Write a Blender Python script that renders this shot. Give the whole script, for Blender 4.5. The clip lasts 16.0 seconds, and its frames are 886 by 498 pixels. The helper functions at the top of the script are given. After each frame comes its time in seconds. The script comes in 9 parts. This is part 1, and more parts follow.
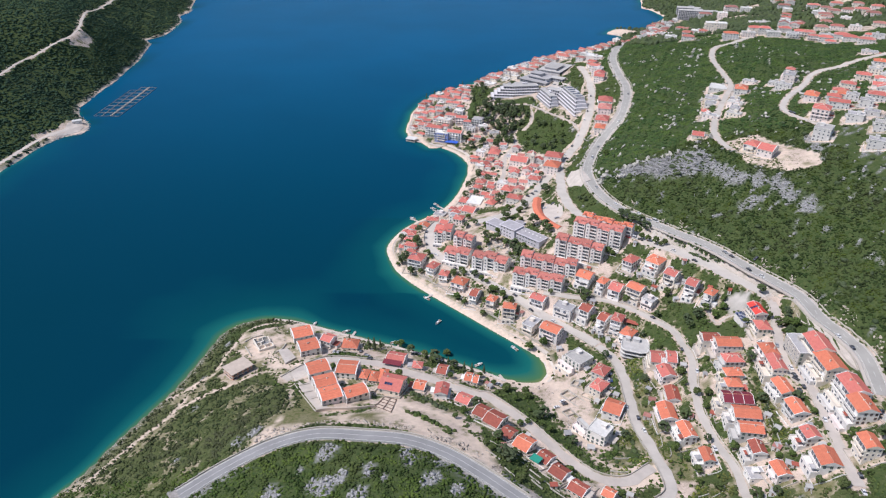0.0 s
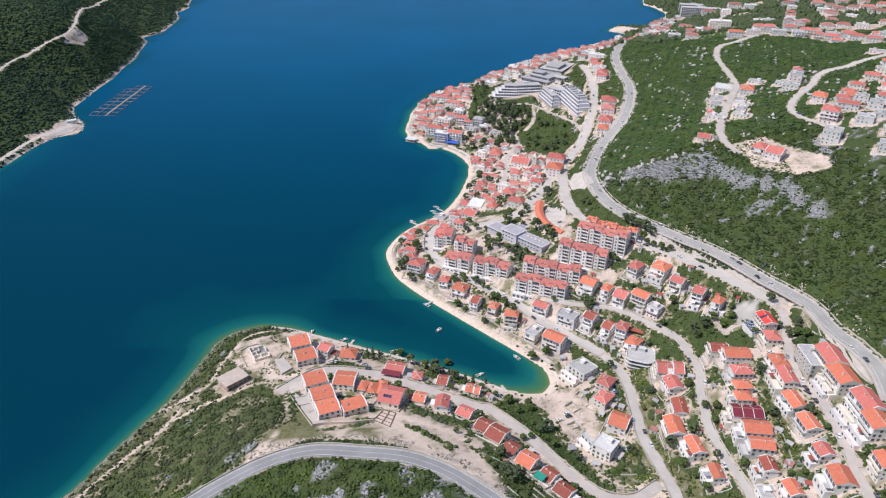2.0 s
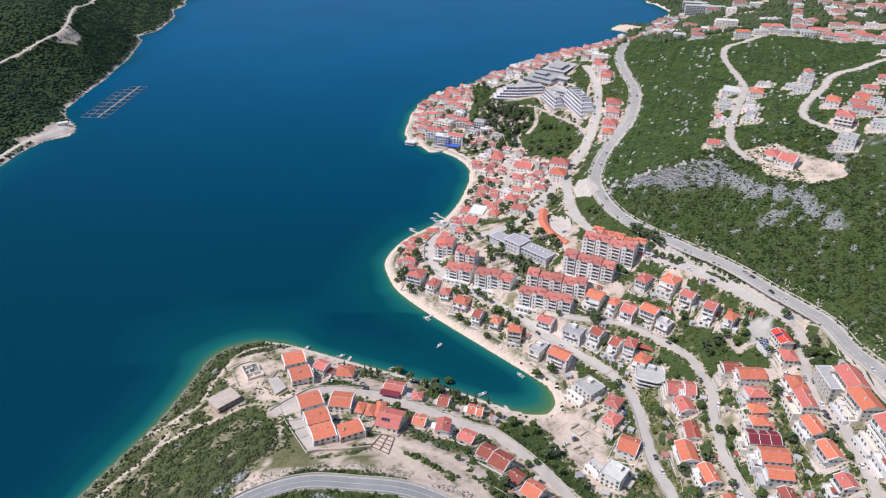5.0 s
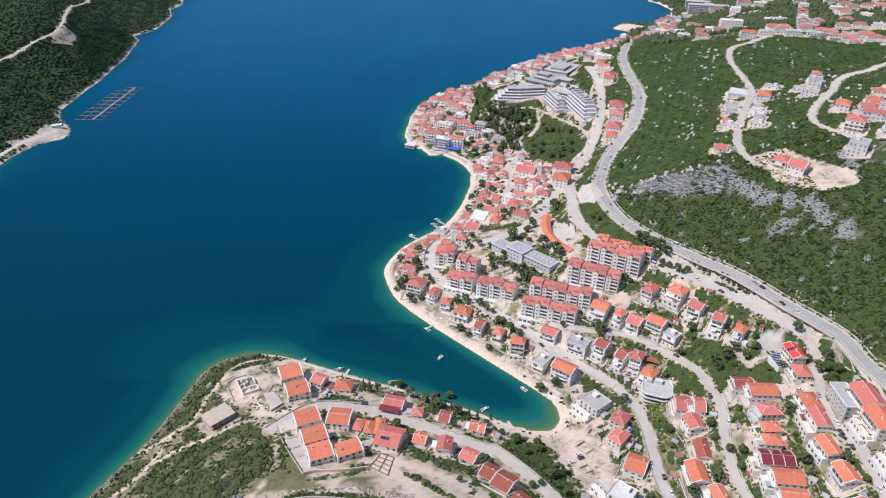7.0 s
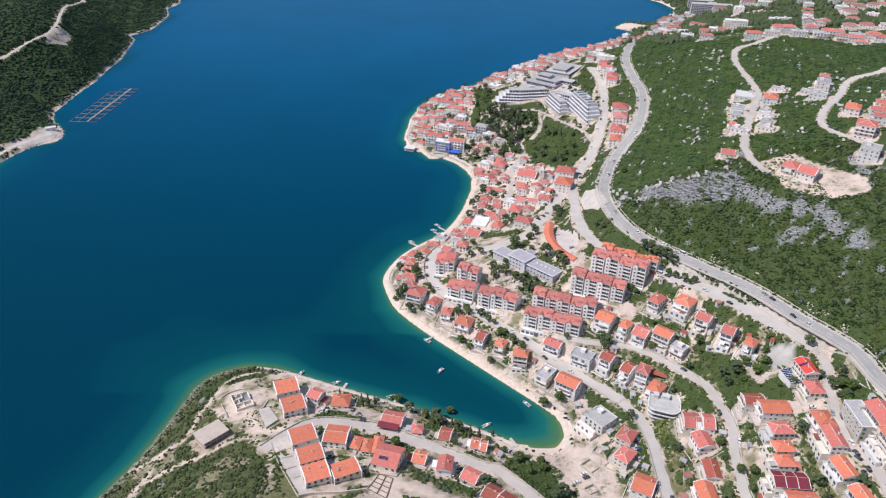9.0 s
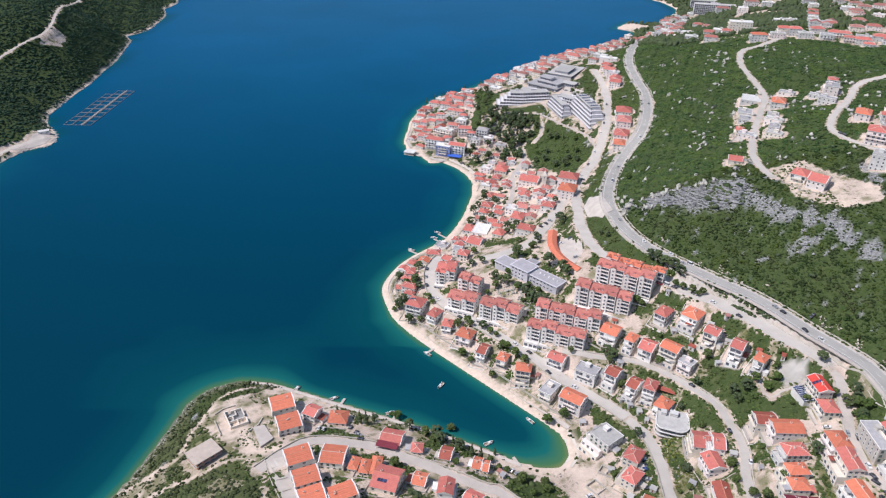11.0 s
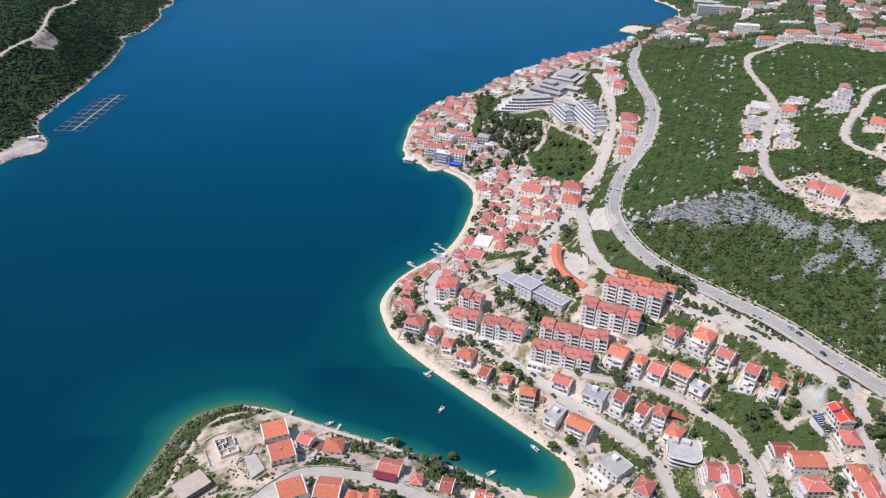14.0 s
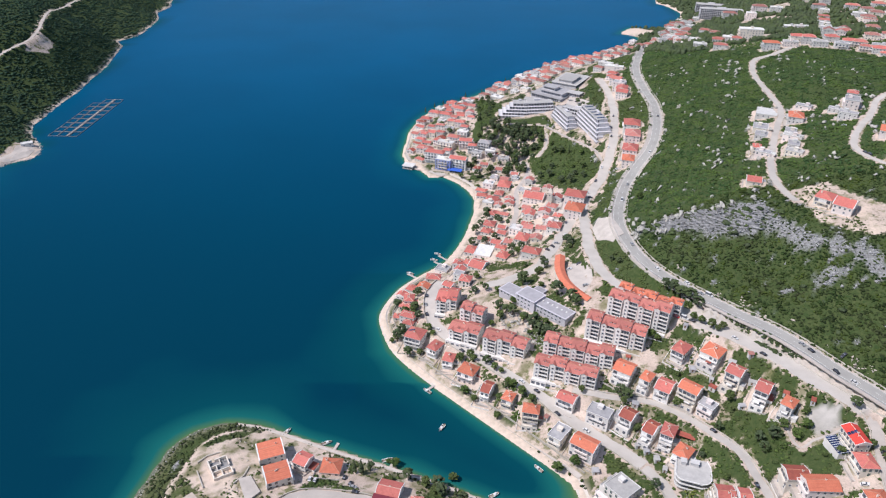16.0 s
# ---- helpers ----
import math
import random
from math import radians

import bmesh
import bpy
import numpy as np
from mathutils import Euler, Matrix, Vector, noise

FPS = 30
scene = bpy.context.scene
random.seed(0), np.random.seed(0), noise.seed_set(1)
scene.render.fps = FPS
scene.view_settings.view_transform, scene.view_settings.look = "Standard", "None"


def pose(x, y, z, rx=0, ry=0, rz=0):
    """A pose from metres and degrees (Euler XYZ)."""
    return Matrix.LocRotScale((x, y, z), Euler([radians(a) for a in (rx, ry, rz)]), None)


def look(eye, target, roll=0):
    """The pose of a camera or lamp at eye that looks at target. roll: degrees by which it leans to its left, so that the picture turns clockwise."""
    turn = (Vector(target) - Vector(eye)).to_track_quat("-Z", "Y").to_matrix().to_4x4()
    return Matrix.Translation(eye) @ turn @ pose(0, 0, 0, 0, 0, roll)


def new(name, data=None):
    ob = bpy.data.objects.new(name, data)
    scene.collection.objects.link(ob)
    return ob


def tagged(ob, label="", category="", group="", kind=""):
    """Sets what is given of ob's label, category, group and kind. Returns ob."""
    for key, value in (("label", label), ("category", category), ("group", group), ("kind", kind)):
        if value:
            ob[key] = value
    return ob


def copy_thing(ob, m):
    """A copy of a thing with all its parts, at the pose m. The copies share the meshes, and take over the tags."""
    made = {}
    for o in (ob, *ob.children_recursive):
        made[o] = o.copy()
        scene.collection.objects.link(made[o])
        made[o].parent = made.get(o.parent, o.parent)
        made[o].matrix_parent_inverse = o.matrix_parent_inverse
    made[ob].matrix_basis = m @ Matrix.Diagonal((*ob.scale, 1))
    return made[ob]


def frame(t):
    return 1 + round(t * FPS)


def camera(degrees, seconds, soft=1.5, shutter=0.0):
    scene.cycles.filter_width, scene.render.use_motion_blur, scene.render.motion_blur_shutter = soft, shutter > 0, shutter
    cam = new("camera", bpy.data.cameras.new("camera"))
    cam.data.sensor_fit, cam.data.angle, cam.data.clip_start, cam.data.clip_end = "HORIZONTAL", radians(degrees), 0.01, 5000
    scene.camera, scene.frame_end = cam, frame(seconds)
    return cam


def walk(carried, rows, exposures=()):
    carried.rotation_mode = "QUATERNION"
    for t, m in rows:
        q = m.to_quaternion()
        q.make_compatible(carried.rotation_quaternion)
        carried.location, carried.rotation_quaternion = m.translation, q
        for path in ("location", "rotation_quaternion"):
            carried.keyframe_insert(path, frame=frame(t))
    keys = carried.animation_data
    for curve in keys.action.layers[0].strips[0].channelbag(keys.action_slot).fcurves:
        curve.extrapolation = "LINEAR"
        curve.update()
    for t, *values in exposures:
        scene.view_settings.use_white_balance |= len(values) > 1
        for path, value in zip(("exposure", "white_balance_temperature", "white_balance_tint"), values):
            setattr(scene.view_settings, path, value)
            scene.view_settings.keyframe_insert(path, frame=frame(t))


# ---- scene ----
cam = camera(64.0, 16.0, soft=1.22)
# seconds, eye (m), yaw, pitch, roll (degrees)
PATH = [
    (0, 0.0, 0.0, 320.0, -0.000, -29.044, 0.837),
    (0.5, -0.2, 3.9, 320.0, 0.002, -29.142, 0.847),
    (1, -0.3, 7.8, 320.1, -0.022, -29.227, 0.841),
    (1.5, -0.5, 11.7, 320.1, -0.019, -29.300, 0.849),
    (2, -0.6, 15.6, 320.2, -0.024, -29.376, 0.860),
    (2.5, -0.8, 19.5, 320.3, -0.028, -29.436, 0.868),
    (3, -0.9, 23.5, 320.4, -0.040, -29.494, 0.875),
    (3.5, -1.1, 27.5, 320.6, -0.036, -29.559, 0.873),
    (4, -1.2, 31.5, 320.7, -0.040, -29.615, 0.883),
    (6.5, -2.3, 52.1, 320.7, -0.081, -29.846, 0.875),
    (7, -2.4, 56.3, 320.9, -0.072, -29.902, 0.873),
    (7.5, -2.4, 60.4, 321.0, -0.068, -29.969, 0.868),
    (8, -2.6, 64.6, 321.1, -0.066, -30.022, 0.867),
    (8.5, -2.7, 68.8, 321.1, -0.074, -30.057, 0.869),
    (9, -2.9, 72.9, 321.2, -0.087, -30.098, 0.873),
    (11.5, -3.6, 93.8, 321.2, -0.117, -30.225, 0.901),
    (12, -3.7, 97.9, 321.2, -0.128, -30.240, 0.914),
    (12.5, -3.9, 101.9, 321.3, -0.141, -30.249, 0.915),
    (13, -4.0, 105.9, 321.4, -0.147, -30.259, 0.931),
    (13.5, -4.2, 109.9, 321.4, -0.168, -30.269, 0.935),
    (14, -4.5, 113.8, 321.4, -0.185, -30.290, 0.947),
    (14.5, -4.7, 117.6, 321.5, -0.199, -30.307, 0.961),
    (15, -5.0, 121.4, 321.5, -0.220, -30.321, 0.967),
    (15.5, -5.3, 125.2, 321.6, -0.236, -30.304, 0.970),
    (16, -5.6, 129.0, 321.7, -0.251, -30.233, 0.986),
]


def heading(x, y, z, yaw, pitch, roll):
    return pose(x, y, z, 90 + pitch, 0, yaw) @ pose(0, 0, 0, 0, 0, roll)


walk(cam, [(t, heading(*row)) for t, *row in PATH], [(0, -0.04, 6360, 11.5), (16, -0.04, 6360, 11.5)])

# ---- light ----
SUN_AZIMUTH, SUN_ELEVATION = radians(-110), radians(55)
world = bpy.data.worlds.new("sky")
scene.world = world
world.use_nodes = True
wn = world.node_tree
sky = wn.nodes.new("ShaderNodeTexSky")
sky.sky_type, sky.sun_disc = "NISHITA", False
sky.sun_elevation, sky.sun_rotation = SUN_ELEVATION, SUN_AZIMUTH
wn.nodes["Background"].inputs["Strength"].default_value = 0.12
wn.links.new(sky.outputs["Color"], wn.nodes["Background"].inputs["Color"])
sun_data = bpy.data.lights.new("sun", "SUN")
sun_data.energy, sun_data.angle, sun_data.color = 4.2, radians(0.53), (1.0, 0.945, 0.92)
sun = new("sun", sun_data)
toward = Vector((math.sin(SUN_AZIMUTH) * math.cos(SUN_ELEVATION), math.cos(SUN_AZIMUTH) * math.cos(SUN_ELEVATION), math.sin(SUN_ELEVATION)))
sun.matrix_world = look(toward * 900, (0, 0, 0))

# ---- materials ----
def nodes_of(name):
    m = bpy.data.materials.new(name)
    m.use_nodes = True
    t = m.node_tree
    return m, t, t.nodes["Principled BSDF"]


def node(t, kind, **values):
    n = t.nodes.new(kind)
    for k, v in values.items():
        n.inputs[k.replace("_", " ")].default_value = v
    return n


def mixed(t, fac, a, b, blend="MIX"):
    """A colour mix; each of fac, a, b a socket or a value."""
    n = t.nodes.new("ShaderNodeMix")
    n.data_type, n.blend_type = "RGBA", blend
    for socket, v in ((n.inputs[0], fac), (n.inputs[6], a), (n.inputs[7], b)):
        if isinstance(v, bpy.types.NodeSocket):
            t.links.new(v, socket)
        else:
            socket.default_value = (*v, 1) if isinstance(v, tuple) else v
    return n.outputs[2]


def ramp(t, fac, *stops):
    n = t.nodes.new("ShaderNodeValToRGB")
    e = n.color_ramp.elements
    while len(e) < len(stops):
        e.new(0.5)
    for k, (pos, col) in enumerate(stops):
        e[k].position = pos
        e[k].color = (*col, 1) if isinstance(col, tuple) else (col, col, col, 1)
    t.links.new(fac, n.inputs[0])
    return n.outputs[0]


def noise_at(t, scale, detail=4.0, rough=0.6, coords="Object"):
    c = t.nodes.new("ShaderNodeTexCoord") if coords == "Object" else t.nodes.new("ShaderNodeNewGeometry")
    n = node(t, "ShaderNodeTexNoise", Scale=scale, Detail=detail, Roughness=rough)
    t.links.new(c.outputs["Object" if coords == "Object" else "Position"], n.inputs["Vector"])
    return n.outputs["Fac"]


def bumped(t, bsdf, height, strength=0.3, distance=0.1):
    n = node(t, "ShaderNodeBump", Strength=strength, Distance=distance)
    t.links.new(height, n.inputs["Height"])
    t.links.new(n.outputs["Normal"], bsdf.inputs["Normal"])


def surface(name, light, dark, scale=1.2, rough=0.8, vary=0.12, relief=0.2, fine=9.0, spec=0.3, stain=0.5, place="Position"):
    """A weathered surface: two scales of noise between two colours, and a shift from object to object."""
    m, t, b = nodes_of(name)
    big, small = noise_at(t, scale, 4, 0.6, place), noise_at(t, fine, 3, 0.6, place)
    col = mixed(t, ramp(t, big, (0.35, 0.0), (0.7, 1.0)), light, dark)
    col = mixed(t, stain * 0.5, col, ramp(t, small, (0.3, dark), (0.7, light)))
    info = t.nodes.new("ShaderNodeObjectInfo")
    hsv = node(t, "ShaderNodeHueSaturation")
    span = t.nodes.new("ShaderNodeMapRange")
    span.inputs["To Min"].default_value, span.inputs["To Max"].default_value = 1 - vary, 1 + vary
    t.links.new(info.outputs["Random"], span.inputs["Value"])
    t.links.new(span.outputs[0], hsv.inputs["Value"])
    t.links.new(col, hsv.inputs["Color"])
    t.links.new(hsv.outputs[0], b.inputs["Base Color"])
    b.inputs["Roughness"].default_value = rough
    b.inputs["Specular IOR Level"].default_value = spec
    if relief:
        bumped(t, b, small, relief, 0.05)
    return m


def tile_roof(name, light, dark):
    """Clay tiles: courses down the slope, patches of older tiles."""
    m, t, b = nodes_of(name)
    c = t.nodes.new("ShaderNodeTexCoord")
    wave = node(t, "ShaderNodeTexWave", Scale=1.1, Distortion=0.6, Detail=2.0)
    wave.bands_direction = "Z"
    t.links.new(c.outputs["Object"], wave.inputs["Vector"])
    col = mixed(t, ramp(t, noise_at(t, 0.5, 5, 0.7), (0.35, 0.0), (0.72, 1.0)), light, dark)
    col = mixed(t, ramp(t, noise_at(t, 6.0, 2, 0.5), (0.4, 0.0), (0.75, 0.35)), col, tuple(0.55 * v for v in dark))
    col = mixed(t, ramp(t, wave.outputs["Fac"], (0.0, 0.22), (0.35, 0.0)), col, tuple(0.5 * v for v in dark))
    info = t.nodes.new("ShaderNodeObjectInfo")
    span = t.nodes.new("ShaderNodeMapRange")
    span.inputs["To Min"].default_value, span.inputs["To Max"].default_value = 0.82, 1.15
    t.links.new(info.outputs["Random"], span.inputs["Value"])
    hsv = node(t, "ShaderNodeHueSaturation")
    t.links.new(span.outputs[0], hsv.inputs["Value"])
    t.links.new(col, hsv.inputs["Color"])
    t.links.new(hsv.outputs[0], b.inputs["Base Color"])
    b.inputs["Roughness"].default_value = 0.75
    bumped(t, b, wave.outputs["Fac"], 0.35, 0.06)
    return m


ROOF = {
    "O": tile_roof("orange clay tiles", (0.69, 0.215, 0.125), (0.55, 0.155, 0.09)),
    "R": tile_roof("red clay tiles", (0.62, 0.19, 0.155), (0.47, 0.13, 0.11)),
    "D": tile_roof("old brown-red tiles", (0.40, 0.105, 0.07), (0.27, 0.07, 0.052)),
    "P": tile_roof("faded pink-red tiles", (0.56, 0.20, 0.165), (0.43, 0.145, 0.12)),
    "S": tile_roof("new scarlet tiles", (0.68, 0.07, 0.05), (0.52, 0.05, 0.04)),
    "M": tile_roof("maroon metal tiles", (0.24, 0.03, 0.05), (0.17, 0.022, 0.04)),
    "W": surface("white flat roof", (0.74, 0.73, 0.71), (0.56, 0.55, 0.53), 0.4, 0.85),
    "G": surface("grey flat roof", (0.42, 0.41, 0.42), (0.28, 0.275, 0.285), 0.4, 0.9),
    "C": surface("weathered concrete slab roof", (0.50, 0.485, 0.47), (0.36, 0.35, 0.34), 0.4, 0.9),
    # F and B have the distance haze of far roofs mixed into the pink
    "F": tile_roof("hazed pink tiles", (0.40, 0.185, 0.155), (0.31, 0.135, 0.115)),
    "B": tile_roof("hazed pink clay tiles", (0.59, 0.235, 0.20), (0.45, 0.165, 0.14)),
}
WALLS = [surface("white render", (0.81, 0.785, 0.76), (0.68, 0.65, 0.62), 0.35),
         surface("cream render", (0.76, 0.70, 0.62), (0.64, 0.58, 0.51), 0.35),
         surface("grey render", (0.62, 0.61, 0.60), (0.50, 0.49, 0.48), 0.35),
         surface("pale pink render", (0.82, 0.74, 0.71), (0.71, 0.62, 0.60), 0.35)]
BARE = surface("bare concrete", (0.50, 0.47, 0.43), (0.36, 0.34, 0.31), 0.5, 0.9)
BLOCKWORK = surface("red hollow brick", (0.58, 0.32, 0.23), (0.44, 0.23, 0.165), 0.8, 0.9)
TRIM = surface("white trim", (0.80, 0.79, 0.78), (0.70, 0.69, 0.67), 0.6, 0.6)
STONE = surface("limestone masonry", (0.55, 0.51, 0.45), (0.38, 0.35, 0.31), 0.6, 0.9)
PAVING = surface("pale concrete paving", (0.58, 0.525, 0.48), (0.43, 0.385, 0.35), 0.15, 0.9, vary=0.05)
ASPHALT = surface("asphalt", (0.29, 0.29, 0.295), (0.215, 0.215, 0.22), 0.08, 0.9, vary=0.03, fine=2.0)
GREY_STREET = surface("dusty grey street", (0.55, 0.51, 0.47), (0.445, 0.41, 0.375), 0.09, 0.95, vary=0.04, fine=1.5)
GRAVEL = surface("dusty worn street", (0.55, 0.495, 0.45), (0.41, 0.37, 0.34), 0.09, 0.95, vary=0.04, fine=1.5)
DUSTY_ASPHALT = surface("dusty pale asphalt", (0.415, 0.40, 0.375), (0.32, 0.31, 0.29), 0.08, 0.9, vary=0.03, fine=2.0)
PAINT = surface("white road paint", (0.72, 0.72, 0.70), (0.55, 0.55, 0.53), 0.5, 0.7)
STEEL = surface("galvanised steel", (0.50, 0.51, 0.52), (0.40, 0.41, 0.42), 1.0, 0.45, spec=0.6)
BARK = surface("bark", (0.16, 0.12, 0.09), (0.09, 0.065, 0.05), 2.0, 0.95)
BLUE_CLOTH = surface("blue awning cloth", (0.05, 0.14, 0.55), (0.04, 0.10, 0.42), 0.6, 0.8)
GREEN_SHEET = surface("green tarpaulin", (0.03, 0.28, 0.20), (0.02, 0.20, 0.15), 0.5, 0.7)


def glass_pane(name, tint):
    m, t, b = nodes_of(name)
    col = mixed(t, ramp(t, noise_at(t, 0.35, 1, 0.5, "Position"), (0.4, 0.0), (0.6, 1.0)), tint, tuple(2.2 * v for v in tint))
    t.links.new(col, b.inputs["Base Color"])
    b.inputs["Roughness"].default_value = 0.12
    b.inputs["Specular IOR Level"].default_value = 0.7
    return m


GLASS = glass_pane("dark window glass", (0.075, 0.082, 0.10))
SOLAR = glass_pane("solar glass", (0.02, 0.03, 0.07))


def leafage(name, light, dark, olive, fresh=(0.12, 0.17, 0.04), patches=0.35):
    m, t, b = nodes_of(name)
    g = t.nodes.new("ShaderNodeNewGeometry")
    col = mixed(t, ramp(t, g.outputs["Random Per Island"], (0.15, 0.0), (0.9, 1.0)), dark, light)
    col = mixed(t, ramp(t, noise_at(t, 0.03, 3, 0.6, "Position"), (0.42, 0.0), (0.62, 0.7)), col, olive)
    col = mixed(t, ramp(t, noise_at(t, 0.075, 4, 0.65, "Position"), (0.47, 0.0), (0.60, patches)), col, fresh)
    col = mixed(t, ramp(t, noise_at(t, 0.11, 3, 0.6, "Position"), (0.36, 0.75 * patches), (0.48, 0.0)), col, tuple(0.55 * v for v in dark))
    # fine noise paints the shade of gaps among the leaves
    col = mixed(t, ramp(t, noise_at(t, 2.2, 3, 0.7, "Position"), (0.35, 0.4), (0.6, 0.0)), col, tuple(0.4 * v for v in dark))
    t.links.new(col, b.inputs["Base Color"])
    b.inputs["Roughness"].default_value = 0.9
    b.inputs["Specular IOR Level"].default_value = 0.15
    bumped(t, b, noise_at(t, 1.6, 4, 0.7, "Position"), 0.9, 0.6)
    return m


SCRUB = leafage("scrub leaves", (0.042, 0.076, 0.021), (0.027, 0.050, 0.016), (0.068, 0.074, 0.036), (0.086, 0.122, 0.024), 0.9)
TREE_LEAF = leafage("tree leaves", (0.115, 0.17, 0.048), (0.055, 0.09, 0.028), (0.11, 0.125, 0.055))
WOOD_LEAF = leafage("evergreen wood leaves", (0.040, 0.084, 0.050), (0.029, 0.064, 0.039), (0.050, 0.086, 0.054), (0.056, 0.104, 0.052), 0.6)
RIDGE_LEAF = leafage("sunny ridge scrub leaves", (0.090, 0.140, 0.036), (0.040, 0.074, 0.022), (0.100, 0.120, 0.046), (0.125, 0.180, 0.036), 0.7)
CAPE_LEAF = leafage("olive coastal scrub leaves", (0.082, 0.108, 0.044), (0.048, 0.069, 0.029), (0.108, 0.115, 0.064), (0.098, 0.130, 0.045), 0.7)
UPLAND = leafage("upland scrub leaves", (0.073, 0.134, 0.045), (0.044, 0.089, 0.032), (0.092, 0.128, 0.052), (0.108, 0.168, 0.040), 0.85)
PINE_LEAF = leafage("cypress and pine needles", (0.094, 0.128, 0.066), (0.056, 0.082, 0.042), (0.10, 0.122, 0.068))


def land_material():
    """Ground by what covers it: attribute cover is 0 for built-up ground, 1 for scrub; stony bands where rock shows."""
    m, t, b = nodes_of("ground")
    cover = t.nodes.new("ShaderNodeAttribute")
    cover.attribute_name = "cover"
    rock = t.nodes.new("ShaderNodeAttribute")
    rock.attribute_name = "rock"
    sand = t.nodes.new("ShaderNodeAttribute")
    sand.attribute_name = "sand"
    earth = mixed(t, ramp(t, noise_at(t, 0.06, 6, 0.7, "Position"), (0.35, 0.0), (0.65, 1.0)), (0.67, 0.55, 0.475), (0.47, 0.375, 0.315))
    earth = mixed(t, ramp(t, noise_at(t, 0.11, 5, 0.7, "Position"), (0.52, 0.0), (0.62, 1.0)), earth, (0.16, 0.165, 0.07))
    grass = mixed(t, ramp(t, noise_at(t, 0.35, 6, 0.75, "Position"), (0.35, 0.0), (0.65, 1.0)), (0.036, 0.064, 0.020), (0.080, 0.10, 0.038))
    speck = noise_at(t, 1.1, 5, 0.8, "Position")
    earth = mixed(t, ramp(t, speck, (0.50, 0.0), (0.66, 0.55)), earth, (0.24, 0.215, 0.17))
    earth = mixed(t, ramp(t, speck, (0.30, 0.6), (0.42, 0.0)), earth, (0.66, 0.62, 0.58))
    # the edge of the growth is ragged: cover is shifted by noise
    shift = node(t, "ShaderNodeMath")
    shift.operation = "MULTIPLY_ADD"
    shift.inputs[1].default_value = 1.5
    t.links.new(noise_at(t, 0.42, 5, 0.7, "Position"), shift.inputs[0])
    shift.inputs[2].default_value = -0.75
    ragged = node(t, "ShaderNodeMath")
    ragged.operation = "ADD"
    t.links.new(shift.outputs[0], ragged.inputs[0])
    t.links.new(cover.outputs["Fac"], ragged.inputs[1])
    col = mixed(t, ramp(t, ragged.outputs[0], (0.38, 0.0), (0.58, 1.0)), earth, grass)
    dry = t.nodes.new("ShaderNodeAttribute")
    dry.attribute_name = "dry"
    straw = mixed(t, ramp(t, noise_at(t, 0.5, 6, 0.8, "Position"), (0.35, 0.0), (0.62, 1.0)), (0.092, 0.11, 0.035), (0.205, 0.188, 0.105))
    col = mixed(t, dry.outputs["Fac"], col, straw)
    # the near-black tone paints shadow gaps between the rock slabs
    stone = mixed(t, ramp(t, noise_at(t, 0.7, 6, 0.8, "Position"), (0.35, 0.0), (0.65, 1.0)), (0.40, 0.40, 0.41), (0.12, 0.12, 0.118))
    col = mixed(t, rock.outputs["Fac"], col, stone)
    pale = mixed(t, ramp(t, noise_at(t, 0.3, 5, 0.7, "Position"), (0.3, 0.0), (0.7, 1.0)), (0.75, 0.62, 0.52), (0.57, 0.46, 0.375))
    col = mixed(t, sand.outputs["Fac"], col, pale)
    paved = t.nodes.new("ShaderNodeAttribute")
    paved.attribute_name = "paved"
    hard = mixed(t, ramp(t, noise_at(t, 0.12, 5, 0.7, "Position"), (0.35, 0.0), (0.65, 1.0)), (0.54, 0.505, 0.475), (0.40, 0.375, 0.35))
    col = mixed(t, paved.outputs["Fac"], col, hard)
    t.links.new(col, b.inputs["Base Color"])
    b.inputs["Roughness"].default_value = 0.95
    b.inputs["Specular IOR Level"].default_value = 0.15
    bumped(t, b, noise_at(t, 0.9, 6, 0.75, "Position"), 0.6, 0.5)
    return m


def sea_material():
    """Sea water: clear over the sandy shallows, turquoise, then deep blue; sky reflection painted over the far water;
    fine ripples.
    """
    m, t, b = nodes_of("sea water")
    deep = t.nodes.new("ShaderNodeAttribute")
    deep.attribute_name = "depth"
    col = ramp(t, deep.outputs["Fac"], (0.0, (0.17, 0.20, 0.075)), (0.02, (0.060, 0.160, 0.075)), (0.075, (0.010, 0.125, 0.115)), (0.25, (0.0020, 0.058, 0.078)),
               (1.0, (0.0010, 0.036, 0.063)))
    far_sky_tint = t.nodes.new("ShaderNodeAttribute")
    far_sky_tint.attribute_name = "far_sky_tint"
    col = mixed(t, far_sky_tint.outputs["Fac"], col, (0.0015, 0.092, 0.215))
    wide = ramp(t, noise_at(t, 0.006, 3, 0.5, "Position"), (0.35, 0.0), (0.7, 0.2))
    col = mixed(t, wide, col, (0.002, 0.040, 0.085))
    t.links.new(col, b.inputs["Base Color"])
    b.inputs["Roughness"].default_value = 0.22
    b.inputs["IOR"].default_value = 1.33
    b.inputs["Specular IOR Level"].default_value = 0.012
    bumped(t, b, noise_at(t, 0.45, 4, 0.65, "Position"), 0.25, 0.25)
    return m


LAND, SEA = land_material(), sea_material()

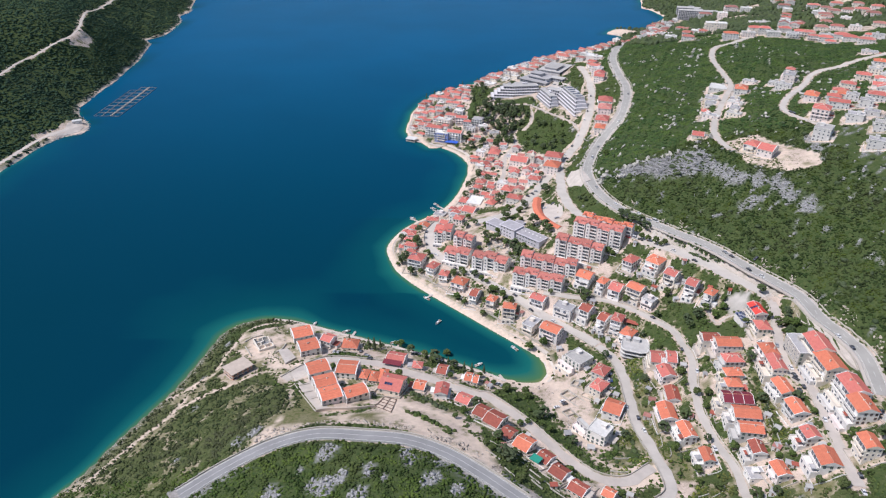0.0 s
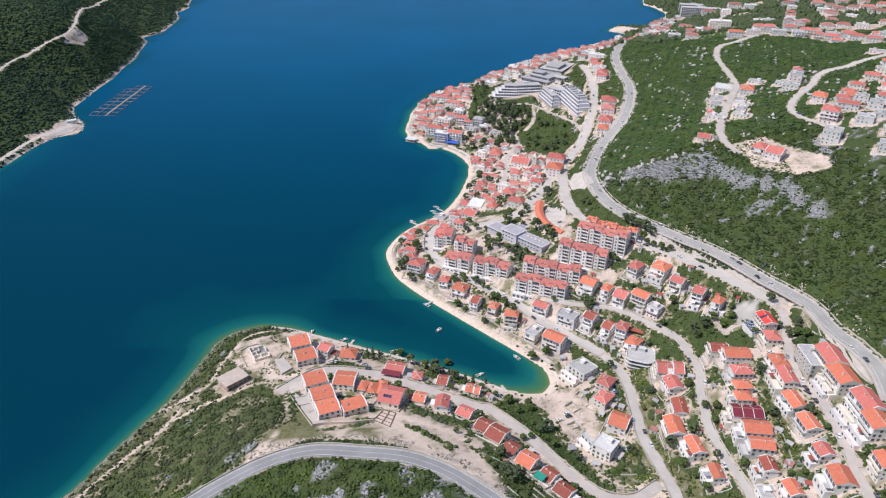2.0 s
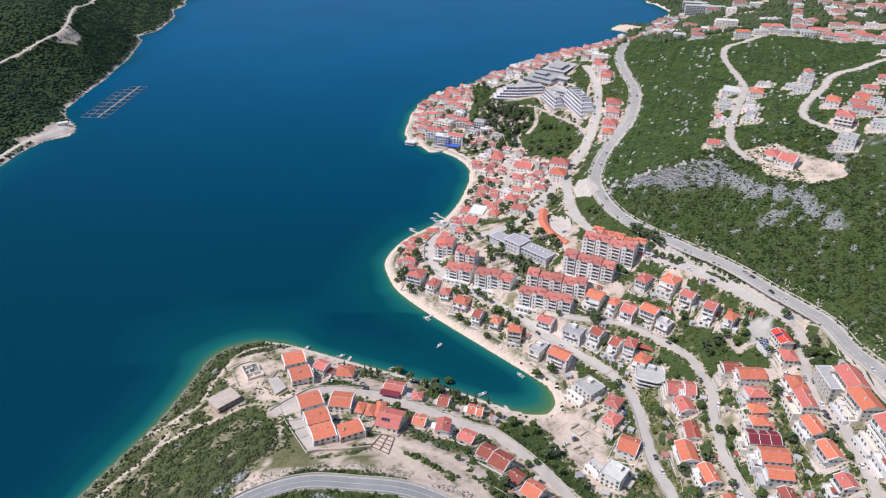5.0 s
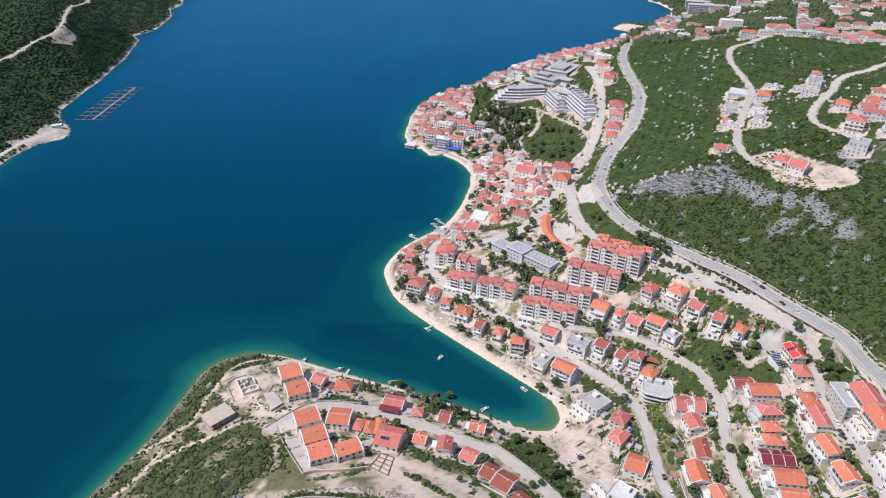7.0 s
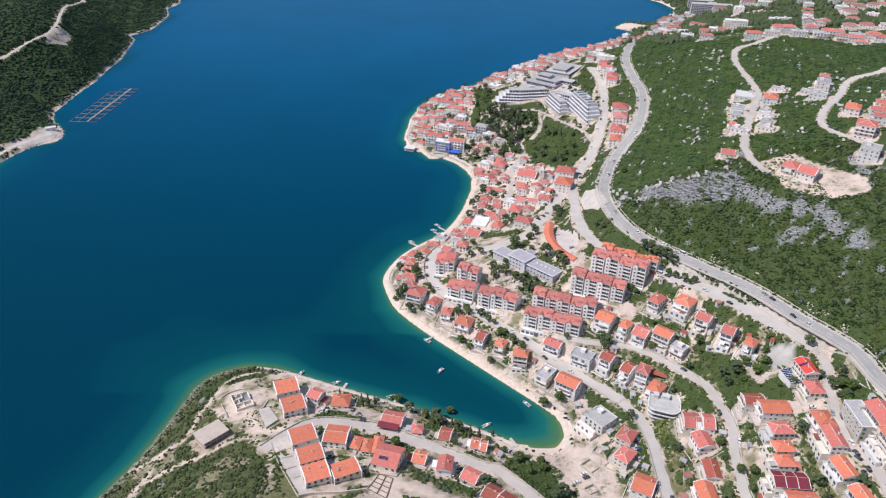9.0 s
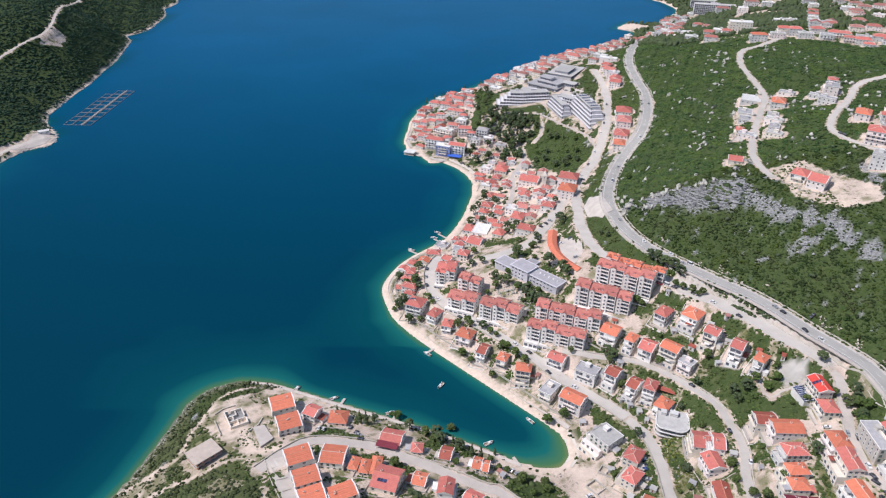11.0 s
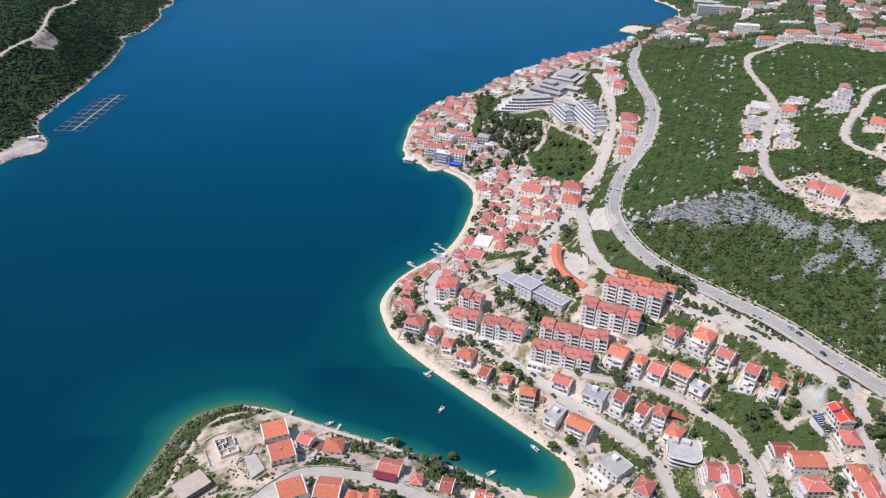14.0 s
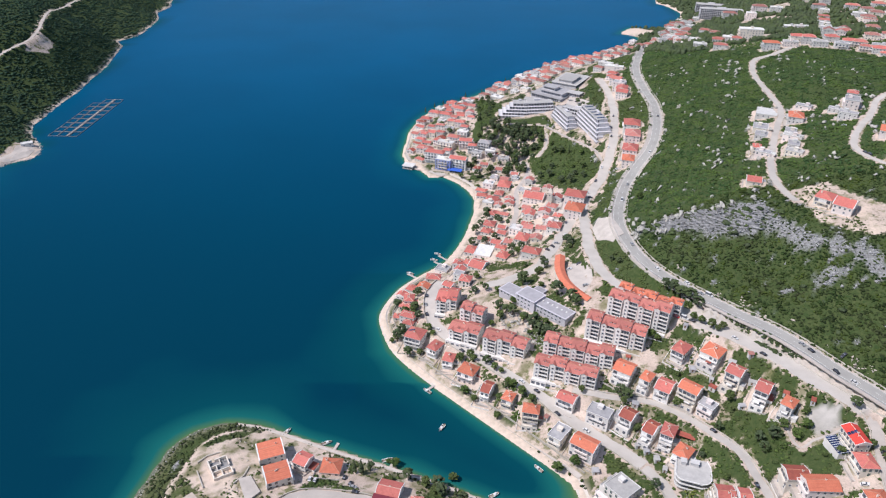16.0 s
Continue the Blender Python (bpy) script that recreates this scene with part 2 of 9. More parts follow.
# ---- lie of the land ----
# shores of the sound, in metres
SHORE_WEST = [(-500, 800), (-496, 827), (-489, 851), (-478, 863), (-468, 870), (-470, 893), (-483, 913), (-506, 941), (-519, 971), (-522, 1018),
              (-525, 1069), (-524, 1105), (-532, 1175), (-536, 1231), (-548, 1292), (-560, 1355), (-580, 1387), (-567, 1415), (-560, 1452),
              (-570, 1562), (-593, 1622), (-586, 1676), (-600, 1726)]
SHORE_FAR = [(476, 1801), (493, 1775), (504, 1701), (485, 1641), (445, 1588), (426, 1551), (397, 1549), (366, 1562), (331, 1509), (345, 1496),
             (366, 1478), (346, 1440), (302, 1390), (264, 1351), (228, 1317), (190, 1293), (151, 1251), (99, 1189), (61, 1141), (25, 1096),
             (0, 1079), (-22, 1046), (-37, 1011), (-46, 974), (-49, 933), (-51, 897), (-46, 876), (-33, 862), (-19, 836), (-3, 837),
             (12, 822), (22, 805), (29, 783), (28, 755), (18, 707), (8, 677)]
SHORE_BAY = [(1, 662), (-7, 650), (-25, 632), (-38, 614.5), (-47, 594.5), (-51, 578), (-50, 566.5), (-46, 552), (-40, 536), (-31.5, 523), (-18.5, 507.5),
             (-7, 495), (6, 482), (22, 466), (44, 444), (65, 423), (73, 414), (75.5, 404), (75.5, 396), (71, 388.5), (63.5, 385.5), (56, 386), (46, 389),
             (27, 399), (2, 411), (-25, 422), (-52, 432), (-80, 443), (-105, 453), (-118, 457), (-131, 459), (-140, 459)]
SHORE_CAPE = [(-148, 455), (-156, 451), (-162, 444), (-167, 435), (-170, 420), (-174, 400), (-177, 387), (-181, 371), (-195, 336), (-201, 321),
              (-208, 298), (-218, 280)]
# spot heights: cape and ridge, town, upper slopes, far hills
SPOTS_CAPE = [(-64, 281, 40), (-34, 262, 45), (-69, 262, 38), (0, 260, 44), (-18, 277, 43), (-140, 281, 20), (-113, 290, 31), (-52, 288, 43),
              (-6, 280, 42), (-111, 377, 14), (-163, 335, 7), (13, 330, 22), (55, 300, 22), (-47, 345, 21), (-65, 322, 28), (-77, 385, 13),
              (-147, 395, 8), (-100, 437, 3), (45, 310, 22), (0, 380, 9), (-40, 405, 6), (25, 280, 38), (-134, 440, 5), (-100, 330, 26)]
SPOTS_TOWN = [(102, 350, 6), (122, 328, 13), (135, 317, 18), (118, 277, 20), (143, 306, 19), (160, 283, 23), (170, 337, 31), (210, 328, 42),
              (226, 318, 52), (199, 279, 44), (255, 336, 57), (139, 393, 11), (163, 400, 27), (166, 411, 25), (208, 372, 45), (240, 379, 58),
              (90, 400, 3), (111, 426, 6), (112, 385, 7), (134, 457, 20), (107, 461, 19), (47, 500, 19), (20, 520, 13), (68, 520, 22), (98, 542, 40)]
SPOTS_SLOPE = [(263, 385, 71), (250, 407, 58), (227, 451, 58), (190, 513, 61), (176, 476, 42), (121, 540, 44), (145, 546, 50), (132, 620, 53),
               (177, 595, 71), (207, 583, 87), (250, 547, 92), (277, 494, 86), (220, 543, 69), (-4, 556, 14), (52, 574, 30), (37, 631, 14),
               (91, 603, 34), (97, 743, 17), (209, 798, 69), (242, 779, 77), (254, 1075, 66), (67, 915, 30), (139, 862, 41), (88, 864, 13), (76, 840, 7),
               (157, 818, 40), (177, 890, 44), (170, 730, 47), (60, 700, 11)]
SPOTS_FAR = [(358, 956, 100), (326, 783, 100), (269, 672, 98), (327, 665, 116), (289, 589, 101), (489, 957, 109), (466, 1022, 110), (345, 1074, 86),
             (528, 1340, 70), (672, 1219, 95), (414, 749, 118), (371, 832, 115), (326, 600, 112), (484, 1545, 22), (-601, 1103, 54), (-593, 1193, 57),
             (-614, 1062, 48), (-542, 930, 25), (-601, 1328, 37), (-620, 900, 60), (420, 480, 140), (700, 700, 190), (900, 1300, 180), (380, 330, 115),
             (-760, 1200, 110), (-800, 1700, 120), (150, 150, 60), (-60, 150, 60), (330, 150, 120), (800, 1800, 120)]


def polyline(points, step):
    """Points along a line at about that step."""
    p = np.array(points, float)
    out = []
    for a, b in zip(p[:-1], p[1:]):
        n = max(1, int(np.ceil(np.linalg.norm(b - a) / step)))
        out += [a + (b - a) * k / n for k in range(n)]
    return np.array(out + [p[-1]])


def curve_through(points, step):
    """A smooth line (Catmull-Rom) through points of any dimension."""
    p = np.array(points, float)
    q = np.vstack([2 * p[0] - p[1], p, 2 * p[-1] - p[-2]])
    out = []
    for k in range(1, len(q) - 2):
        n = max(2, int(np.linalg.norm(q[k + 1][:2] - q[k][:2]) / step))
        for t in np.arange(n) / n:
            a, b, c, d = q[k - 1], q[k], q[k + 1], q[k + 2]
            out.append(0.5 * (2 * b + (c - a) * t + (2 * a - 5 * b + 4 * c - d) * t * t + (3 * b - a - 3 * c + d) * t**3))
    return np.array(out + [p[-1]])


EAST_SHORE = SHORE_FAR + SHORE_BAY + SHORE_CAPE
EAST = np.array([(520, 1990), *EAST_SHORE, (-260, 180), (-330, 60), (-420, -300), (-420, -4500), (4500, -4500), (4500, 4500), (520, 4500)], float)
WEST = np.array([(-560, 380), (-510, 600), *SHORE_WEST, (-640, 1900), (-700, 2300), (-900, 4500), (-4500, 4500), (-4500, -4500), (-900, -4500), (-620, 0)], float)


def inside(poly, x, y):
    x, y = np.asarray(x, float), np.asarray(y, float)
    odd = np.zeros(x.shape, bool)
    for (ax, ay), (bx, by) in zip(poly, np.roll(poly, -1, 0)):
        if ay != by:
            odd ^= ((ay > y) != (by > y)) & (x < (bx - ax) * (y - ay) / (by - ay) + ax)
    return odd


def distance(line, x, y, closed=True):
    x, y = np.asarray(x, float), np.asarray(y, float)
    best = np.full(x.shape, 1e9)
    ends = np.roll(line, -1, 0) if closed else line[1:]
    for (ax, ay), (bx, by) in zip(line, ends):
        l2 = (bx - ax) ** 2 + (by - ay) ** 2 + 1e-9
        t = (((x - ax) * (bx - ax) + (y - ay) * (by - ay)) / l2).clip(0, 1)
        best = np.minimum(best, (x - ax - t * (bx - ax)) ** 2 + (y - ay - t * (by - ay)) ** 2)
    return np.sqrt(best)


def thin_plate(points, smooth):
    p = np.array(points, float)
    s = 200.0
    xy = p[:, :2] / s

    def kernel(d2):
        return 0.5 * d2 * np.log(d2 + 1e-12)

    k = kernel(((xy[:, None] - xy[None]) ** 2).sum(-1)) + smooth * np.eye(len(p))
    a = np.hstack([np.ones((len(p), 1)), xy])
    w = np.linalg.solve(np.block([[k, a], [a.T, np.zeros((3, 3))]]), np.r_[p[:, 2], 0, 0, 0])

    def height(x, y):
        x, y = np.asarray(x, float) / s, np.asarray(y, float) / s
        z = w[-3] + w[-2] * x + w[-1] * y
        for (px, py), c in zip(xy, w):
            z = z + c * kernel((x - px) ** 2 + (y - py) ** 2)
        return z

    return height


SPOTS = SPOTS_CAPE + SPOTS_TOWN + SPOTS_SLOPE + SPOTS_FAR
SHORES = [(x, y, 0.5) for x, y in np.vstack([polyline(EAST_SHORE, 25), polyline(SHORE_WEST, 40)])]
relief = thin_plate(SPOTS + SHORES, 0.002)


def base_height(x, y):
    """Land height, or the sea bed's."""
    x, y = np.asarray(x, float), np.asarray(y, float)
    east, west = inside(EAST, x, y), inside(WEST, x, y)
    d = np.minimum(distance(EAST, x, y), distance(WEST, x, y))
    z = relief(x.clip(-800, 900), y.clip(150, 1800))
    z = np.where(west, z.clip(-50, 130), z.clip(-50, 190))
    floor = 0.25 + np.minimum(d * 0.10, 2.0) + d * 0.01
    land = np.minimum(np.maximum(z, floor), 0.2 + d * 0.9)
    return np.where(east | west, land, -0.15 * d - 0.1).clip(-25, 260)


# roads: half width and line
ROADS = {}


def smooth_step(a, b, v):
    t = ((v - a) / (b - a)).clip(0, 1)
    return t * t * (3 - 2 * t)


def road_line(name, half, points, kind="asphalt", smooth=9):
    line = curve_through(points, 4.0)
    z = np.maximum(base_height(line[:, 0], line[:, 1]), 1.2)
    pad = np.r_[np.full(smooth, z[0]), z, np.full(smooth, z[-1])]
    z = np.convolve(pad, np.ones(2 * smooth + 1) / (2 * smooth + 1), "valid")
    ROADS[name] = (half, np.column_stack([line, z]), kind)
road_line("highway", 4.1, [(355, 1409), (263, 1108), (241, 1027), (235, 961), (233, 905), (221, 846), (206, 795), (195, 772), (180, 751), (164, 722), (149, 680), (139, 638), (138, 606), (142, 581), (151, 558), (163, 538), (175, 522), (189, 504), (204, 487), (216, 469), (227, 449), (238, 431), (246, 411), (247, 384), (253, 362), (255, 341), (248, 309)], "asphalt")
road_line("ridge_road", 3.7, [(-136, 260), (-115, 277), (-93, 289), (-69, 294), (-43, 291), (-18, 287), (3, 278), (21, 265), (36, 252), (43, 246)], "asphalt")
road_line("upper_street", 4.2, [(196, 1031), (197, 989), (196, 951), (192, 916), (182, 864), (172, 823), (161, 789), (148, 757), (134, 730), (122, 702), (117, 662), (113, 626), (112, 599), (115, 570), (124, 553), (130, 544)], "gravel")
road_line("harbour_street", 3.8, [(122, 703), (106, 673), (89, 637), (74, 610), (58, 597), (44, 590), (30, 584)], "gravel")
road_line("service_road", 6.0, [(153, 520), (169, 504), (185, 487), (199, 471), (211, 453), (222, 436), (230, 422)], "gravel")
road_line("terrace_street", 2.8, [(230, 422), (228, 406), (221, 384), (216, 363), (213, 342), (219, 328), (215, 299), (210, 274), (207, 250)], "gravel")
road_line("bay_street", 4.2, [(-4, 612), (-11, 597), (-13, 577), (-10, 556), (-1, 538), (13, 521), (29, 505), (40, 494), (50, 484), (62, 472), (76, 456), (88, 445), (104, 433), (114, 422)], "gravel")
road_line("bay_lane", 3.1, [(114, 422), (123, 405), (125, 384), (124, 363), (122, 334), (125, 306), (127, 285), (125, 271), (117, 264)], "gravel")
road_line("middle_street", 2.4, [(80, 474), (101, 467), (118, 464), (134, 457), (152, 438), (164, 418), (167, 396), (167, 377), (161, 355), (158, 328), (160, 305), (163, 285), (162, 262)], "gravel")
road_line("cape_street", 3.0, [(-104, 368), (-91, 384), (-79, 393), (-58, 394), (-37, 390), (-16, 380), (5, 370), (25, 360), (30, 359), (50, 336), (68, 306), (85, 285), (104, 281), (121, 292)], "gravel")
road_line("beach_lane", 2.2, [(77, 847), (86, 859), (87, 828), (72, 786), (67, 737), (60, 704)], "gravel")
road_line("spur_street", 2.6, [(424, 1004), (385, 974), (357, 955), (337, 904), (327, 849), (323, 806), (318, 781), (298, 741), (274, 691), (256, 648), (249, 614), (251, 590)], "gravel")
road_line("hill_street", 2.5, [(600, 850), (540, 838), (495, 820), (456, 801), (437, 789), (412, 780), (394, 764), (376, 736), (344, 695), (322, 659), (320, 638), (328, 621), (336, 604)], "gravel")
road_line("garden_path", 0.7, [(193, 437), (190.5, 428), (190, 412), (192, 407), (198, 410), (208, 412), (216, 415)], "gravel", 3)
road_line("hill_road", 2.2, [(-600, 900), (-608, 957), (-620, 1023), (-616, 1063), (-605, 1113), (-600, 1161), (-608, 1205), (-624, 1248), (-660, 1360), (-678, 1476), (-690, 1600)], "gravel", 3)
road_line("park_path", 1.3, [(63, 922), (88, 915), (111, 908), (131, 868), (154, 824), (157, 795)], "gravel")
road_line("park_lane", 1.0, [(114, 905), (111, 872), (100, 850)], "gravel")
road_line("shore_track", 2.6, [(-522, 690), (-512, 757), (-508, 814), (-502, 846), (-492, 868), (-484, 886)], "gravel", 3)

# green banks, gardens and bare ground within the town
BANK = np.array([(123, 666), (144, 718), (143, 666), (136, 602), (148, 559), (169, 530), (183, 505), (167, 512), (154, 526), (141, 542), (132, 550), (118, 576), (116, 616)], float)
WEDGE = np.array([(169, 455), (181, 454), (192, 434), (198, 416), (199, 388), (183, 387), (174, 399), (171, 422), (170, 438)], float)
GARDENS = np.array([(133, 409), (142, 396), (137, 363), (136, 345), (140, 309), (143, 281), (129, 282), (127, 311), (125, 350), (128, 381)], float)
HEDGE = np.array([(38, 373), (59, 370), (67, 346), (76, 324), (88, 299), (79, 300), (62, 321), (43, 347), (33, 360)], float)
BACK_GARDENS = np.array([(24, 315), (39, 300), (53, 279), (63, 266), (52, 252), (41, 261), (30, 270), (22, 282)], float)
TERRACES = np.array([(200, 355), (200, 336), (199, 310), (194, 283), (185, 281), (186, 302), (190, 324), (194, 352)], float)
CORNER = np.array([(111, 331), (121, 326), (126, 304), (119, 290), (104, 281), (92, 288), (104, 308)], float)
LOWER = np.array([(145, 288), (159, 281), (157, 262), (134, 266)], float)
LOWER_EAST = np.array([(178, 266), (204, 256), (200, 244), (171, 256)], float)
GROUNDS = np.array([(56, 930), (106, 896), (100, 866), (86, 842), (78, 805), (52, 828), (36, 850), (46, 888), (42, 925)], float)
PARK = np.array([(38, 1089), (68, 1001), (74, 918), (101, 907), (118, 874), (142, 836), (153, 766), (129, 760), (105, 776), (89, 839), (60, 833), (41, 849), (24, 880), (35, 942)], float)
QUARRY = np.array([(253, 607), (283, 614), (296, 590), (313, 558), (308, 540), (279, 540), (255, 560)], float)
SCREE = np.array([(-597, 1137), (-597, 1197), (-583, 1186), (-576, 1152), (-590, 1128)], float)
STREET_BANK = np.array([(265, 1301), (289, 1305), (244, 1012), (227, 899), (196, 794), (168, 734), (139, 678), (137, 702), (160, 770), (178, 821), (194, 914), (201, 1001)], float)
LAWN = np.array([(63, 937), (121, 947), (131, 871), (154, 829), (164, 766), (151, 780), (127, 839), (108, 884), (58, 907)], float)
GROVE = np.array([(200, 1129), (226, 1162), (197, 982), (177, 924), (171, 950), (179, 1018)], float)
CUTTING = np.array([(-106, 290), (-99, 313), (-89, 327), (-73, 316), (-47, 321), (-28, 344), (-3, 333), (16, 304), (35, 269), (30, 261), (6, 281), (-19, 294), (-44, 301), (-71, 304), (-94, 294)], float)
SERVICE = np.array([(158, 502), (180, 487), (196, 463), (207, 449), (219, 435), (226, 417), (237, 424), (229, 441), (218, 460), (207, 474), (195, 489), (182, 505), (170, 523), (160, 520)], float)
LEVELLED = np.array([(200, 426), (206, 432), (219, 427), (216, 418), (210, 414), (202, 414)], float)
CLEARING = np.array([(94, 390), (71, 389), (58, 377), (74, 357), (80, 325), (87, 307), (101, 345), (98, 369)], float)
# single trees by the streets and gardens
STREET_TREES = [(27, 505), (32, 499), (36, 496), (48, 475), (54, 470), (40, 485), (43, 482), (-13, 545), (-21, 565), (-25, 574), (48, 556), (38, 544), (69, 569), (71, 562), (65, 562), (134, 504), (165, 505), (161, 509), (170, 500), (173, 497), (177, 499), (137, 501), (112, 465), (108, 467), (85, 472), (131, 463), (109, 461), (169, 452), (163, 450), (160, 449), (34, 475), (32, 464), (12, 486)]
STREET_TREES += [(18, 479), (-19, 525), (-40, 542), (-37, 544), (65, 423), (75, 426), (86, 430), (119, 437), (116, 440), (115, 444), (136, 432), (175, 424), (175, 413), (188, 423), (192, 415), (199, 420), (202, 429), (219, 403), (220, 397), (228, 388), (231, 383), (224, 392), (141, 457), (187, 389), (54, 539), (60, 532), (64, 526), (69, 533), (18, 508), (16, 512), (146, 508), (93, 504), (89, 503)]
GARDEN_TREES = [(156, 366), (155, 355), (129, 360), (136, 373), (166, 343), (168, 337), (162, 333), (173, 300), (175, 295), (179, 338), (205, 405), (206, 397), (182, 419), (183, 410), (171, 395), (174, 385), (14, 331), (23, 343), (33, 302), (28, 287), (34, 283), (38, 279), (49, 329), (54, 331), (61, 340), (63, 330), (67, 325)]
GARDEN_TREES += [(191, 330), (183, 302), (189, 302), (167, 299), (192, 290), (190, 282), (165, 262), (171, 293), (225, 374), (224, 381), (223, 388), (208, 321), (210, 306), (217, 296), (149, 308), (134, 321), (137, 306), (141, 297), (144, 287), (138, 330), (134, 326), (-50, 350), (-5, 409), (4, 416), (-7, 404), (8, 403), (-34, 428), (-30, 426)]
VILLAGE_TREES = [(37, 845), (44, 855), (33, 832), (49, 844), (55, 831), (70, 840), (75, 824), (31, 862), (25, 851), (47, 804), (54, 781), (62, 771), (67, 754), (38, 731), (42, 739), (51, 667), (55, 652), (43, 685)]
BARE_ROCKS = [(-60, 278, 6), (-58, 254, 7), (-52, 258, 5), (-64, 256, 4), (-18, 277, 4), (-17, 270, 4), (-4, 258, 5), (-36, 262, 4), (9, 251, 4), (-41, 246, 5), (-85, 252, 5), (-28, 256, 2), (-114, 296, 4), (-106, 304, 4), (-74, 268, 2)]
MORE_TREES = [(48, 727), (43, 716), (39, 744), (64, 755), (57, 733), (32, 720), (27, 704), (28, 686), (23, 682), (34, 677), (40, 680),
              (54, 640), (59, 643), (62, 631), (73, 665), (71, 591), (77, 606), (80, 593), (76, 613), (99, 640), (100, 628), (-23, 594), (-17, 602), (-24, 573), (-21, 561),
              (-32, 609), (-38, 583), (38, 554), (42, 548), (41, 566), (29, 578), (4, 517), (9, 511), (-28, 525), (-36, 542), (-33, 550), (15, 596), (21, 578)]
PALMS = [(24, 822), (33, 808), (40, 792), (16, 832)]

# ---- building blocks ----
def mesh_object(name, verts, faces, materials, parent=None, label="", slots=None, smooth=False):
    me = bpy.data.meshes.new(name)
    me.from_pydata([tuple(map(float, v)) for v in verts], [], [tuple(map(int, f)) for f in faces])
    for m in materials if isinstance(materials, (list, tuple)) else [materials]:
        me.materials.append(m)
    if slots is not None:
        me.polygons.foreach_set("material_index", np.asarray(slots, dtype=np.int32))
    if smooth:
        me.polygons.foreach_set("use_smooth", np.ones(len(me.polygons), dtype=bool))
    ob = new(name, me)
    if parent:
        ob.parent = parent
    if label:
        tagged(ob, label)
    return ob


class Pile:
    """Gathers faces with material slots for one mesh."""

    def __init__(self):
        self.v, self.f, self.s = [], [], []

    def face(self, points, slot=0):
        n = len(self.v)
        self.v += list(points)
        self.f.append(tuple(range(n, n + len(points))))
        self.s.append(slot)

    def box(self, x0, y0, z0, x1, y1, z1, slot=0, turn=0.0, at=(0, 0), top_slot=None):
        c, s = math.cos(turn), math.sin(turn)
        n = len(self.v)
        for x, y, z in ((x0, y0, z0), (x1, y0, z0), (x1, y1, z0), (x0, y1, z0), (x0, y0, z1), (x1, y0, z1), (x1, y1, z1), (x0, y1, z1)):
            self.v.append((at[0] + c * x - s * y, at[1] + s * x + c * y, z))
        for k, q in enumerate(((3, 2, 1, 0), (4, 5, 6, 7), (0, 1, 5, 4), (1, 2, 6, 5), (2, 3, 7, 6), (3, 0, 4, 7))):
            self.f.append(tuple(n + i for i in q))
            self.s.append(top_slot if k == 1 and top_slot is not None else slot)

    def tube(self, points, radii, sides=6, slot=0):
        """A tapered round limb through points."""
        rings = []
        for k, (p, r) in enumerate(zip(points, radii)):
            p = Vector(p)
            d = Vector(points[min(k + 1, len(points) - 1)]) - Vector(points[max(k - 1, 0)])
            a = d.orthogonal().normalized()
            b = d.cross(a).normalized()
            n = len(self.v)
            rings.append(n)
            self.v += [tuple(p + r * (math.cos(2 * math.pi * i / sides) * a + math.sin(2 * math.pi * i / sides) * b)) for i in range(sides)]
        for n, m in zip(rings[:-1], rings[1:]):
            for i in range(sides):
                self.f.append((n + i, n + (i + 1) % sides, m + (i + 1) % sides, m + i))
                self.s.append(slot)
        self.f.append(tuple(rings[-1] + i for i in range(sides)))
        self.s.append(slot)

    def make(self, name, materials, parent=None, label="", smooth=False):
        return mesh_object(name, self.v, self.f, materials, parent, label, self.s, smooth)


# ---- ground, cut for the roads ----


def road_field(x, y):
    """Distance beyond a road's edge, and that road's height."""
    gap, level = np.full(np.shape(x), 1e6), np.zeros(np.shape(x))
    for half, line, kind in ROADS.values():
        lo, hi = line[:, :2].min(0) - 25, line[:, :2].max(0) + 25
        near = np.nonzero((x > lo[0]) & (x < hi[0]) & (y > lo[1]) & (y < hi[1]))
        if not near[0].size:
            continue
        px, py = x[near], y[near]
        best, z = np.full(px.shape, 1e9), np.zeros(px.shape)
        for a, b in zip(line[:-1], line[1:]):
            l2 = (b[0] - a[0]) ** 2 + (b[1] - a[1]) ** 2 + 1e-9
            t = (((px - a[0]) * (b[0] - a[0]) + (py - a[1]) * (b[1] - a[1])) / l2).clip(0, 1)
            d = np.hypot(px - a[0] - t * (b[0] - a[0]), py - a[1] - t * (b[1] - a[1]))
            less = d < best
            best, z = np.where(less, d, best), np.where(less, a[2] + t * (b[2] - a[2]), z)
        d = best - half
        less = d < gap[near]
        gap[near], level[near] = np.where(less, d, gap[near]), np.where(less, z, level[near])
    return gap, level


def land_height(x, y):
    x, y = np.atleast_1d(np.asarray(x, float)), np.atleast_1d(np.asarray(y, float))
    z = base_height(x, y)
    gap, level = road_field(x, y)
    k = 1 - smooth_step(2.0, 8.0, gap)
    return z * (1 - k) + level * k


def ground_at(x, y):
    return float(surface_height(x, y)[0])


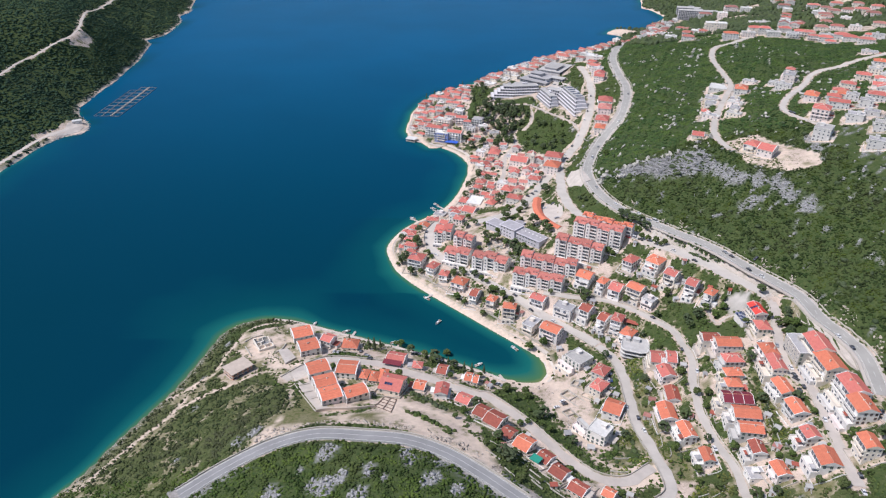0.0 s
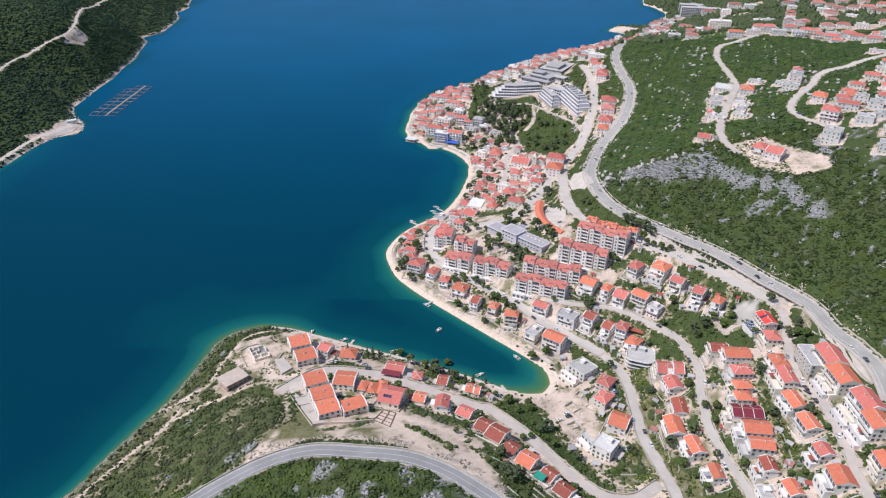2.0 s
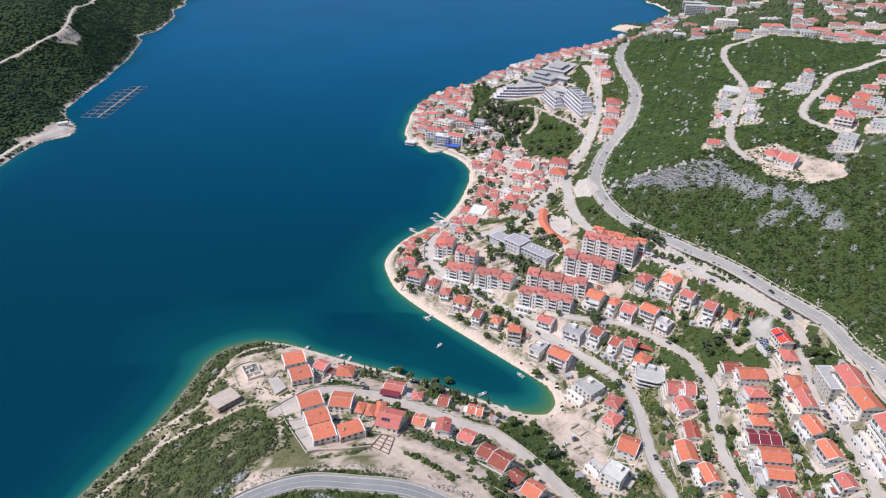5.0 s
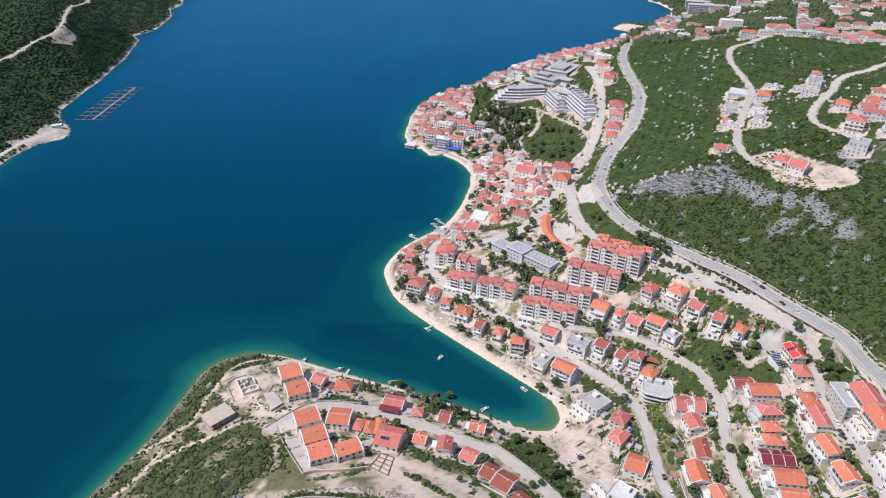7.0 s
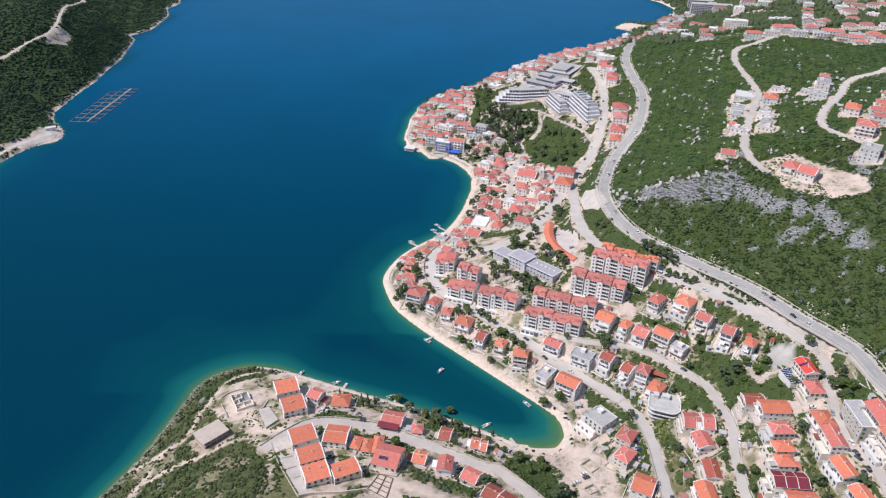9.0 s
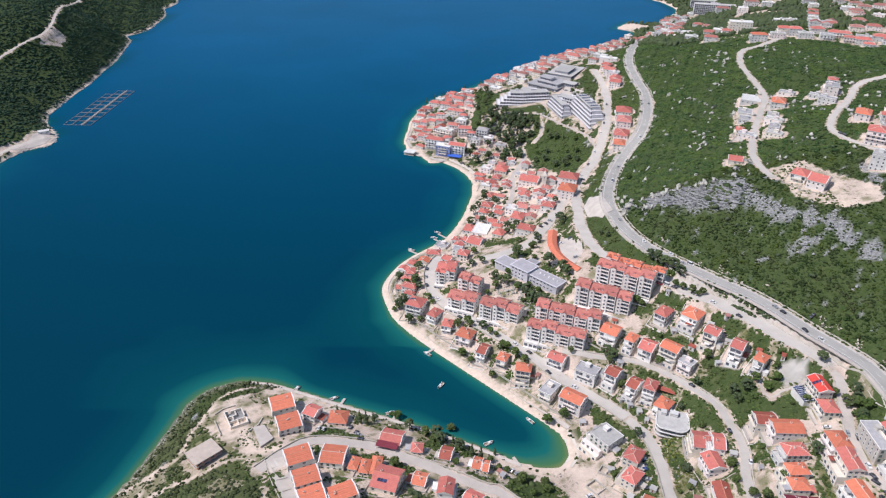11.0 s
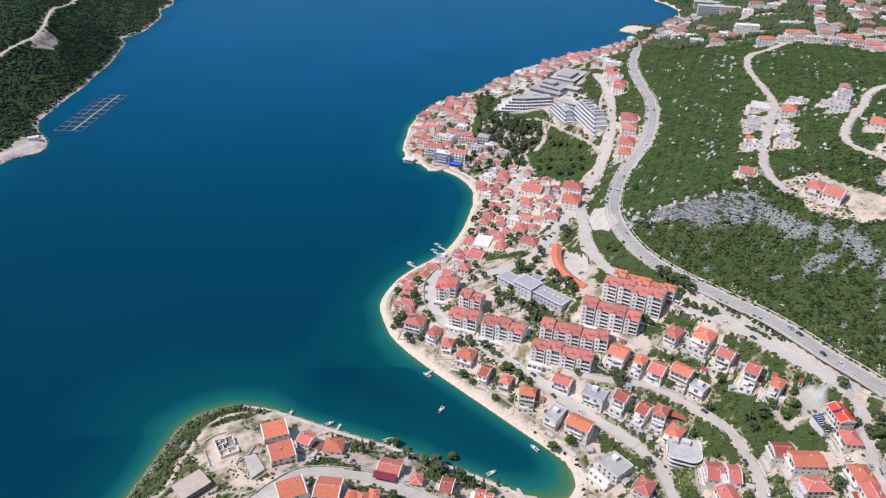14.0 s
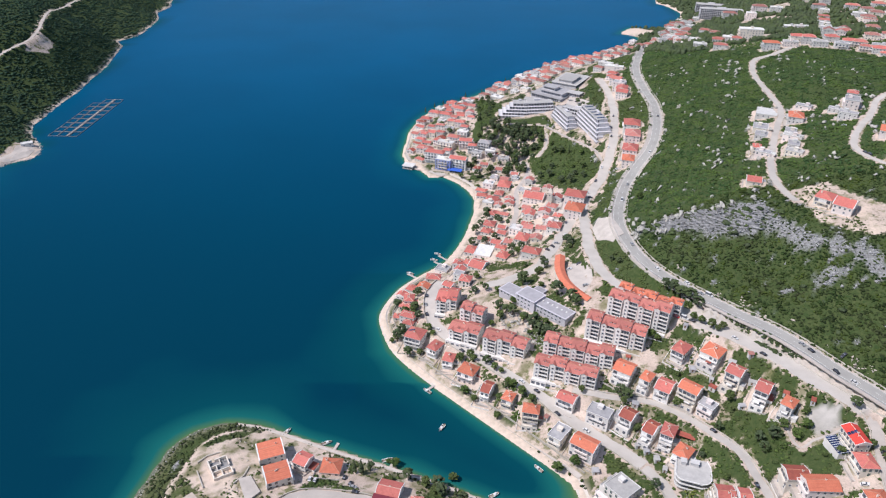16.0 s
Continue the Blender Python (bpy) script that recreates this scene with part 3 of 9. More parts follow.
def surface_height(x, y):
    """Height of the finished ground sheet at points, from its own grid."""
    x, y = np.atleast_1d(np.asarray(x, float)), np.atleast_1d(np.asarray(y, float))
    i, j = (np.searchsorted(gx, x) - 1).clip(0, len(gx) - 2), (np.searchsorted(gy, y) - 1).clip(0, len(gy) - 2)
    u, v = ((x - gx[i]) / (gx[i + 1] - gx[i])).clip(0, 1), ((y - gy[j]) / (gy[j + 1] - gy[j])).clip(0, 1)
    return (GZ[j, i] * (1 - u) + GZ[j, i + 1] * u) * (1 - v) + (GZ[j + 1, i] * (1 - u) + GZ[j + 1, i + 1] * u) * v


def spaced(stops):
    """Grid lines whose spacing grows from stop to stop: (place, spacing)."""
    out = [stops[0][0]]
    for (a, s), (b, r) in zip(stops[:-1], stops[1:]):
        while out[-1] < b - 0.5 * max(s, r):
            f = (out[-1] - a) / (b - a)
            out.append(out[-1] + s + (r - s) * f)
    return np.array(out + [stops[-1][0]])


gx = spaced([(-4500, 900), (-900, 60), (-720, 7), (-570, 4), (-465, 4), (-455, 7), (-240, 5), (-180, 3), (290, 3), (420, 5), (700, 12), (1200, 60), (4500, 900)])
gy = spaced([(-4500, 900), (0, 80), (200, 6), (250, 3), (620, 3), (900, 5), (1300, 10), (1900, 25), (2400, 80), (4500, 900)])
GX, GY = np.meshgrid(gx, gy)
GZ = land_height(GX.ravel(), GY.ravel()).reshape(GX.shape)
nx, ny = len(gx), len(gy)
cells = (np.arange(ny - 1)[:, None] * nx + np.arange(nx - 1)).ravel()
quads = np.column_stack([cells, cells + 1, cells + nx + 1, cells + nx])


def wobble(x, y, size, seed=0.0):
    """Smooth noise, about -1 to 1."""
    x, y = np.asarray(x, float) / size, np.asarray(y, float) / size
    v = 0
    for k, (a, b, c) in enumerate(((1.0, 0.3, 0.0), (-0.6, 1.1, 2.1), (0.9, -1.4, 4.4), (2.3, 0.7, 1.3), (-1.7, 2.2, 3.7), (3.6, -2.9, 5.2))):
        v = v + np.sin(a * x + b * y + c + seed * (k + 1) + 1.3 * np.sin(0.7 * b * x - 0.8 * a * y + seed)) / (1 + 0.35 * k)
    return v / 3.0


# ground that is built up or bare: gardens, streets and yards; the rest is scrub
BUILT_BAY = np.array([(-60, 640), (-60, 560), (-30, 515), (80, 415), (80, 380), (60, 380), (-110, 452), (-150, 430), (-150, 390), (-90, 345), (-75, 305), (-10, 296),
                      (30, 268), (60, 235), (110, 225), (270, 230), (268, 330), (252, 400), (225, 455), (180, 512), (150, 545), (132, 590), (128, 640), (145, 680),
                      (178, 750), (215, 800), (236, 870), (232, 920), (215, 1010), (255, 1120), (345, 1390), (320, 1400), (60, 1140), (-50, 990), (-50, 880), (20, 830), (20, 740)], float)
BUILT_FAR = np.array([(330, 1080), (520, 1020), (900, 900), (1100, 1500), (900, 2200), (480, 1900), (500, 1700), (430, 1590), (330, 1500), (365, 1470), (345, 1420), (290, 1300)], float)
GREEN_CAPE = np.array([(-75, 305), (-90, 345), (-115, 380), (-165, 425), (-230, 280), (-150, 240)], float)


MASSIF = np.array([(149, 609), (163, 611), (180, 610), (194, 605), (210, 595), (227, 587), (233, 577), (222, 576), (212, 574), (199, 577), (186, 588), (172, 598)], float)
TRACKS = [np.array(q, float) for q in ([(-205, 285), (-190, 315), (-183, 327), (-178, 334), (-173, 343), (-169, 356), (-166, 375), (-156, 383), (-154, 393), (-153, 409), (-149, 425), (-147, 436), (-141, 444), (-131, 449.5), (-120, 449), (-110, 444)],
                                       [(-181, 363), (-171, 369), (-166, 375)], [(-166, 352), (-161, 356), (-151, 362), (-143, 364), (-134, 369), (-125, 376), (-115, 378), (-104, 372)],
                                       [(-98, 302), (-93, 316), (-92, 334), (-96, 352)])]


def rock_at(x, y):
    """Limestone showing through the scrub: a bare massif, a broken band below it, small boulders scattered over the upper slope."""
    x, y = np.asarray(x, float), np.asarray(y, float)
    band = np.array([(234, 568), (245, 547), (255, 538), (267, 528), (274, 511), (281, 493)], float)
    d = np.minimum(np.where(inside(MASSIF, x, y), 0.0, distance(MASSIF, x, y) + 3.0), 1.3 * distance(band, x, y, closed=False))
    for rx, ry, r in ((244, 513, 2), (249, 519, 1.0), (219, 515, 0.8)):
        d = np.minimum(d, 2.0 + np.hypot(x - rx, y - ry) * 7.0 / (r + 3))
    u, v = 0.8 * x + 0.6 * y, -0.6 * x + 0.8 * y
    ragged = 6 * wobble(x, y, 6.0, 1.0) + 6 * wobble(u * 0.35, v, 2.6, 5.0) + 3 * wobble(x, y, 1.6, 3.0)
    near = 0.95 * (1 - smooth_step(3, 10, d + ragged))
    specks = smooth_step(0.80, 0.94, wobble(x, y, 2.1, 4.0) + 0.55 * wobble(x, y, 9.0, 2.0) + 0.22 * wobble(u * 0.3, v, 14.0, 3.0)) * (y > 600) * ~inside(PARK, x, y) * (x > 100)
    ribs = smooth_step(0.98, 1.2, wobble(x, y, 7.0, 4.0) + 0.6 * wobble(x, y, 2.6, 2.0)) * (y < 600)
    streak = smooth_step(0.62, 0.85, wobble(u * 0.4, v, 2.0, 6.0) + 0.5 * wobble(x, y, 13.0, 8.0) + 0.18 * smooth_step(235, 270, x) - 0.25 * (y < 500)) * (x > 150) * (y > 400) * (y < 600)
    ribs = np.maximum(np.maximum(ribs, 0.8 * streak), specks)
    for rx, ry, r in BARE_ROCKS:
        near = np.maximum(near, 1 - smooth_step(0.6, 1.15, np.hypot(x - rx, (y - ry) * 0.8) / r + 0.45 * wobble(x, y, 2.4, rx)))
    return np.maximum(near, 0.9 * ribs)


land_d = np.minimum(distance(EAST, GX.ravel(), GY.ravel()), distance(WEST, GX.ravel(), GY.ravel()))
gap_all, _ = road_field(GX.ravel(), GY.ravel())
ground = mesh_object("ground", np.column_stack([GX.ravel(), GY.ravel(), GZ.ravel()]), quads, LAND, smooth=True)
tagged(ground, "rocky coastal slope with scrub, bare earth and sandy shore", "ground", kind="structure")
sand = (1 - smooth_step(3.0, 9.0, land_d)) * (1 - smooth_step(1.0, 4.0, GZ.ravel()))

# ---- the sea ----
sx = spaced([(-4500, 900), (-700, 40), (-240, 8), (-180, 4), (100, 4), (200, 10), (700, 40), (4500, 900)])
sy = spaced([(-4500, 900), (200, 20), (270, 4), (680, 4), (900, 6), (1300, 15), (1900, 40), (4500, 900)])
SX, SY = np.meshgrid(sx, sy)
far_out = np.minimum(distance(EAST, SX.ravel(), SY.ravel()), distance(WEST, SX.ravel(), SY.ravel()))
wet = ~(inside(EAST, SX.ravel(), SY.ravel()) | inside(WEST, SX.ravel(), SY.ravel()))
cells = (np.arange(len(sy) - 1)[:, None] * len(sx) + np.arange(len(sx) - 1)).ravel()
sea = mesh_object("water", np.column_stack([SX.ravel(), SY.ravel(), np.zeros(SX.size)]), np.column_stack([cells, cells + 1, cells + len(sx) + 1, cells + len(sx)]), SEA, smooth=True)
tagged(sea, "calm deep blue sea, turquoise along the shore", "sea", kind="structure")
# the bay's shallow sandy head, the cape's wide shelf
head = 1 - smooth_step(8, 50, np.hypot(SX.ravel() - 72, SY.ravel() - 394))
steep = 1 + 0.7 * smooth_step(480, 600, SY.ravel()) + 3.0 * smooth_step(250, 400, -SX.ravel()) * smooth_step(800, 880, SY.ravel()) + 0.9 * smooth_step(175, 225, -SX.ravel()) * (SY.ravel() < 430) + 0.9 * smooth_step(-115, -80, SX.ravel()) * (SY.ravel() < 500)  # the far shores and the cape's outer side drop off faster
depth = far_out * wet / 85.0 * steep * (1 + 0.25 * wobble(SX.ravel(), SY.ravel(), 25.0)) * (1 - 0.76 * head)
# the sky's reflection put into the water colour: bluer and brighter up the sound
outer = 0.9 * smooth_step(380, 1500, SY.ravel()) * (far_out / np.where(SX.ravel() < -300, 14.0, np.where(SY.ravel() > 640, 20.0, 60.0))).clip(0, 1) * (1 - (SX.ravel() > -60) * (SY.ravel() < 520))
sea.data.attributes.new("far_sky_tint", "FLOAT", "POINT").data.foreach_set("value", outer.astype(np.float32))
sea.data.attributes.new("depth", "FLOAT", "POINT").data.foreach_set("value", depth.clip(0, 1).astype(np.float32))


# ---- roads ----
def lane_strip(pile, line, a, b, lift, slot=0):
    """A strip between the offsets a and b beside a line."""
    d = np.gradient(line[:, :2], axis=0)
    d /= np.linalg.norm(d, axis=1)[:, None] + 1e-9
    side = np.column_stack([d[:, 1], -d[:, 0]])
    l, r = line[:, :2] + side * a, line[:, :2] + side * b
    n = len(pile.v)
    for p, q, z in zip(l, r, line[:, 2]):
        pile.v += [(p[0], p[1], z + lift), (q[0], q[1], z + lift)]
    for k in range(len(line) - 1):
        pile.f.append((n + 2 * k, n + 2 * k + 1, n + 2 * k + 3, n + 2 * k + 2))
        pile.s.append(slot)


def kerbed(pile, line, a, b, lift, drop, slot=0):
    """A raised strip with side faces."""
    lane_strip(pile, line, a, b, lift, slot)
    d = np.gradient(line[:, :2], axis=0)
    d /= np.linalg.norm(d, axis=1)[:, None] + 1e-9
    side = np.column_stack([d[:, 1], -d[:, 0]])
    for o in (a, b):
        p = line[:, :2] + side * o
        n = len(pile.v)
        for q, z in zip(p, line[:, 2]):
            pile.v += [(q[0], q[1], z + lift), (q[0], q[1], z + lift - drop)]
        for k in range(len(line) - 1):
            pile.f.append((n + 2 * k, n + 2 * k + 2, n + 2 * k + 3, n + 2 * k + 1))
            pile.s.append(slot)


def worn_street(pile, line, half, lift, drop):
    """A street whose edges run unevenly: widened at gateways, nibbled by the verge."""
    d = np.gradient(line[:, :2], axis=0)
    d /= np.linalg.norm(d, axis=1)[:, None] + 1e-9
    side = np.column_stack([d[:, 1], -d[:, 0]])
    run = np.r_[0, np.cumsum(np.linalg.norm(np.diff(line[:, :2], axis=0), axis=1))]
    rows = []
    for s, phase in ((-1, 0.0), (1, 2.6)):
        uneven = 0.10 * np.sin(run / 5.3 + phase) + 0.09 * np.sin(run / 2.1 + 2 * phase) + 0.16 * (np.sin(run / 13.7 + 3 * phase) > 0.72)
        edge = line[:, :2] + side * (s * half * (1 + uneven))[:, None]
        rows.append(edge)
    n = len(pile.v)
    for a, b, z in zip(*rows, line[:, 2]):
        pile.v += [(a[0], a[1], z + lift - drop), (a[0], a[1], z + lift), (b[0], b[1], z + lift), (b[0], b[1], z + lift - drop)]
    for k in range(len(line) - 1):
        for i in range(3):
            pile.f.append((n + 4 * k + i, n + 4 * k + i + 1, n + 4 * k + i + 5, n + 4 * k + i + 4))
            pile.s.append(0)


for name, (half, line, kind) in ROADS.items():
    p = Pile()
    if kind == "asphalt":
        kerbed(p, line, -half, half, 0.22, 0.9)
    else:
        worn_street(p, line, half, 0.22, 0.9)
    road = p.make(name, DUSTY_ASPHALT if name == "highway" else ASPHALT if kind == "asphalt" else GREY_STREET if name in ("upper_street", "harbour_street", "service_road", "bay_street", "bay_lane", "middle_street", "spur_street", "hill_street") else GRAVEL)
    tagged(road, "winding two-lane asphalt road" if kind == "asphalt" else "narrow dusty street between houses", "road", kind="structure")
    if name in ("highway", "ridge_road"):
        p = Pile()
        wide = 2.6 if name == "highway" else 0.7
        kerbed(p, line, -half - wide, -half - 0.02, 0.14, 0.9)
        kerbed(p, line, half + 0.02, half + wide + 0.5, 0.14, 0.9)
        p.make("shoulder", GRAVEL if name == "highway" else DUSTY_ASPHALT, road, "pale gravel shoulders" if name == "highway" else "dusty asphalt shoulders")
        p = Pile()
        for a, b in ((-half + 0.15, -half + 0.35), (half - 0.35, half - 0.15)):
            lane_strip(p, line, a, b, 0.235)
        if name == "ridge_road":
            lane_strip(p, line, -0.08, 0.08, 0.235)
        for k in range(0, len(line) - 2, 3) if name == "highway" else ():
            lane_strip(p, line[k : k + 2], -0.08, 0.08, 0.235)
        p.make("lane_marking", PAINT, road, "worn white lane lines")

# ---- parts of houses, made once and shared ----
def shared_mesh(build, name, materials):
    p = Pile()
    build(p)
    me = bpy.data.meshes.new(name)
    me.from_pydata([tuple(map(float, v)) for v in p.v], [], p.f)
    for m in materials:
        me.materials.append(m)
    me.polygons.foreach_set("material_index", np.asarray(p.s, dtype=np.int32))
    return me


def window_build(w, h, rim=0.1):
    def build(p):
        a, b = w / 2, h / 2
        for u, v, y in ((a + rim, b + rim, 0.02), (a + rim, b + rim, -0.1), (a, b, -0.1), (a, b, -0.03)):
            p.v += [(-u, y, -v), (u, y, -v), (u, y, v), (-u, y, v)]
        for r in range(3):
            for k in range(4):
                p.f.append((4 * r + k, 4 * r + (k + 1) % 4, 4 * r + 4 + (k + 1) % 4, 4 * r + 4 + k))
                p.s.append(0)
        p.f.append((12, 13, 14, 15))
        p.s.append(1)
    return build


SHUTTER = surface("brown shutters", (0.20, 0.12, 0.07), (0.13, 0.08, 0.05), 2.0, 0.7)
SHUTTER_GREEN = surface("green shutters", (0.06, 0.14, 0.08), (0.04, 0.09, 0.05), 2.0, 0.7)
WINDOW = [shared_mesh(window_build(1.2, 1.35), "window", [TRIM, GLASS]),
          shared_mesh(window_build(1.0, 1.3, 0.22), "window", [SHUTTER, GLASS]),
          shared_mesh(window_build(1.0, 1.3, 0.22), "window", [SHUTTER_GREEN, GLASS]),
          shared_mesh(window_build(1.7, 1.35), "window", [TRIM, GLASS])]
GLASS_DOOR = shared_mesh(window_build(1.8, 2.1), "balcony_door", [TRIM, GLASS])


def chimney_build(p):
    p.box(-0.4, -0.3, -1.0, 0.4, 0.3, 1.1)
    p.box(-0.5, -0.4, 1.1, 0.5, 0.4, 1.22)
    p.box(-0.3, -0.2, 1.22, 0.3, 0.2, 1.42, 1)


CHIMNEY = shared_mesh(chimney_build, "chimney", [WALLS[1], ROOF["D"]])


def place(name, mesh, parent, x, y, z, turn=0.0):
    ob = new(name, mesh)
    ob.parent = parent
    ob.matrix_local = pose(x, y, z, 0, 0, turn)
    return ob


def roof_mesh(w, d, z, kind, pitch=0.40, over=0.45, thick=0.2, verge=0.0, seams=()):
    """A tiled roof over a w by d plan with eaves at z: hip, gable along x or along y, or flat with a parapet.
    Slots: 0 tiles, 1 fascia and soffit, 2 gable wall, 3 ridge tiles."""
    p = Pile()
    a, b = w / 2 + over, d / 2 + over
    if kind == "f":
        a, b = w / 2 + 0.15, d / 2 + 0.15
        p.box(-a, -b, z - 0.1, a, b, z + 0.18)
        for x0, y0, x1, y1 in ((-a, -b, a, -b + 0.22), (-a, b - 0.22, a, b), (-a, -b + 0.22, -a + 0.22, b - 0.22), (a - 0.22, -b + 0.22, a, b - 0.22)):
            p.box(x0, y0, z + 0.18, x1, y1, z + 0.65, 1)
        return p, z + 0.2
    flip = kind == "y" or (kind == "h" and b > a)
    if flip:
        a, b = b, a
    rise = b * pitch
    r = max(a - b * 0.85, 0.3) if kind == "h" else a
    n = 3  # courses per slope, each a little proud of the next
    turned = (lambda q: (-q[1], q[0], q[2])) if flip else (lambda q: q)
    eave = [(-a, -b), (a, -b), (a, b), (-a, b)]
    tops = [(-r, 0), (r, 0), (r, 0), (-r, 0)]

    def at(corner, f, lift=0.0):
        (x, y), (u, v) = eave[corner], tops[corner]
        return turned((x + (u - x) * f, y + (v - y) * f, z + rise * f + lift))

    for i, j in ((0, 1), (1, 2), (2, 3), (3, 0)):
        side = (i, j) in ((1, 2), (3, 0))
        if side and kind != "h":
            p.face([at(i, 0, -0.02), at(j, 0, -0.02), at(j, 1, -0.02)], 2)
            continue
        for k in range(n):
            lo, hi = 0.07 * (k > 0), 0.0
            p.face([at(i, k / n, lo), at(j, k / n, lo), at(j, (k + 1) / n, hi), at(i, (k + 1) / n, hi)] if not (side and k == n - 1) else
                   [at(i, k / n, lo), at(j, k / n, lo), at(j, 1)], 0)
            if k:
                p.face([at(i, k / n, 0), at(j, k / n, 0), at(j, k / n, lo), at(i, k / n, lo)], 0)
    low = [turned((x, y, z - thick)) for x, y in eave]
    for k in range(4):
        p.face([low[k], low[(k + 1) % 4], at((k + 1) % 4, 0), at(k, 0)], 1)
    p.face(low[::-1], 1)
    # pale verges over the gables, raised seams between stretches of roof
    if kind in "xy":
        for u0, u1, lift in [(s * (a - verge), s * a, 0.22) for s in (-1, 1) if verge] + [(u * a - 0.15, u * a + 0.15, 0.1) for u in seams]:
            u0, u1 = min(u0, u1), max(u0, u1)
            for s in (-1, 1):
                low_, high_ = (s * b, z), (0, z + rise)
                top_ = [(u0, low_[0], low_[1] + lift), (u1, low_[0], low_[1] + lift), (u1, high_[0], high_[1] + lift), (u0, high_[0], high_[1] + lift)]
                bot_ = [(q[0], q[1], q[2] - lift - 0.05) for q in top_]
                p.face([turned(q) for q in (top_ if s < 0 else top_[::-1])], 1)
                for i, j in ((0, 1), (1, 2), (3, 0)):
                    p.face([turned(bot_[i]), turned(bot_[j]), turned(top_[j]), turned(top_[i])], 1)
    # ridge and hip tiles
    runs = [((-r, 0, z + rise), (r, 0, z + rise))]
    if kind == "h":
        runs += [((e[0], e[1], z), (t[0], t[1], z + rise)) for e, t in zip(eave, tops)]
    for q, s in runs:
        p.tube([turned((q[0], q[1], q[2] + 0.03)), turned((s[0], s[1], s[2] + 0.03))], [0.16, 0.16], 5, 3)
    return p, z + rise


RIDGE = surface("mortared ridge tiles", (0.60, 0.30, 0.21), (0.48, 0.22, 0.15), 1.5)
RIDGE_PALE = surface("pale ridge tiles", (0.70, 0.56, 0.48), (0.6, 0.44, 0.36), 1.5)
COLOUR_WORDS = {"O": "bright orange tiled", "R": "red tiled", "D": "weathered brown-red tiled", "P": "faded pink-red tiled", "S": "scarlet tiled", "M": "maroon metal",
                "F": "haze-muted pink tiled", "W": "flat white", "C": "flat pale concrete", "G": "flat grey", "B": "pink tiled"}
SHAPE_WORDS = {"h": "hipped roof", "x": "gable roof", "y": "gable roof", "f": "roof"}
COUNT_WORDS = {1: "single-storey", 2: "two-storey", 3: "three-storey", 4: "four-storey", 5: "five-storey", 6: "six-storey", 7: "seven-storey"}
WALL_WORDS = ["white rendered", "cream rendered", "grey rendered", "pale pink rendered"]
FOOTPRINTS = []


def downhill(x, y, turn):
    """The slope in the house's own directions."""
    g = [(ground_at(x + 6, y) - ground_at(x - 6, y)) / 12, (ground_at(x, y + 6) - ground_at(x, y - 6)) / 12]
    c, s = math.cos(radians(turn)), math.sin(radians(turn))
    return -(c * g[0] + s * g[1]), -(-s * g[0] + c * g[1])


def lowest(x, y, turn, w, d):
    m = pose(x, y, 0, 0, 0, turn)
    pts = [m @ Vector((sx * w / 2, sy * d / 2, 0)) for sx in (-1, 1) for sy in (-1, 1)]
    return min(surface_height([q.x for q in pts], [q.y for q in pts]))


def facade(parent, length, levels, place_at, turn, rng, door=False, step=3.3, kind=None, joined=None):
    """Windows or balcony doors along one wall. place_at(u, z) gives the place of a point on it. joined: a pile that takes them where they are tiny."""
    n = max(1, int(round(length / step)))
    style = rng.choice((0, 0, 0, 1, 2, 3)) if kind is None else kind
    for z in levels:
        for k in range(n):
            if rng.random() < 0.16:
                continue
            u = (k + 0.5) / n * length - length / 2
            x, y, zz = place_at(u, z + (1.12 if door else 1.55))
            if joined is None:
                place("balcony_door" if door else "window", GLASS_DOOR if door else WINDOW[style], parent, x, y, zz, turn)
                continue
            m = pose(x, y, zz, 0, 0, turn)
            q = Pile()
            window_build(1.8 if door else 1.2, 2.1 if door else 1.35)(q)
            i = len(joined.v)
            joined.v += [tuple(m @ Vector(v)) for v in q.v]
            joined.f += [tuple(i + t for t in f) for f in q.f]
            joined.s += q.s


def bands(parent, length, levels, place_at, turn, rng):
    """Wide glazed fronts behind the balconies, one to a storey, with white posts; the dark glass also stands in for the
    recess shade.
    """
    for z in levels:
        a = length * rng.choice((0.46, 0.43, 0.36))
        p = Pile()
        p.box(-a, -0.07, z + 0.06, a, -0.005, z + 2.35)
        n = max(2, int(2 * a / 2.3))
        for k in range(n + 1):
            u = -a + k * 2 * a / n
            p.box(u - 0.11, -0.13, z + 0.05, u + 0.11, -0.06, z + 2.36, 1)
        for k in range(n):
            if rng.random() < 0.22:
                p.box(-a + k * 2 * a / n + 0.11, -0.12, z + 0.05, -a + (k + 1) * 2 * a / n - 0.11, -0.075, z + 2.36, 1)
        x, y, _ = place_at(0, 0)
        ob = p.make("balcony_glazing", [GLASS, TRIM], parent)
        ob.matrix_local = pose(x, y, 0, 0, 0, turn)


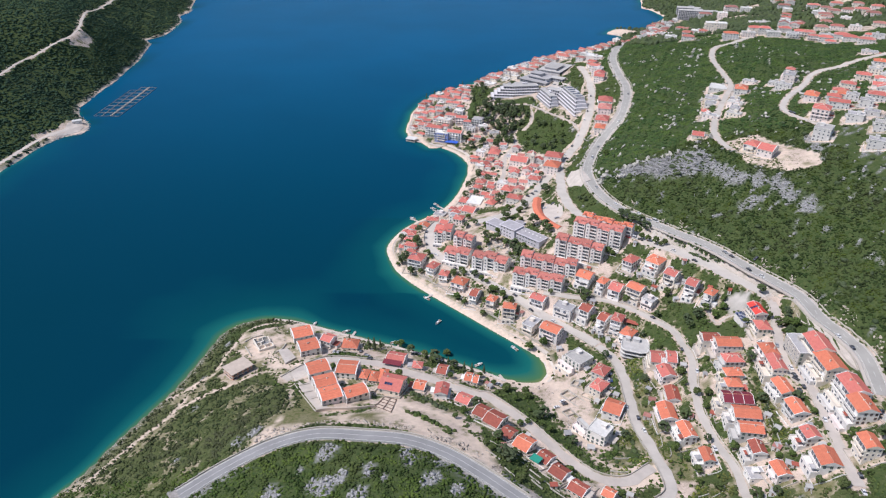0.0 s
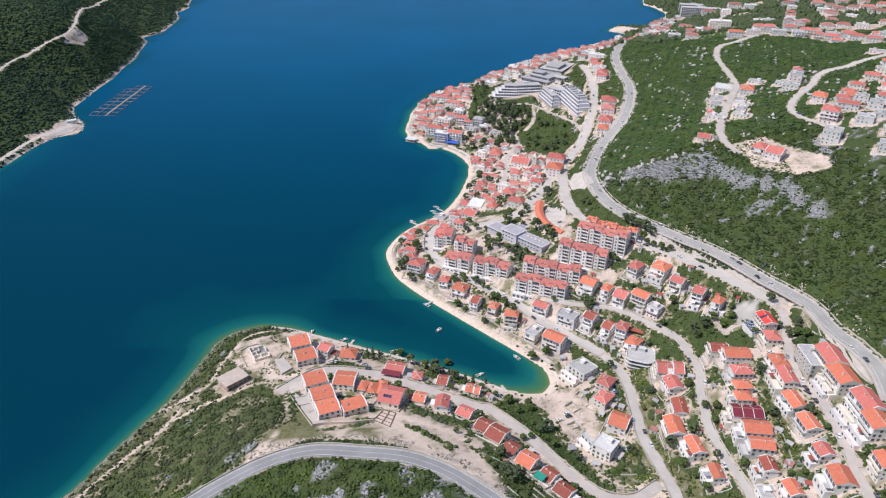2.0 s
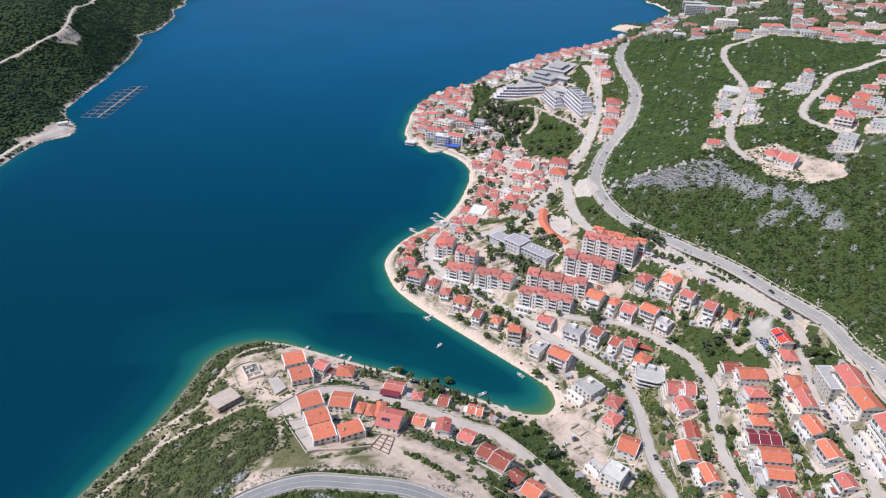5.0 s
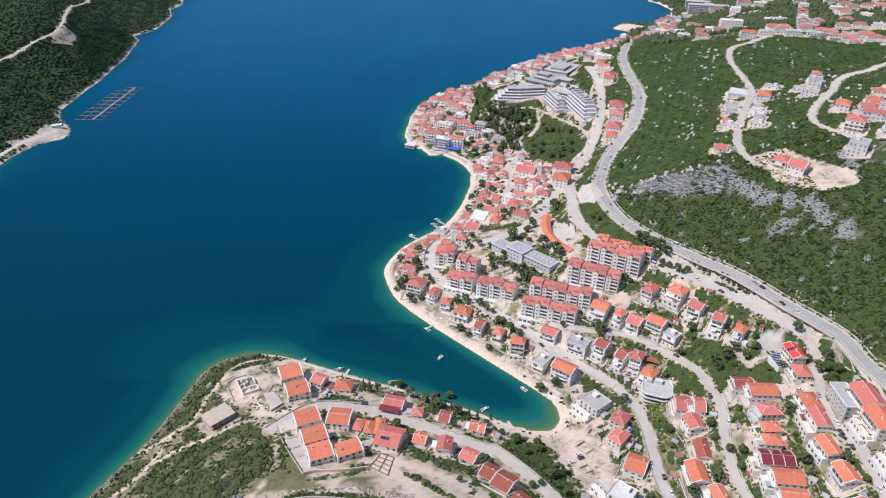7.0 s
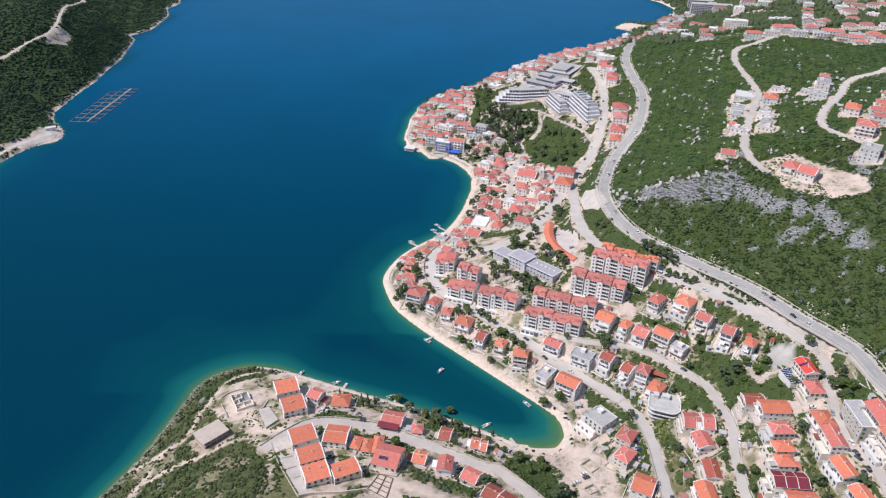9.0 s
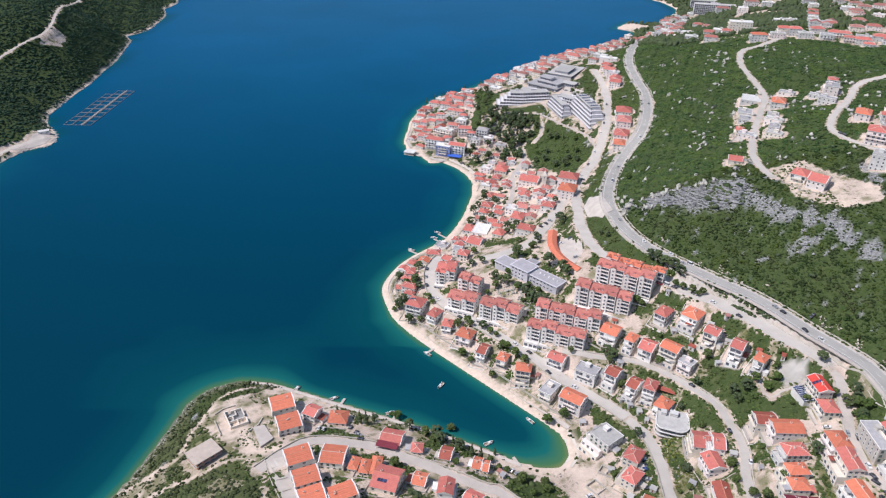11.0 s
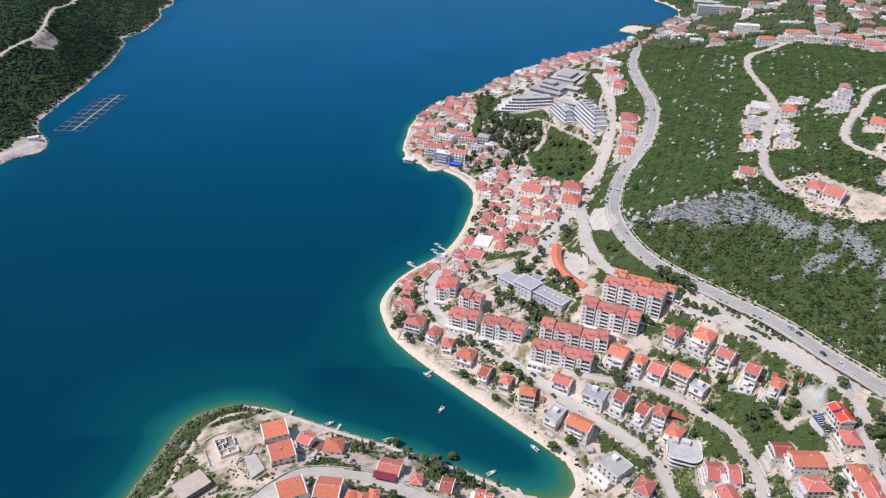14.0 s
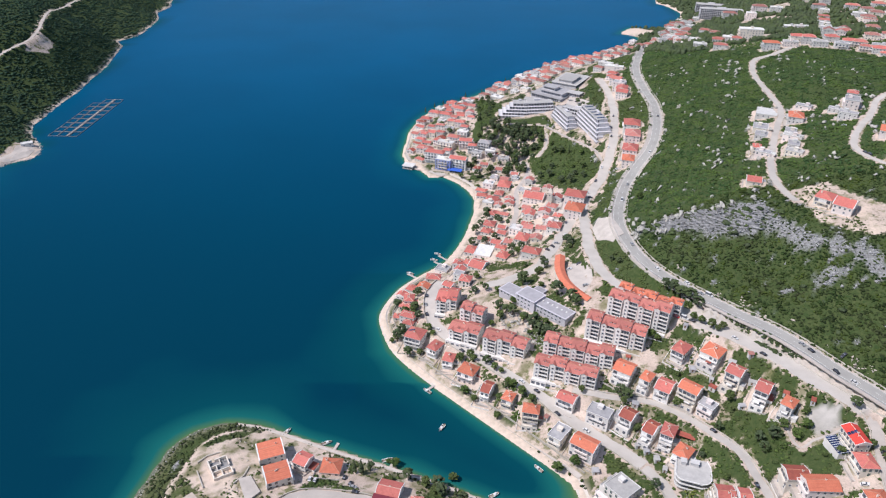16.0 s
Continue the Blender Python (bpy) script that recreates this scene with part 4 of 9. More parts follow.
def balcony_part(parent, length, depth, z, place_turn, offset, rng, material):
    """A slab with a solid or railed parapet along a wall that faces -y, offset metres out."""
    p = Pile()
    p.box(-length / 2, -depth, z - 0.18, length / 2, 0, z, 0)
    if rng.random() < 0.55:
        p.box(-length / 2, -depth, z, length / 2, -depth + 0.12, z + 0.95, 0)
        p.box(-length / 2, -depth + 0.12, z, -length / 2 + 0.12, 0, z + 0.95, 0)
        p.box(length / 2 - 0.12, -depth + 0.12, z, length / 2, 0, z + 0.95, 0)
    else:
        for k in range(int(length / 1.1) + 1):
            u = -length / 2 + 0.05 + k * (length - 0.1) / max(1, int(length / 1.1))
            p.box(u - 0.03, -depth + 0.02, z, u + 0.03, -depth + 0.08, z + 0.95, 1)
        p.box(-length / 2, -depth + 0.01, z + 0.93, length / 2, -depth + 0.09, z + 1.0, 1)
        p.box(-length / 2, -depth + 0.03, z + 0.45, length / 2, -depth + 0.07, z + 0.5, 1)
    ob = p.make("balcony", [material, STEEL], parent)
    x, y = offset
    ob.matrix_local = pose(x, y, 0, 0, 0, place_turn)
    return ob


def wall_strip(name, points, thick, height, deep, material, parent=None, label=""):
    """A wall along a line on the ground, one closed body."""
    q = np.array(points, float)
    d = np.gradient(q[:, :2], axis=0)
    d /= np.linalg.norm(d, axis=1)[:, None] + 1e-9
    side = np.column_stack([d[:, 1], -d[:, 0]]) * thick / 2
    v, f = [], []
    for a, s in zip(q, side):
        v += [(a[0] - s[0], a[1] - s[1], a[2] - deep), (a[0] - s[0], a[1] - s[1], a[2] + height), (a[0] + s[0], a[1] + s[1], a[2] + height), (a[0] + s[0], a[1] + s[1], a[2] - deep)]
    for k in range(len(q) - 1):
        f += [(4 * k + i, 4 * k + i + 1, 4 * k + i + 5, 4 * k + i + 4) for i in range(3)]
    n = 4 * (len(q) - 1)
    f += [(3, 2, 1, 0), (n, n + 1, n + 2, n + 3)]
    return mesh_object(name, v, f, material, parent, label)


def house(x, y, turn, w, d, storeys, roof, colour, extra="", plain=False, pitch=0.40, verge=None):
    rng = random.Random(int(x * 31 + y * 17))
    if y > 560:
        d = min(d * 0.92, 1.3 * w)
    FOOTPRINTS.append((x, y, turn, w + 1.5, d + 1.5))
    w, d = w - 0.8, d - 0.8
    z0 = ground_at(x, y)
    base = min(lowest(x, y, turn, w, d) - z0, 0) - 0.5
    top = storeys * 2.9 + 0.3
    tone = rng.choice((0, 0, 0, 0, 1, 1, 2, 3)) if extra != "bare" else 2
    if y > 1030:
        tone = rng.choice((1, 2, 2, 3))
    elif y > 560 and x > 225:
        tone = rng.choice((2, 2, 1, 3))
        colour = "C" if colour == "W" and d < 20 else colour
    elif y > 620 and x < 260:
        tone = rng.choice((1, 3, 3, 0, 2))
    if colour == "W" and y < 600:
        tone = 0
    wall_m = WALLS[tone] if extra != "bare" else BARE
    ob = new("house")
    ob.matrix_world = pose(x, y, z0, 0, 0, turn)
    tagged(ob, f"{COUNT_WORDS[storeys]} {WALL_WORDS[tone] if extra != 'bare' else 'unfinished concrete'} house, {COLOUR_WORDS[colour]} {SHAPE_WORDS[roof]}", "house", "houses of the town")
    p = Pile()
    p.box(-w / 2, -d / 2, base, w / 2, d / 2, top - 0.12)
    p.box(-w / 2 - 0.06, -d / 2 - 0.06, base, w / 2 + 0.06, d / 2 + 0.06, base + 0.9, 1)
    p.make("wall", [wall_m, STONE], ob)
    if verge is None:
        verge = rng.choice((0.0, 0.28, 0.35)) if y < 900 else 0.0
    p, ridge = roof_mesh(w, d, top, roof, pitch, verge=verge, seams=(-0.33, 0.33) if colour == "M" else ())
    roof_ob = p.make("roof", [ROOF[colour], TRIM, wall_m, RIDGE_PALE if rng.random() < 0.4 else RIDGE], ob)
    if roof != "f":
        for _ in range(rng.choice((1, 1, 2)) if y < 800 else 0):
            cx, cy = rng.uniform(-0.3, 0.3) * w, rng.uniform(-0.2, 0.2) * d
            place("chimney", CHIMNEY, roof_ob, cx, cy, ridge - 0.6)
    elif w > 7 and extra not in ("hall",):
        p = Pile()
        p.box(-1.6, -1.4, top + 0.1, 1.6, 1.4, top + 2.3)
        p.box(-1.8, -1.6, top + 2.3, 1.8, 1.6, top + 2.45)
        hut = p.make("stair_hut", [wall_m], roof_ob)
        hut.location = (rng.uniform(-0.2, 0.2) * w, rng.uniform(0, 0.25) * d, 0)
    if extra == "solar":
        p = Pile()
        for k in range(3):
            p.box(-2.6 + k * 1.8, -0.9, 0, -1.0 + k * 1.8, 0.9, 0.1)
        panel = p.make("solar_panel", [SOLAR], roof_ob)
        if roof == "x":
            panel.matrix_local = pose(-0.1 * w, -d / 4, top + 0.10 * d + 0.32, math.degrees(math.atan(0.40)), 0, 0)
        else:
            panel.matrix_local = pose(-w / 4, 0.05 * d, top + 0.10 * w + 0.3, 0, -math.degrees(math.atan(0.40)), 0)
    # walls that face down the slope carry balconies
    gx_, gy_ = downhill(x, y, turn)
    below = [2.9 * -k for k in range(1, int(-base / 2.9) + 1)]
    levels = [2.9 * k for k in range(storeys)]
    faces = [(w, lambda u, z: (u, -d / 2, z), 0, -gy_ * -1), (d, lambda u, z: (-w / 2, -u, z), -90, gx_ * -1), (d, lambda u, z: (w / 2, u, z), 90, gx_), (w, lambda u, z: (-u, d / 2, z), 180, gy_)]
    score = [gy_ * -1, gx_ * -1, gx_, gy_]
    face_for_balcony = max(range(3), key=lambda k: score[k])
    tiny = Pile() if y > 600 else None
    loggia = random.Random(int(x * 5 + y * 11)).random() < 0.75
    for k, (length, spot, spin, _) in enumerate(faces):
        out_x, out_y = math.sin(radians(turn + spin)), -math.cos(radians(turn + spin))
        if (k == 3 and y > 420) or (y > 420 and out_x * -x + out_y * (60 - y) < 0) or (plain and k != face_for_balcony and k != 0):
            continue
        if k == face_for_balcony and storeys >= 2 and extra not in ("hall", "bare"):
            if y < 600 and loggia:
                bands(ob, length, levels[1:] if y > 485 else levels, spot, spin, rng)
            else:
                facade(ob, length, levels[1:], spot, spin, rng, True, 2.9 if y < 600 else 3.6, None, tiny)
            facade(ob, length, [levels[0]] + below, spot, spin, rng, False, 3.6, None, tiny)
            ox, oy, _ = spot(0, 0)
            span = length * rng.choice((1.0, 1.0, 0.6))
            for z in levels[1:]:
                balcony_part(ob, span, 1.6, z, spin, (ox, oy), rng, wall_m)
        elif extra == "hall":
            facade(ob, length, levels, spot, spin, rng, False, 5.0, 3, tiny)
        else:
            facade(ob, length, levels + (below if score[k] > 0.05 else []), spot, spin, rng, False, 3.6 if y > 600 else 3.3, None, tiny)
    if tiny and tiny.f:
        tagged(tiny.make("glazing", [TRIM, GLASS], ob), kind="stuff")
    # a lower wing on the downhill side with a roof terrace
    dice = random.Random(int(x * 7 + y * 3))
    if y < 485 and x > 40 and storeys >= 2 and not plain and extra in ("", "solar") and dice.random() < 0.7:
        spin, length = faces[face_for_balcony][2], faces[face_for_balcony][0]
        half = d / 2 if spin in (0, 180) else w / 2
        deep, zt = dice.uniform(2.4, 4.2), 2.75 if base > -2.6 else -0.1
        a_ = radians(turn + spin)
        edge = (x + math.sin(a_) * (half + deep), y - math.cos(a_) * (half + deep))
        if road_field(np.array([edge[0]]), np.array([edge[1]]))[0][0] > 0.4:
            p = Pile()
            p.box(-length / 2, -half - deep, base - 2.0, length / 2, -half - 0.03, zt)
            for q in ((-length / 2, -half - deep, length / 2, -half - deep + 0.15), (-length / 2, -half - deep + 0.15, -length / 2 + 0.15, -half - 0.05), (length / 2 - 0.15, -half - deep + 0.15, length / 2, -half - 0.05)):
                p.box(q[0], q[1], zt, q[2], q[3], zt + 0.9)
            lower = p.make("lower_wing", [wall_m, PAVING], ob, "lower wing with a roof terrace")
            lower.matrix_local = pose(0, 0, 0, 0, 0, spin)
            n_ = max(1, int(length / 3.2))
            for k in range(n_):
                for z_ in ([zt - 2.75 + 1.12] + ([zt - 5.6 + 1.12] if base < -4.5 else [])):
                    place("balcony_door", GLASS_DOOR, lower, (k + 0.5) / n_ * length - length / 2, -half - deep, z_)
            if dice.random() < 0.5:
                p = Pile()
                u0 = dice.uniform(-length / 2 + 0.5, length / 2 - 4.0)
                p.box(u0, -half - deep + 0.3, zt + 2.35, u0 + 3.4, -half - 0.05, zt + 2.47)
                for u_ in (u0 + 0.1, u0 + 3.2):
                    p.box(u_, -half - deep + 0.35, zt, u_ + 0.1, -half - deep + 0.45, zt + 2.35, 1)
                p.make("pergola", [dice.choice((ROOF["G"], TRIM, ROOF["D"])), STEEL], lower)
    # a low annexe against one side
    if y < 900 and extra == "" and not plain and rng.random() < 0.6:
        s = -1 if gx_ > 0 else 1
        aw, ad, ah = rng.uniform(2.5, 4.5), rng.uniform(3.5, min(7.0, d)), rng.uniform(2.3, 3.0)
        v0 = rng.uniform(-d / 2, d / 2 - ad)
        x0, x1 = sorted((s * w / 2 + s * 0.02, s * (w / 2 + aw)))
        p = Pile()
        p.box(x0, v0, base, x1, v0 + ad, ah)
        p.box(x0 - 0.1 * (s < 0), v0 - 0.1, ah, x1 + 0.1 * (s > 0), v0 + ad + 0.1, ah + 0.15, 1)
        p.make("annexe", [wall_m, rng.choice((ROOF["G"], ROOF["W"], ROOF["D"], ROOF["R"], PAVING))], ob, "low flat-roofed annexe")
    # a low garden wall round the plot, stepping with the ground
    if y < 600 and not plain and extra in ("", "solar") and rng.random() < 0.75:
        gap_, m = rng.uniform(2.2, 4.0), pose(x, y, 0, 0, 0, turn)
        ring = [(-w / 2 - gap_, d / 2), (-w / 2 - gap_, -d / 2 - gap_ - 1), (w / 2 + gap_ * 0.6, -d / 2 - gap_ - 1), (w / 2 + gap_ * 0.6, d / 2)]
        if rng.random() < 0.5:
            ring = ring[:3]
        run, runs = [], []
        for q in polyline(ring, 2.5):
            spot = m @ Vector((q[0], q[1], 0))
            if road_field(np.array([spot.x]), np.array([spot.y]))[0][0] < 0.6:
                runs, run = runs + [run], []
            else:
                run.append((q[0], q[1], ground_at(spot.x, spot.y) - z0))
        material = rng.choice((STONE, WALLS[0], PAVING))
        for run in runs + [run]:
            if len(run) > 2:
                wall_strip("garden_wall", run, 0.25, 0.9, 1.5, material, ob, "low garden wall round the plot")
    # a paved terrace held by a wall on the low side
    if extra not in ("hall", "flat") and y < 900 and rng.random() < 0.7:
        spin = faces[face_for_balcony][2]
        length = faces[face_for_balcony][0]
        half = d / 2 if spin in (0, 180) else w / 2
        p = Pile()
        deep, zt = rng.uniform(2.0, 3.8), -0.15 + 0.8 * base
        p.box(-length / 2 - 1, -half - deep, zt - 5, length / 2 + 1, -half - 0.02, zt)
        p.box(-length / 2 - 1, -half - deep, zt, length / 2 + 1, -half - deep + 0.2, zt + 0.8)
        p.box(-length / 2 - 1, -half - deep + 0.2, zt, -length / 2 - 0.8, -half, zt + 0.8)
        yard = p.make("terrace", [PAVING], ob)
        yard.matrix_local = pose(0, 0, 0, 0, 0, spin)
    return ob


def villa(x, y, turn, w, d, storeys, roof, colour):
    """A new terraced villa: shallow orange hip with pale verges, white wing walls, garage below."""
    ob = house(x, y, turn, w, d, storeys, "x", colour, "flat", pitch=0.24, verge=0.6)
    tagged(ob, "new two-storey white villa with bright orange gable roof and white verges", "villa", "villas on the cape")
    ob.name = "villa"
    w, d, top = w - 0.8, d - 0.8, storeys * 2.9 + 0.3
    for s in (-1, 1):
        for y0, y1, z_ in ((-d / 2 - 1.2, -d / 2 + 2.2, -3.5), (d / 2 - 2.2, d / 2 + 0.6, -2.5)):
            p = Pile()
            p.box(s * (w / 2 + 0.25) - 0.2, y0, z_, s * (w / 2 + 0.25) + 0.2, y1, top + 0.1)
            p.make("wing_wall", [WALLS[0]], ob, "white projecting party wall")
    p = Pile()
    p.box(-w / 2, -d / 2 - 3.4, -4.0, w / 2, -d / 2 - 0.03, -0.4)
    p.box(-w / 2, -d / 2 - 3.4, -0.4, w / 2, -d / 2 - 3.2, 0.4)
    p.make("terrace", [PAVING], ob)
    return ob


def apartments(x, y, turn, w, d, storeys, roof, colour):
    """A long block in stepped sections: gabled bays, balconies between them, each section with its own roof."""
    rng = random.Random(int(x * 13 + y * 7))
    FOOTPRINTS.append((x, y, turn, w + 2, d + 4))
    w, d = w - 0.8, d * 0.9 - 1.6
    z0 = ground_at(x, y)
    base = min(lowest(x, y, turn, w, d) - z0, 0) - 0.5
    ob = new("apartment_block")
    ob.matrix_world = pose(x, y, z0, 0, 0, turn)
    tagged(ob, f"{COUNT_WORDS[storeys]} white apartment block with balconies, {COLOUR_WORDS[colour]} roofs", "apartment block", "apartment blocks")
    n = max(1, int(round(w / 9.5)))
    pitch = w / n
    floors = [2.9 * k for k in range(-int(-base / 2.9), storeys)]
    for k in range(n):
        u = (k + 0.5) * pitch - w / 2
        top = storeys * 2.9 + 0.3 + (0.9, -0.5, 0.3, -0.9)[(k + storeys) % 4]
        back = (0.0, 0.7, -0.5)[k % 3]
        front = -d / 2 + back
        wall_m = WALLS[(0, 0, 3, 0)[(k + n) % 4]]
        p = Pile()
        p.box(u - pitch / 2 + 0.02, front, base, u + pitch / 2 - 0.02, d / 2, top - 0.12)
        p.make("wall", [wall_m], ob)
        p, ridge = roof_mesh(pitch - 0.6, d + 1.6 - back, top, "x", 0.40, 0.3)
        roof_ob = p.make("roof", [ROOF[colour], TRIM, wall_m, RIDGE], ob)
        roof_ob.location = (u, back / 2, 0)
        # a projecting gabled bay at one end of the section
        v = u - pitch * 0.26
        p = Pile()
        p.box(v - 1.7, front - 1.5, base, v + 1.7, front - 0.01, top + 0.6)
        p.face([(v - 1.7, front - 1.5, top + 0.6), (v + 1.7, front - 1.5, top + 0.6), (v, front - 1.5, top + 1.5)])
        p.make("bay", [WALLS[0]], ob)
        p = Pile()
        for s in (-1, 1):
            q = [(v + s * 2.0, front - 1.8, top + 0.5), (v, front - 1.8, top + 1.65), (v, front + 2.4, top + 1.65), (v + s * 2.0, front + 2.4, top + 0.5)]
            p.face(q if s < 0 else q[::-1])
            p.face([(a_, b_, c_ - 0.15) for a_, b_, c_ in (q[::-1] if s < 0 else q)])
        gable = p.make("dormer", [ROOF[colour]], roof_ob)
        gable.location = (-u, -back / 2, 0)
        place("chimney", CHIMNEY, roof_ob, pitch * 0.3, 0.8, ridge - 0.6)
        for q in (0.12, 0.36):
            p = Pile()
            p.box(pitch * q - 0.7, -d / 2 + 1.6, top + 0.4, pitch * q + 0.7, -d / 2 + 3.6, top + 1.75)
            p.box(pitch * q - 0.9, -d / 2 + 1.4, top + 1.75, pitch * q + 0.9, -d / 2 + 4.2, top + 1.9, 1)
            p.box(pitch * q - 0.4, -d / 2 + 1.57, top + 0.75, pitch * q + 0.4, -d / 2 + 1.6, top + 1.5, 2)
            p.make("dormer", [WALLS[0], ROOF[colour], GLASS], roof_ob)
        p = Pile()
        p.box(u + pitch / 2 - 0.5, front - 1.6, base, u + pitch / 2 - 0.1, front - 0.02, top - 0.3)
        p.make("fin_wall", [WALLS[0]], ob, "white wall between the balconies")
        # shop terrace before the ground floor
        p = Pile()
        x0, x1 = u - pitch / 2 + 0.1, u + pitch / 2 - 0.1
        p.box(x0, front - 5.0, base - 2.5, x1, front - 1.62, base + 2.9)
        p.box(x0, front - 5.0, base + 2.9, x1, front - 4.8, base + 3.7)
        p.box(x0, front - 7.4, base - 3.5, x1, front - 5.02, base - 0.1)
        p.box(x0, front - 7.4, base - 0.1, x1, front - 7.2, base + 0.6)
        shops = p.make("terrace", [WALLS[0]], ob, "white shop terrace in two steps")
        for q in range(3):
            v_ = x0 + (q + 0.5) * (x1 - x0) / 3
            p = Pile()
            p.box(v_ - 1.15, front - 5.06, base + 0.2, v_ + 1.15, front - 5.005, base + 2.4)
            p.make("shop_window", [GLASS], shops)
        for z in floors:
            p = Pile()
            x0, x1 = v + 1.72, u + pitch / 2 - 0.55
            p.box(x0, front - 1.4, z - 0.16, x1, front - 0.02, z)
            p.box(x0, front - 1.4, z, x1, front - 1.28, z + 0.95)
            p.make("balcony", [WALLS[0]], ob)
            place("window", WINDOW[0], ob, v, front - 1.5, z + 1.55)
            # doors widened to a full dark strip that doubles as the balcony recess's shade
            p = Pile()
            p.box(x0 + 0.15, front - 0.06, z + 0.05, x1 - 0.15, front - 0.005, z + 2.35)
            for q in np.linspace(x0 + 0.15, x1 - 0.15, 4):
                p.box(q - 0.06, front - 0.1, z + 0.05, q + 0.06, front - 0.055, z + 2.35, 1)
            p.make("balcony_door", [GLASS, TRIM], ob)
    for s, spin in ((-1, -90), (1, 90)):
        for z in floors:
            for v in (-0.2, 0.25):
                place("window", WINDOW[0], ob, s * (w / 2 - 0.02), v * d, z + 1.55, spin)
    return ob


def terrace_block(name, x, y, turn, w, d, storeys, step, material, label, bays=None, base_z=None, left=0.0, right=0.0, skylights=0):
    """A stepped hotel wing: each storey set back, a row of loggias with fins and parapets."""
    z0 = ground_at(x, y) if base_z is None else base_z
    FOOTPRINTS.append((x, y, turn, w + 3, d + 3))
    ob = new(name)
    ob.matrix_world = pose(x, y, z0, 0, 0, turn)
    tagged(ob, label, "hotel")
    bays = bays or max(3, int(w / 4.0))
    for k in range(-1, storeys):
        z, front = 3.0 * k, -d / 2 + step * max(k, 0)
        x0, x1 = -w / 2 + left * max(k, 0), w / 2 - right * max(k, 0)
        p = Pile()
        p.box(x0, front + 2.2, z, x1, d / 2, z + 3.0)
        p.box(x0, front, z - 0.2, x1, front + 2.22, z, 0)
        p.box(x0, front, z, x1, front + 0.18, z + 0.6, 0)
        p.box(x0, front + 0.15, z + 2.72, x1, front + 2.2, z + 2.97, 0)
        for end in ((x0, x0 + 0.2), (x1 - 0.2, x1)):
            p.box(end[0], front + 1.6, z + 3.0, end[1], d / 2 - 1.0, z + 3.9, 0)
        n_ = max(2, int(round(bays * (x1 - x0) / w)))
        for i in range(n_ + 1):
            u = x0 + i * (x1 - x0) / n_
            p.box(max(x0, u - 0.38), front + 0.05, z + 0.0, min(x1, u + 0.38), front + 1.3, z + 2.72, 0)
        p.face([(x0, front + 2.19, z + 0.1), (x1, front + 2.19, z + 0.1), (x1, front + 2.19, z + 2.7), (x0, front + 2.19, z + 2.7)], 1)
        p.make("storey", [material, GLASS], ob)
    p = Pile()
    f = -d / 2 + step * (storeys - 1)
    x0, x1 = -w / 2 + left * (storeys - 1), w / 2 - right * (storeys - 1)
    p.box(x0 - 0.2, f, 3.0 * storeys - 0.05, x1 + 0.2, d / 2 + 0.2, 3.0 * storeys + 0.25, 1)
    p.box(x0 - 0.2, f, 3.0 * storeys + 0.25, x1 + 0.2, f + 0.25, 3.0 * storeys + 0.75)
    p.box(x0 + 0.4 * (x1 - x0), d / 2 - 4, 3.0 * storeys + 0.25, x0 + 0.62 * (x1 - x0), d / 2 - 1, 3.0 * storeys + 2.0)
    roof_ob = p.make("roof", [material, ROOF["C"]], ob)
    for k in range(skylights):
        u = x0 + (k + 0.6) * (x1 - x0) / (skylights + 0.2)
        p = Pile()
        p.box(u - 1.3, f + 1.5, 3.0 * storeys + 0.25, u + 1.3, d / 2 - 1.0, 3.0 * storeys + 0.9)
        p.box(u - 1.1, f + 1.7, 3.0 * storeys + 0.9, u + 1.1, d / 2 - 1.2, 3.0 * storeys + 1.0, 1)
        p.make("skylight", [STEEL, SOLAR], roof_ob, "dark glazed roof light strip")
    return ob


def overlaps(x, y, turn, w, d):
    """Whether a house there would touch another, a road or the water."""
    a = radians(turn)
    r = 0.5 * math.hypot(w, d)
    for fx, fy, ft, fw, fd in FOOTPRINTS:
        if abs(fx - x) + abs(fy - y) > 60:
            continue
        reach = 0.5 * math.hypot(fw, fd)
        gap = math.hypot(fx - x, fy - y)
        if gap > r + reach:
            continue
        c, s = math.cos(radians(ft)), math.sin(radians(ft))
        u, v = abs(c * (x - fx) + s * (y - fy)), abs(-s * (x - fx) + c * (y - fy))
        if u < fw / 2 + w * 0.46 and v < fd / 2 + d * 0.46:
            return True
    px, py = np.array([float(x)]), np.array([float(y)])
    return road_field(px, py)[0][0] < min(w, d) * 0.5 or not inside(EAST, px, py)[0] or distance(EAST, px, py)[0] < d * 0.5 + 3


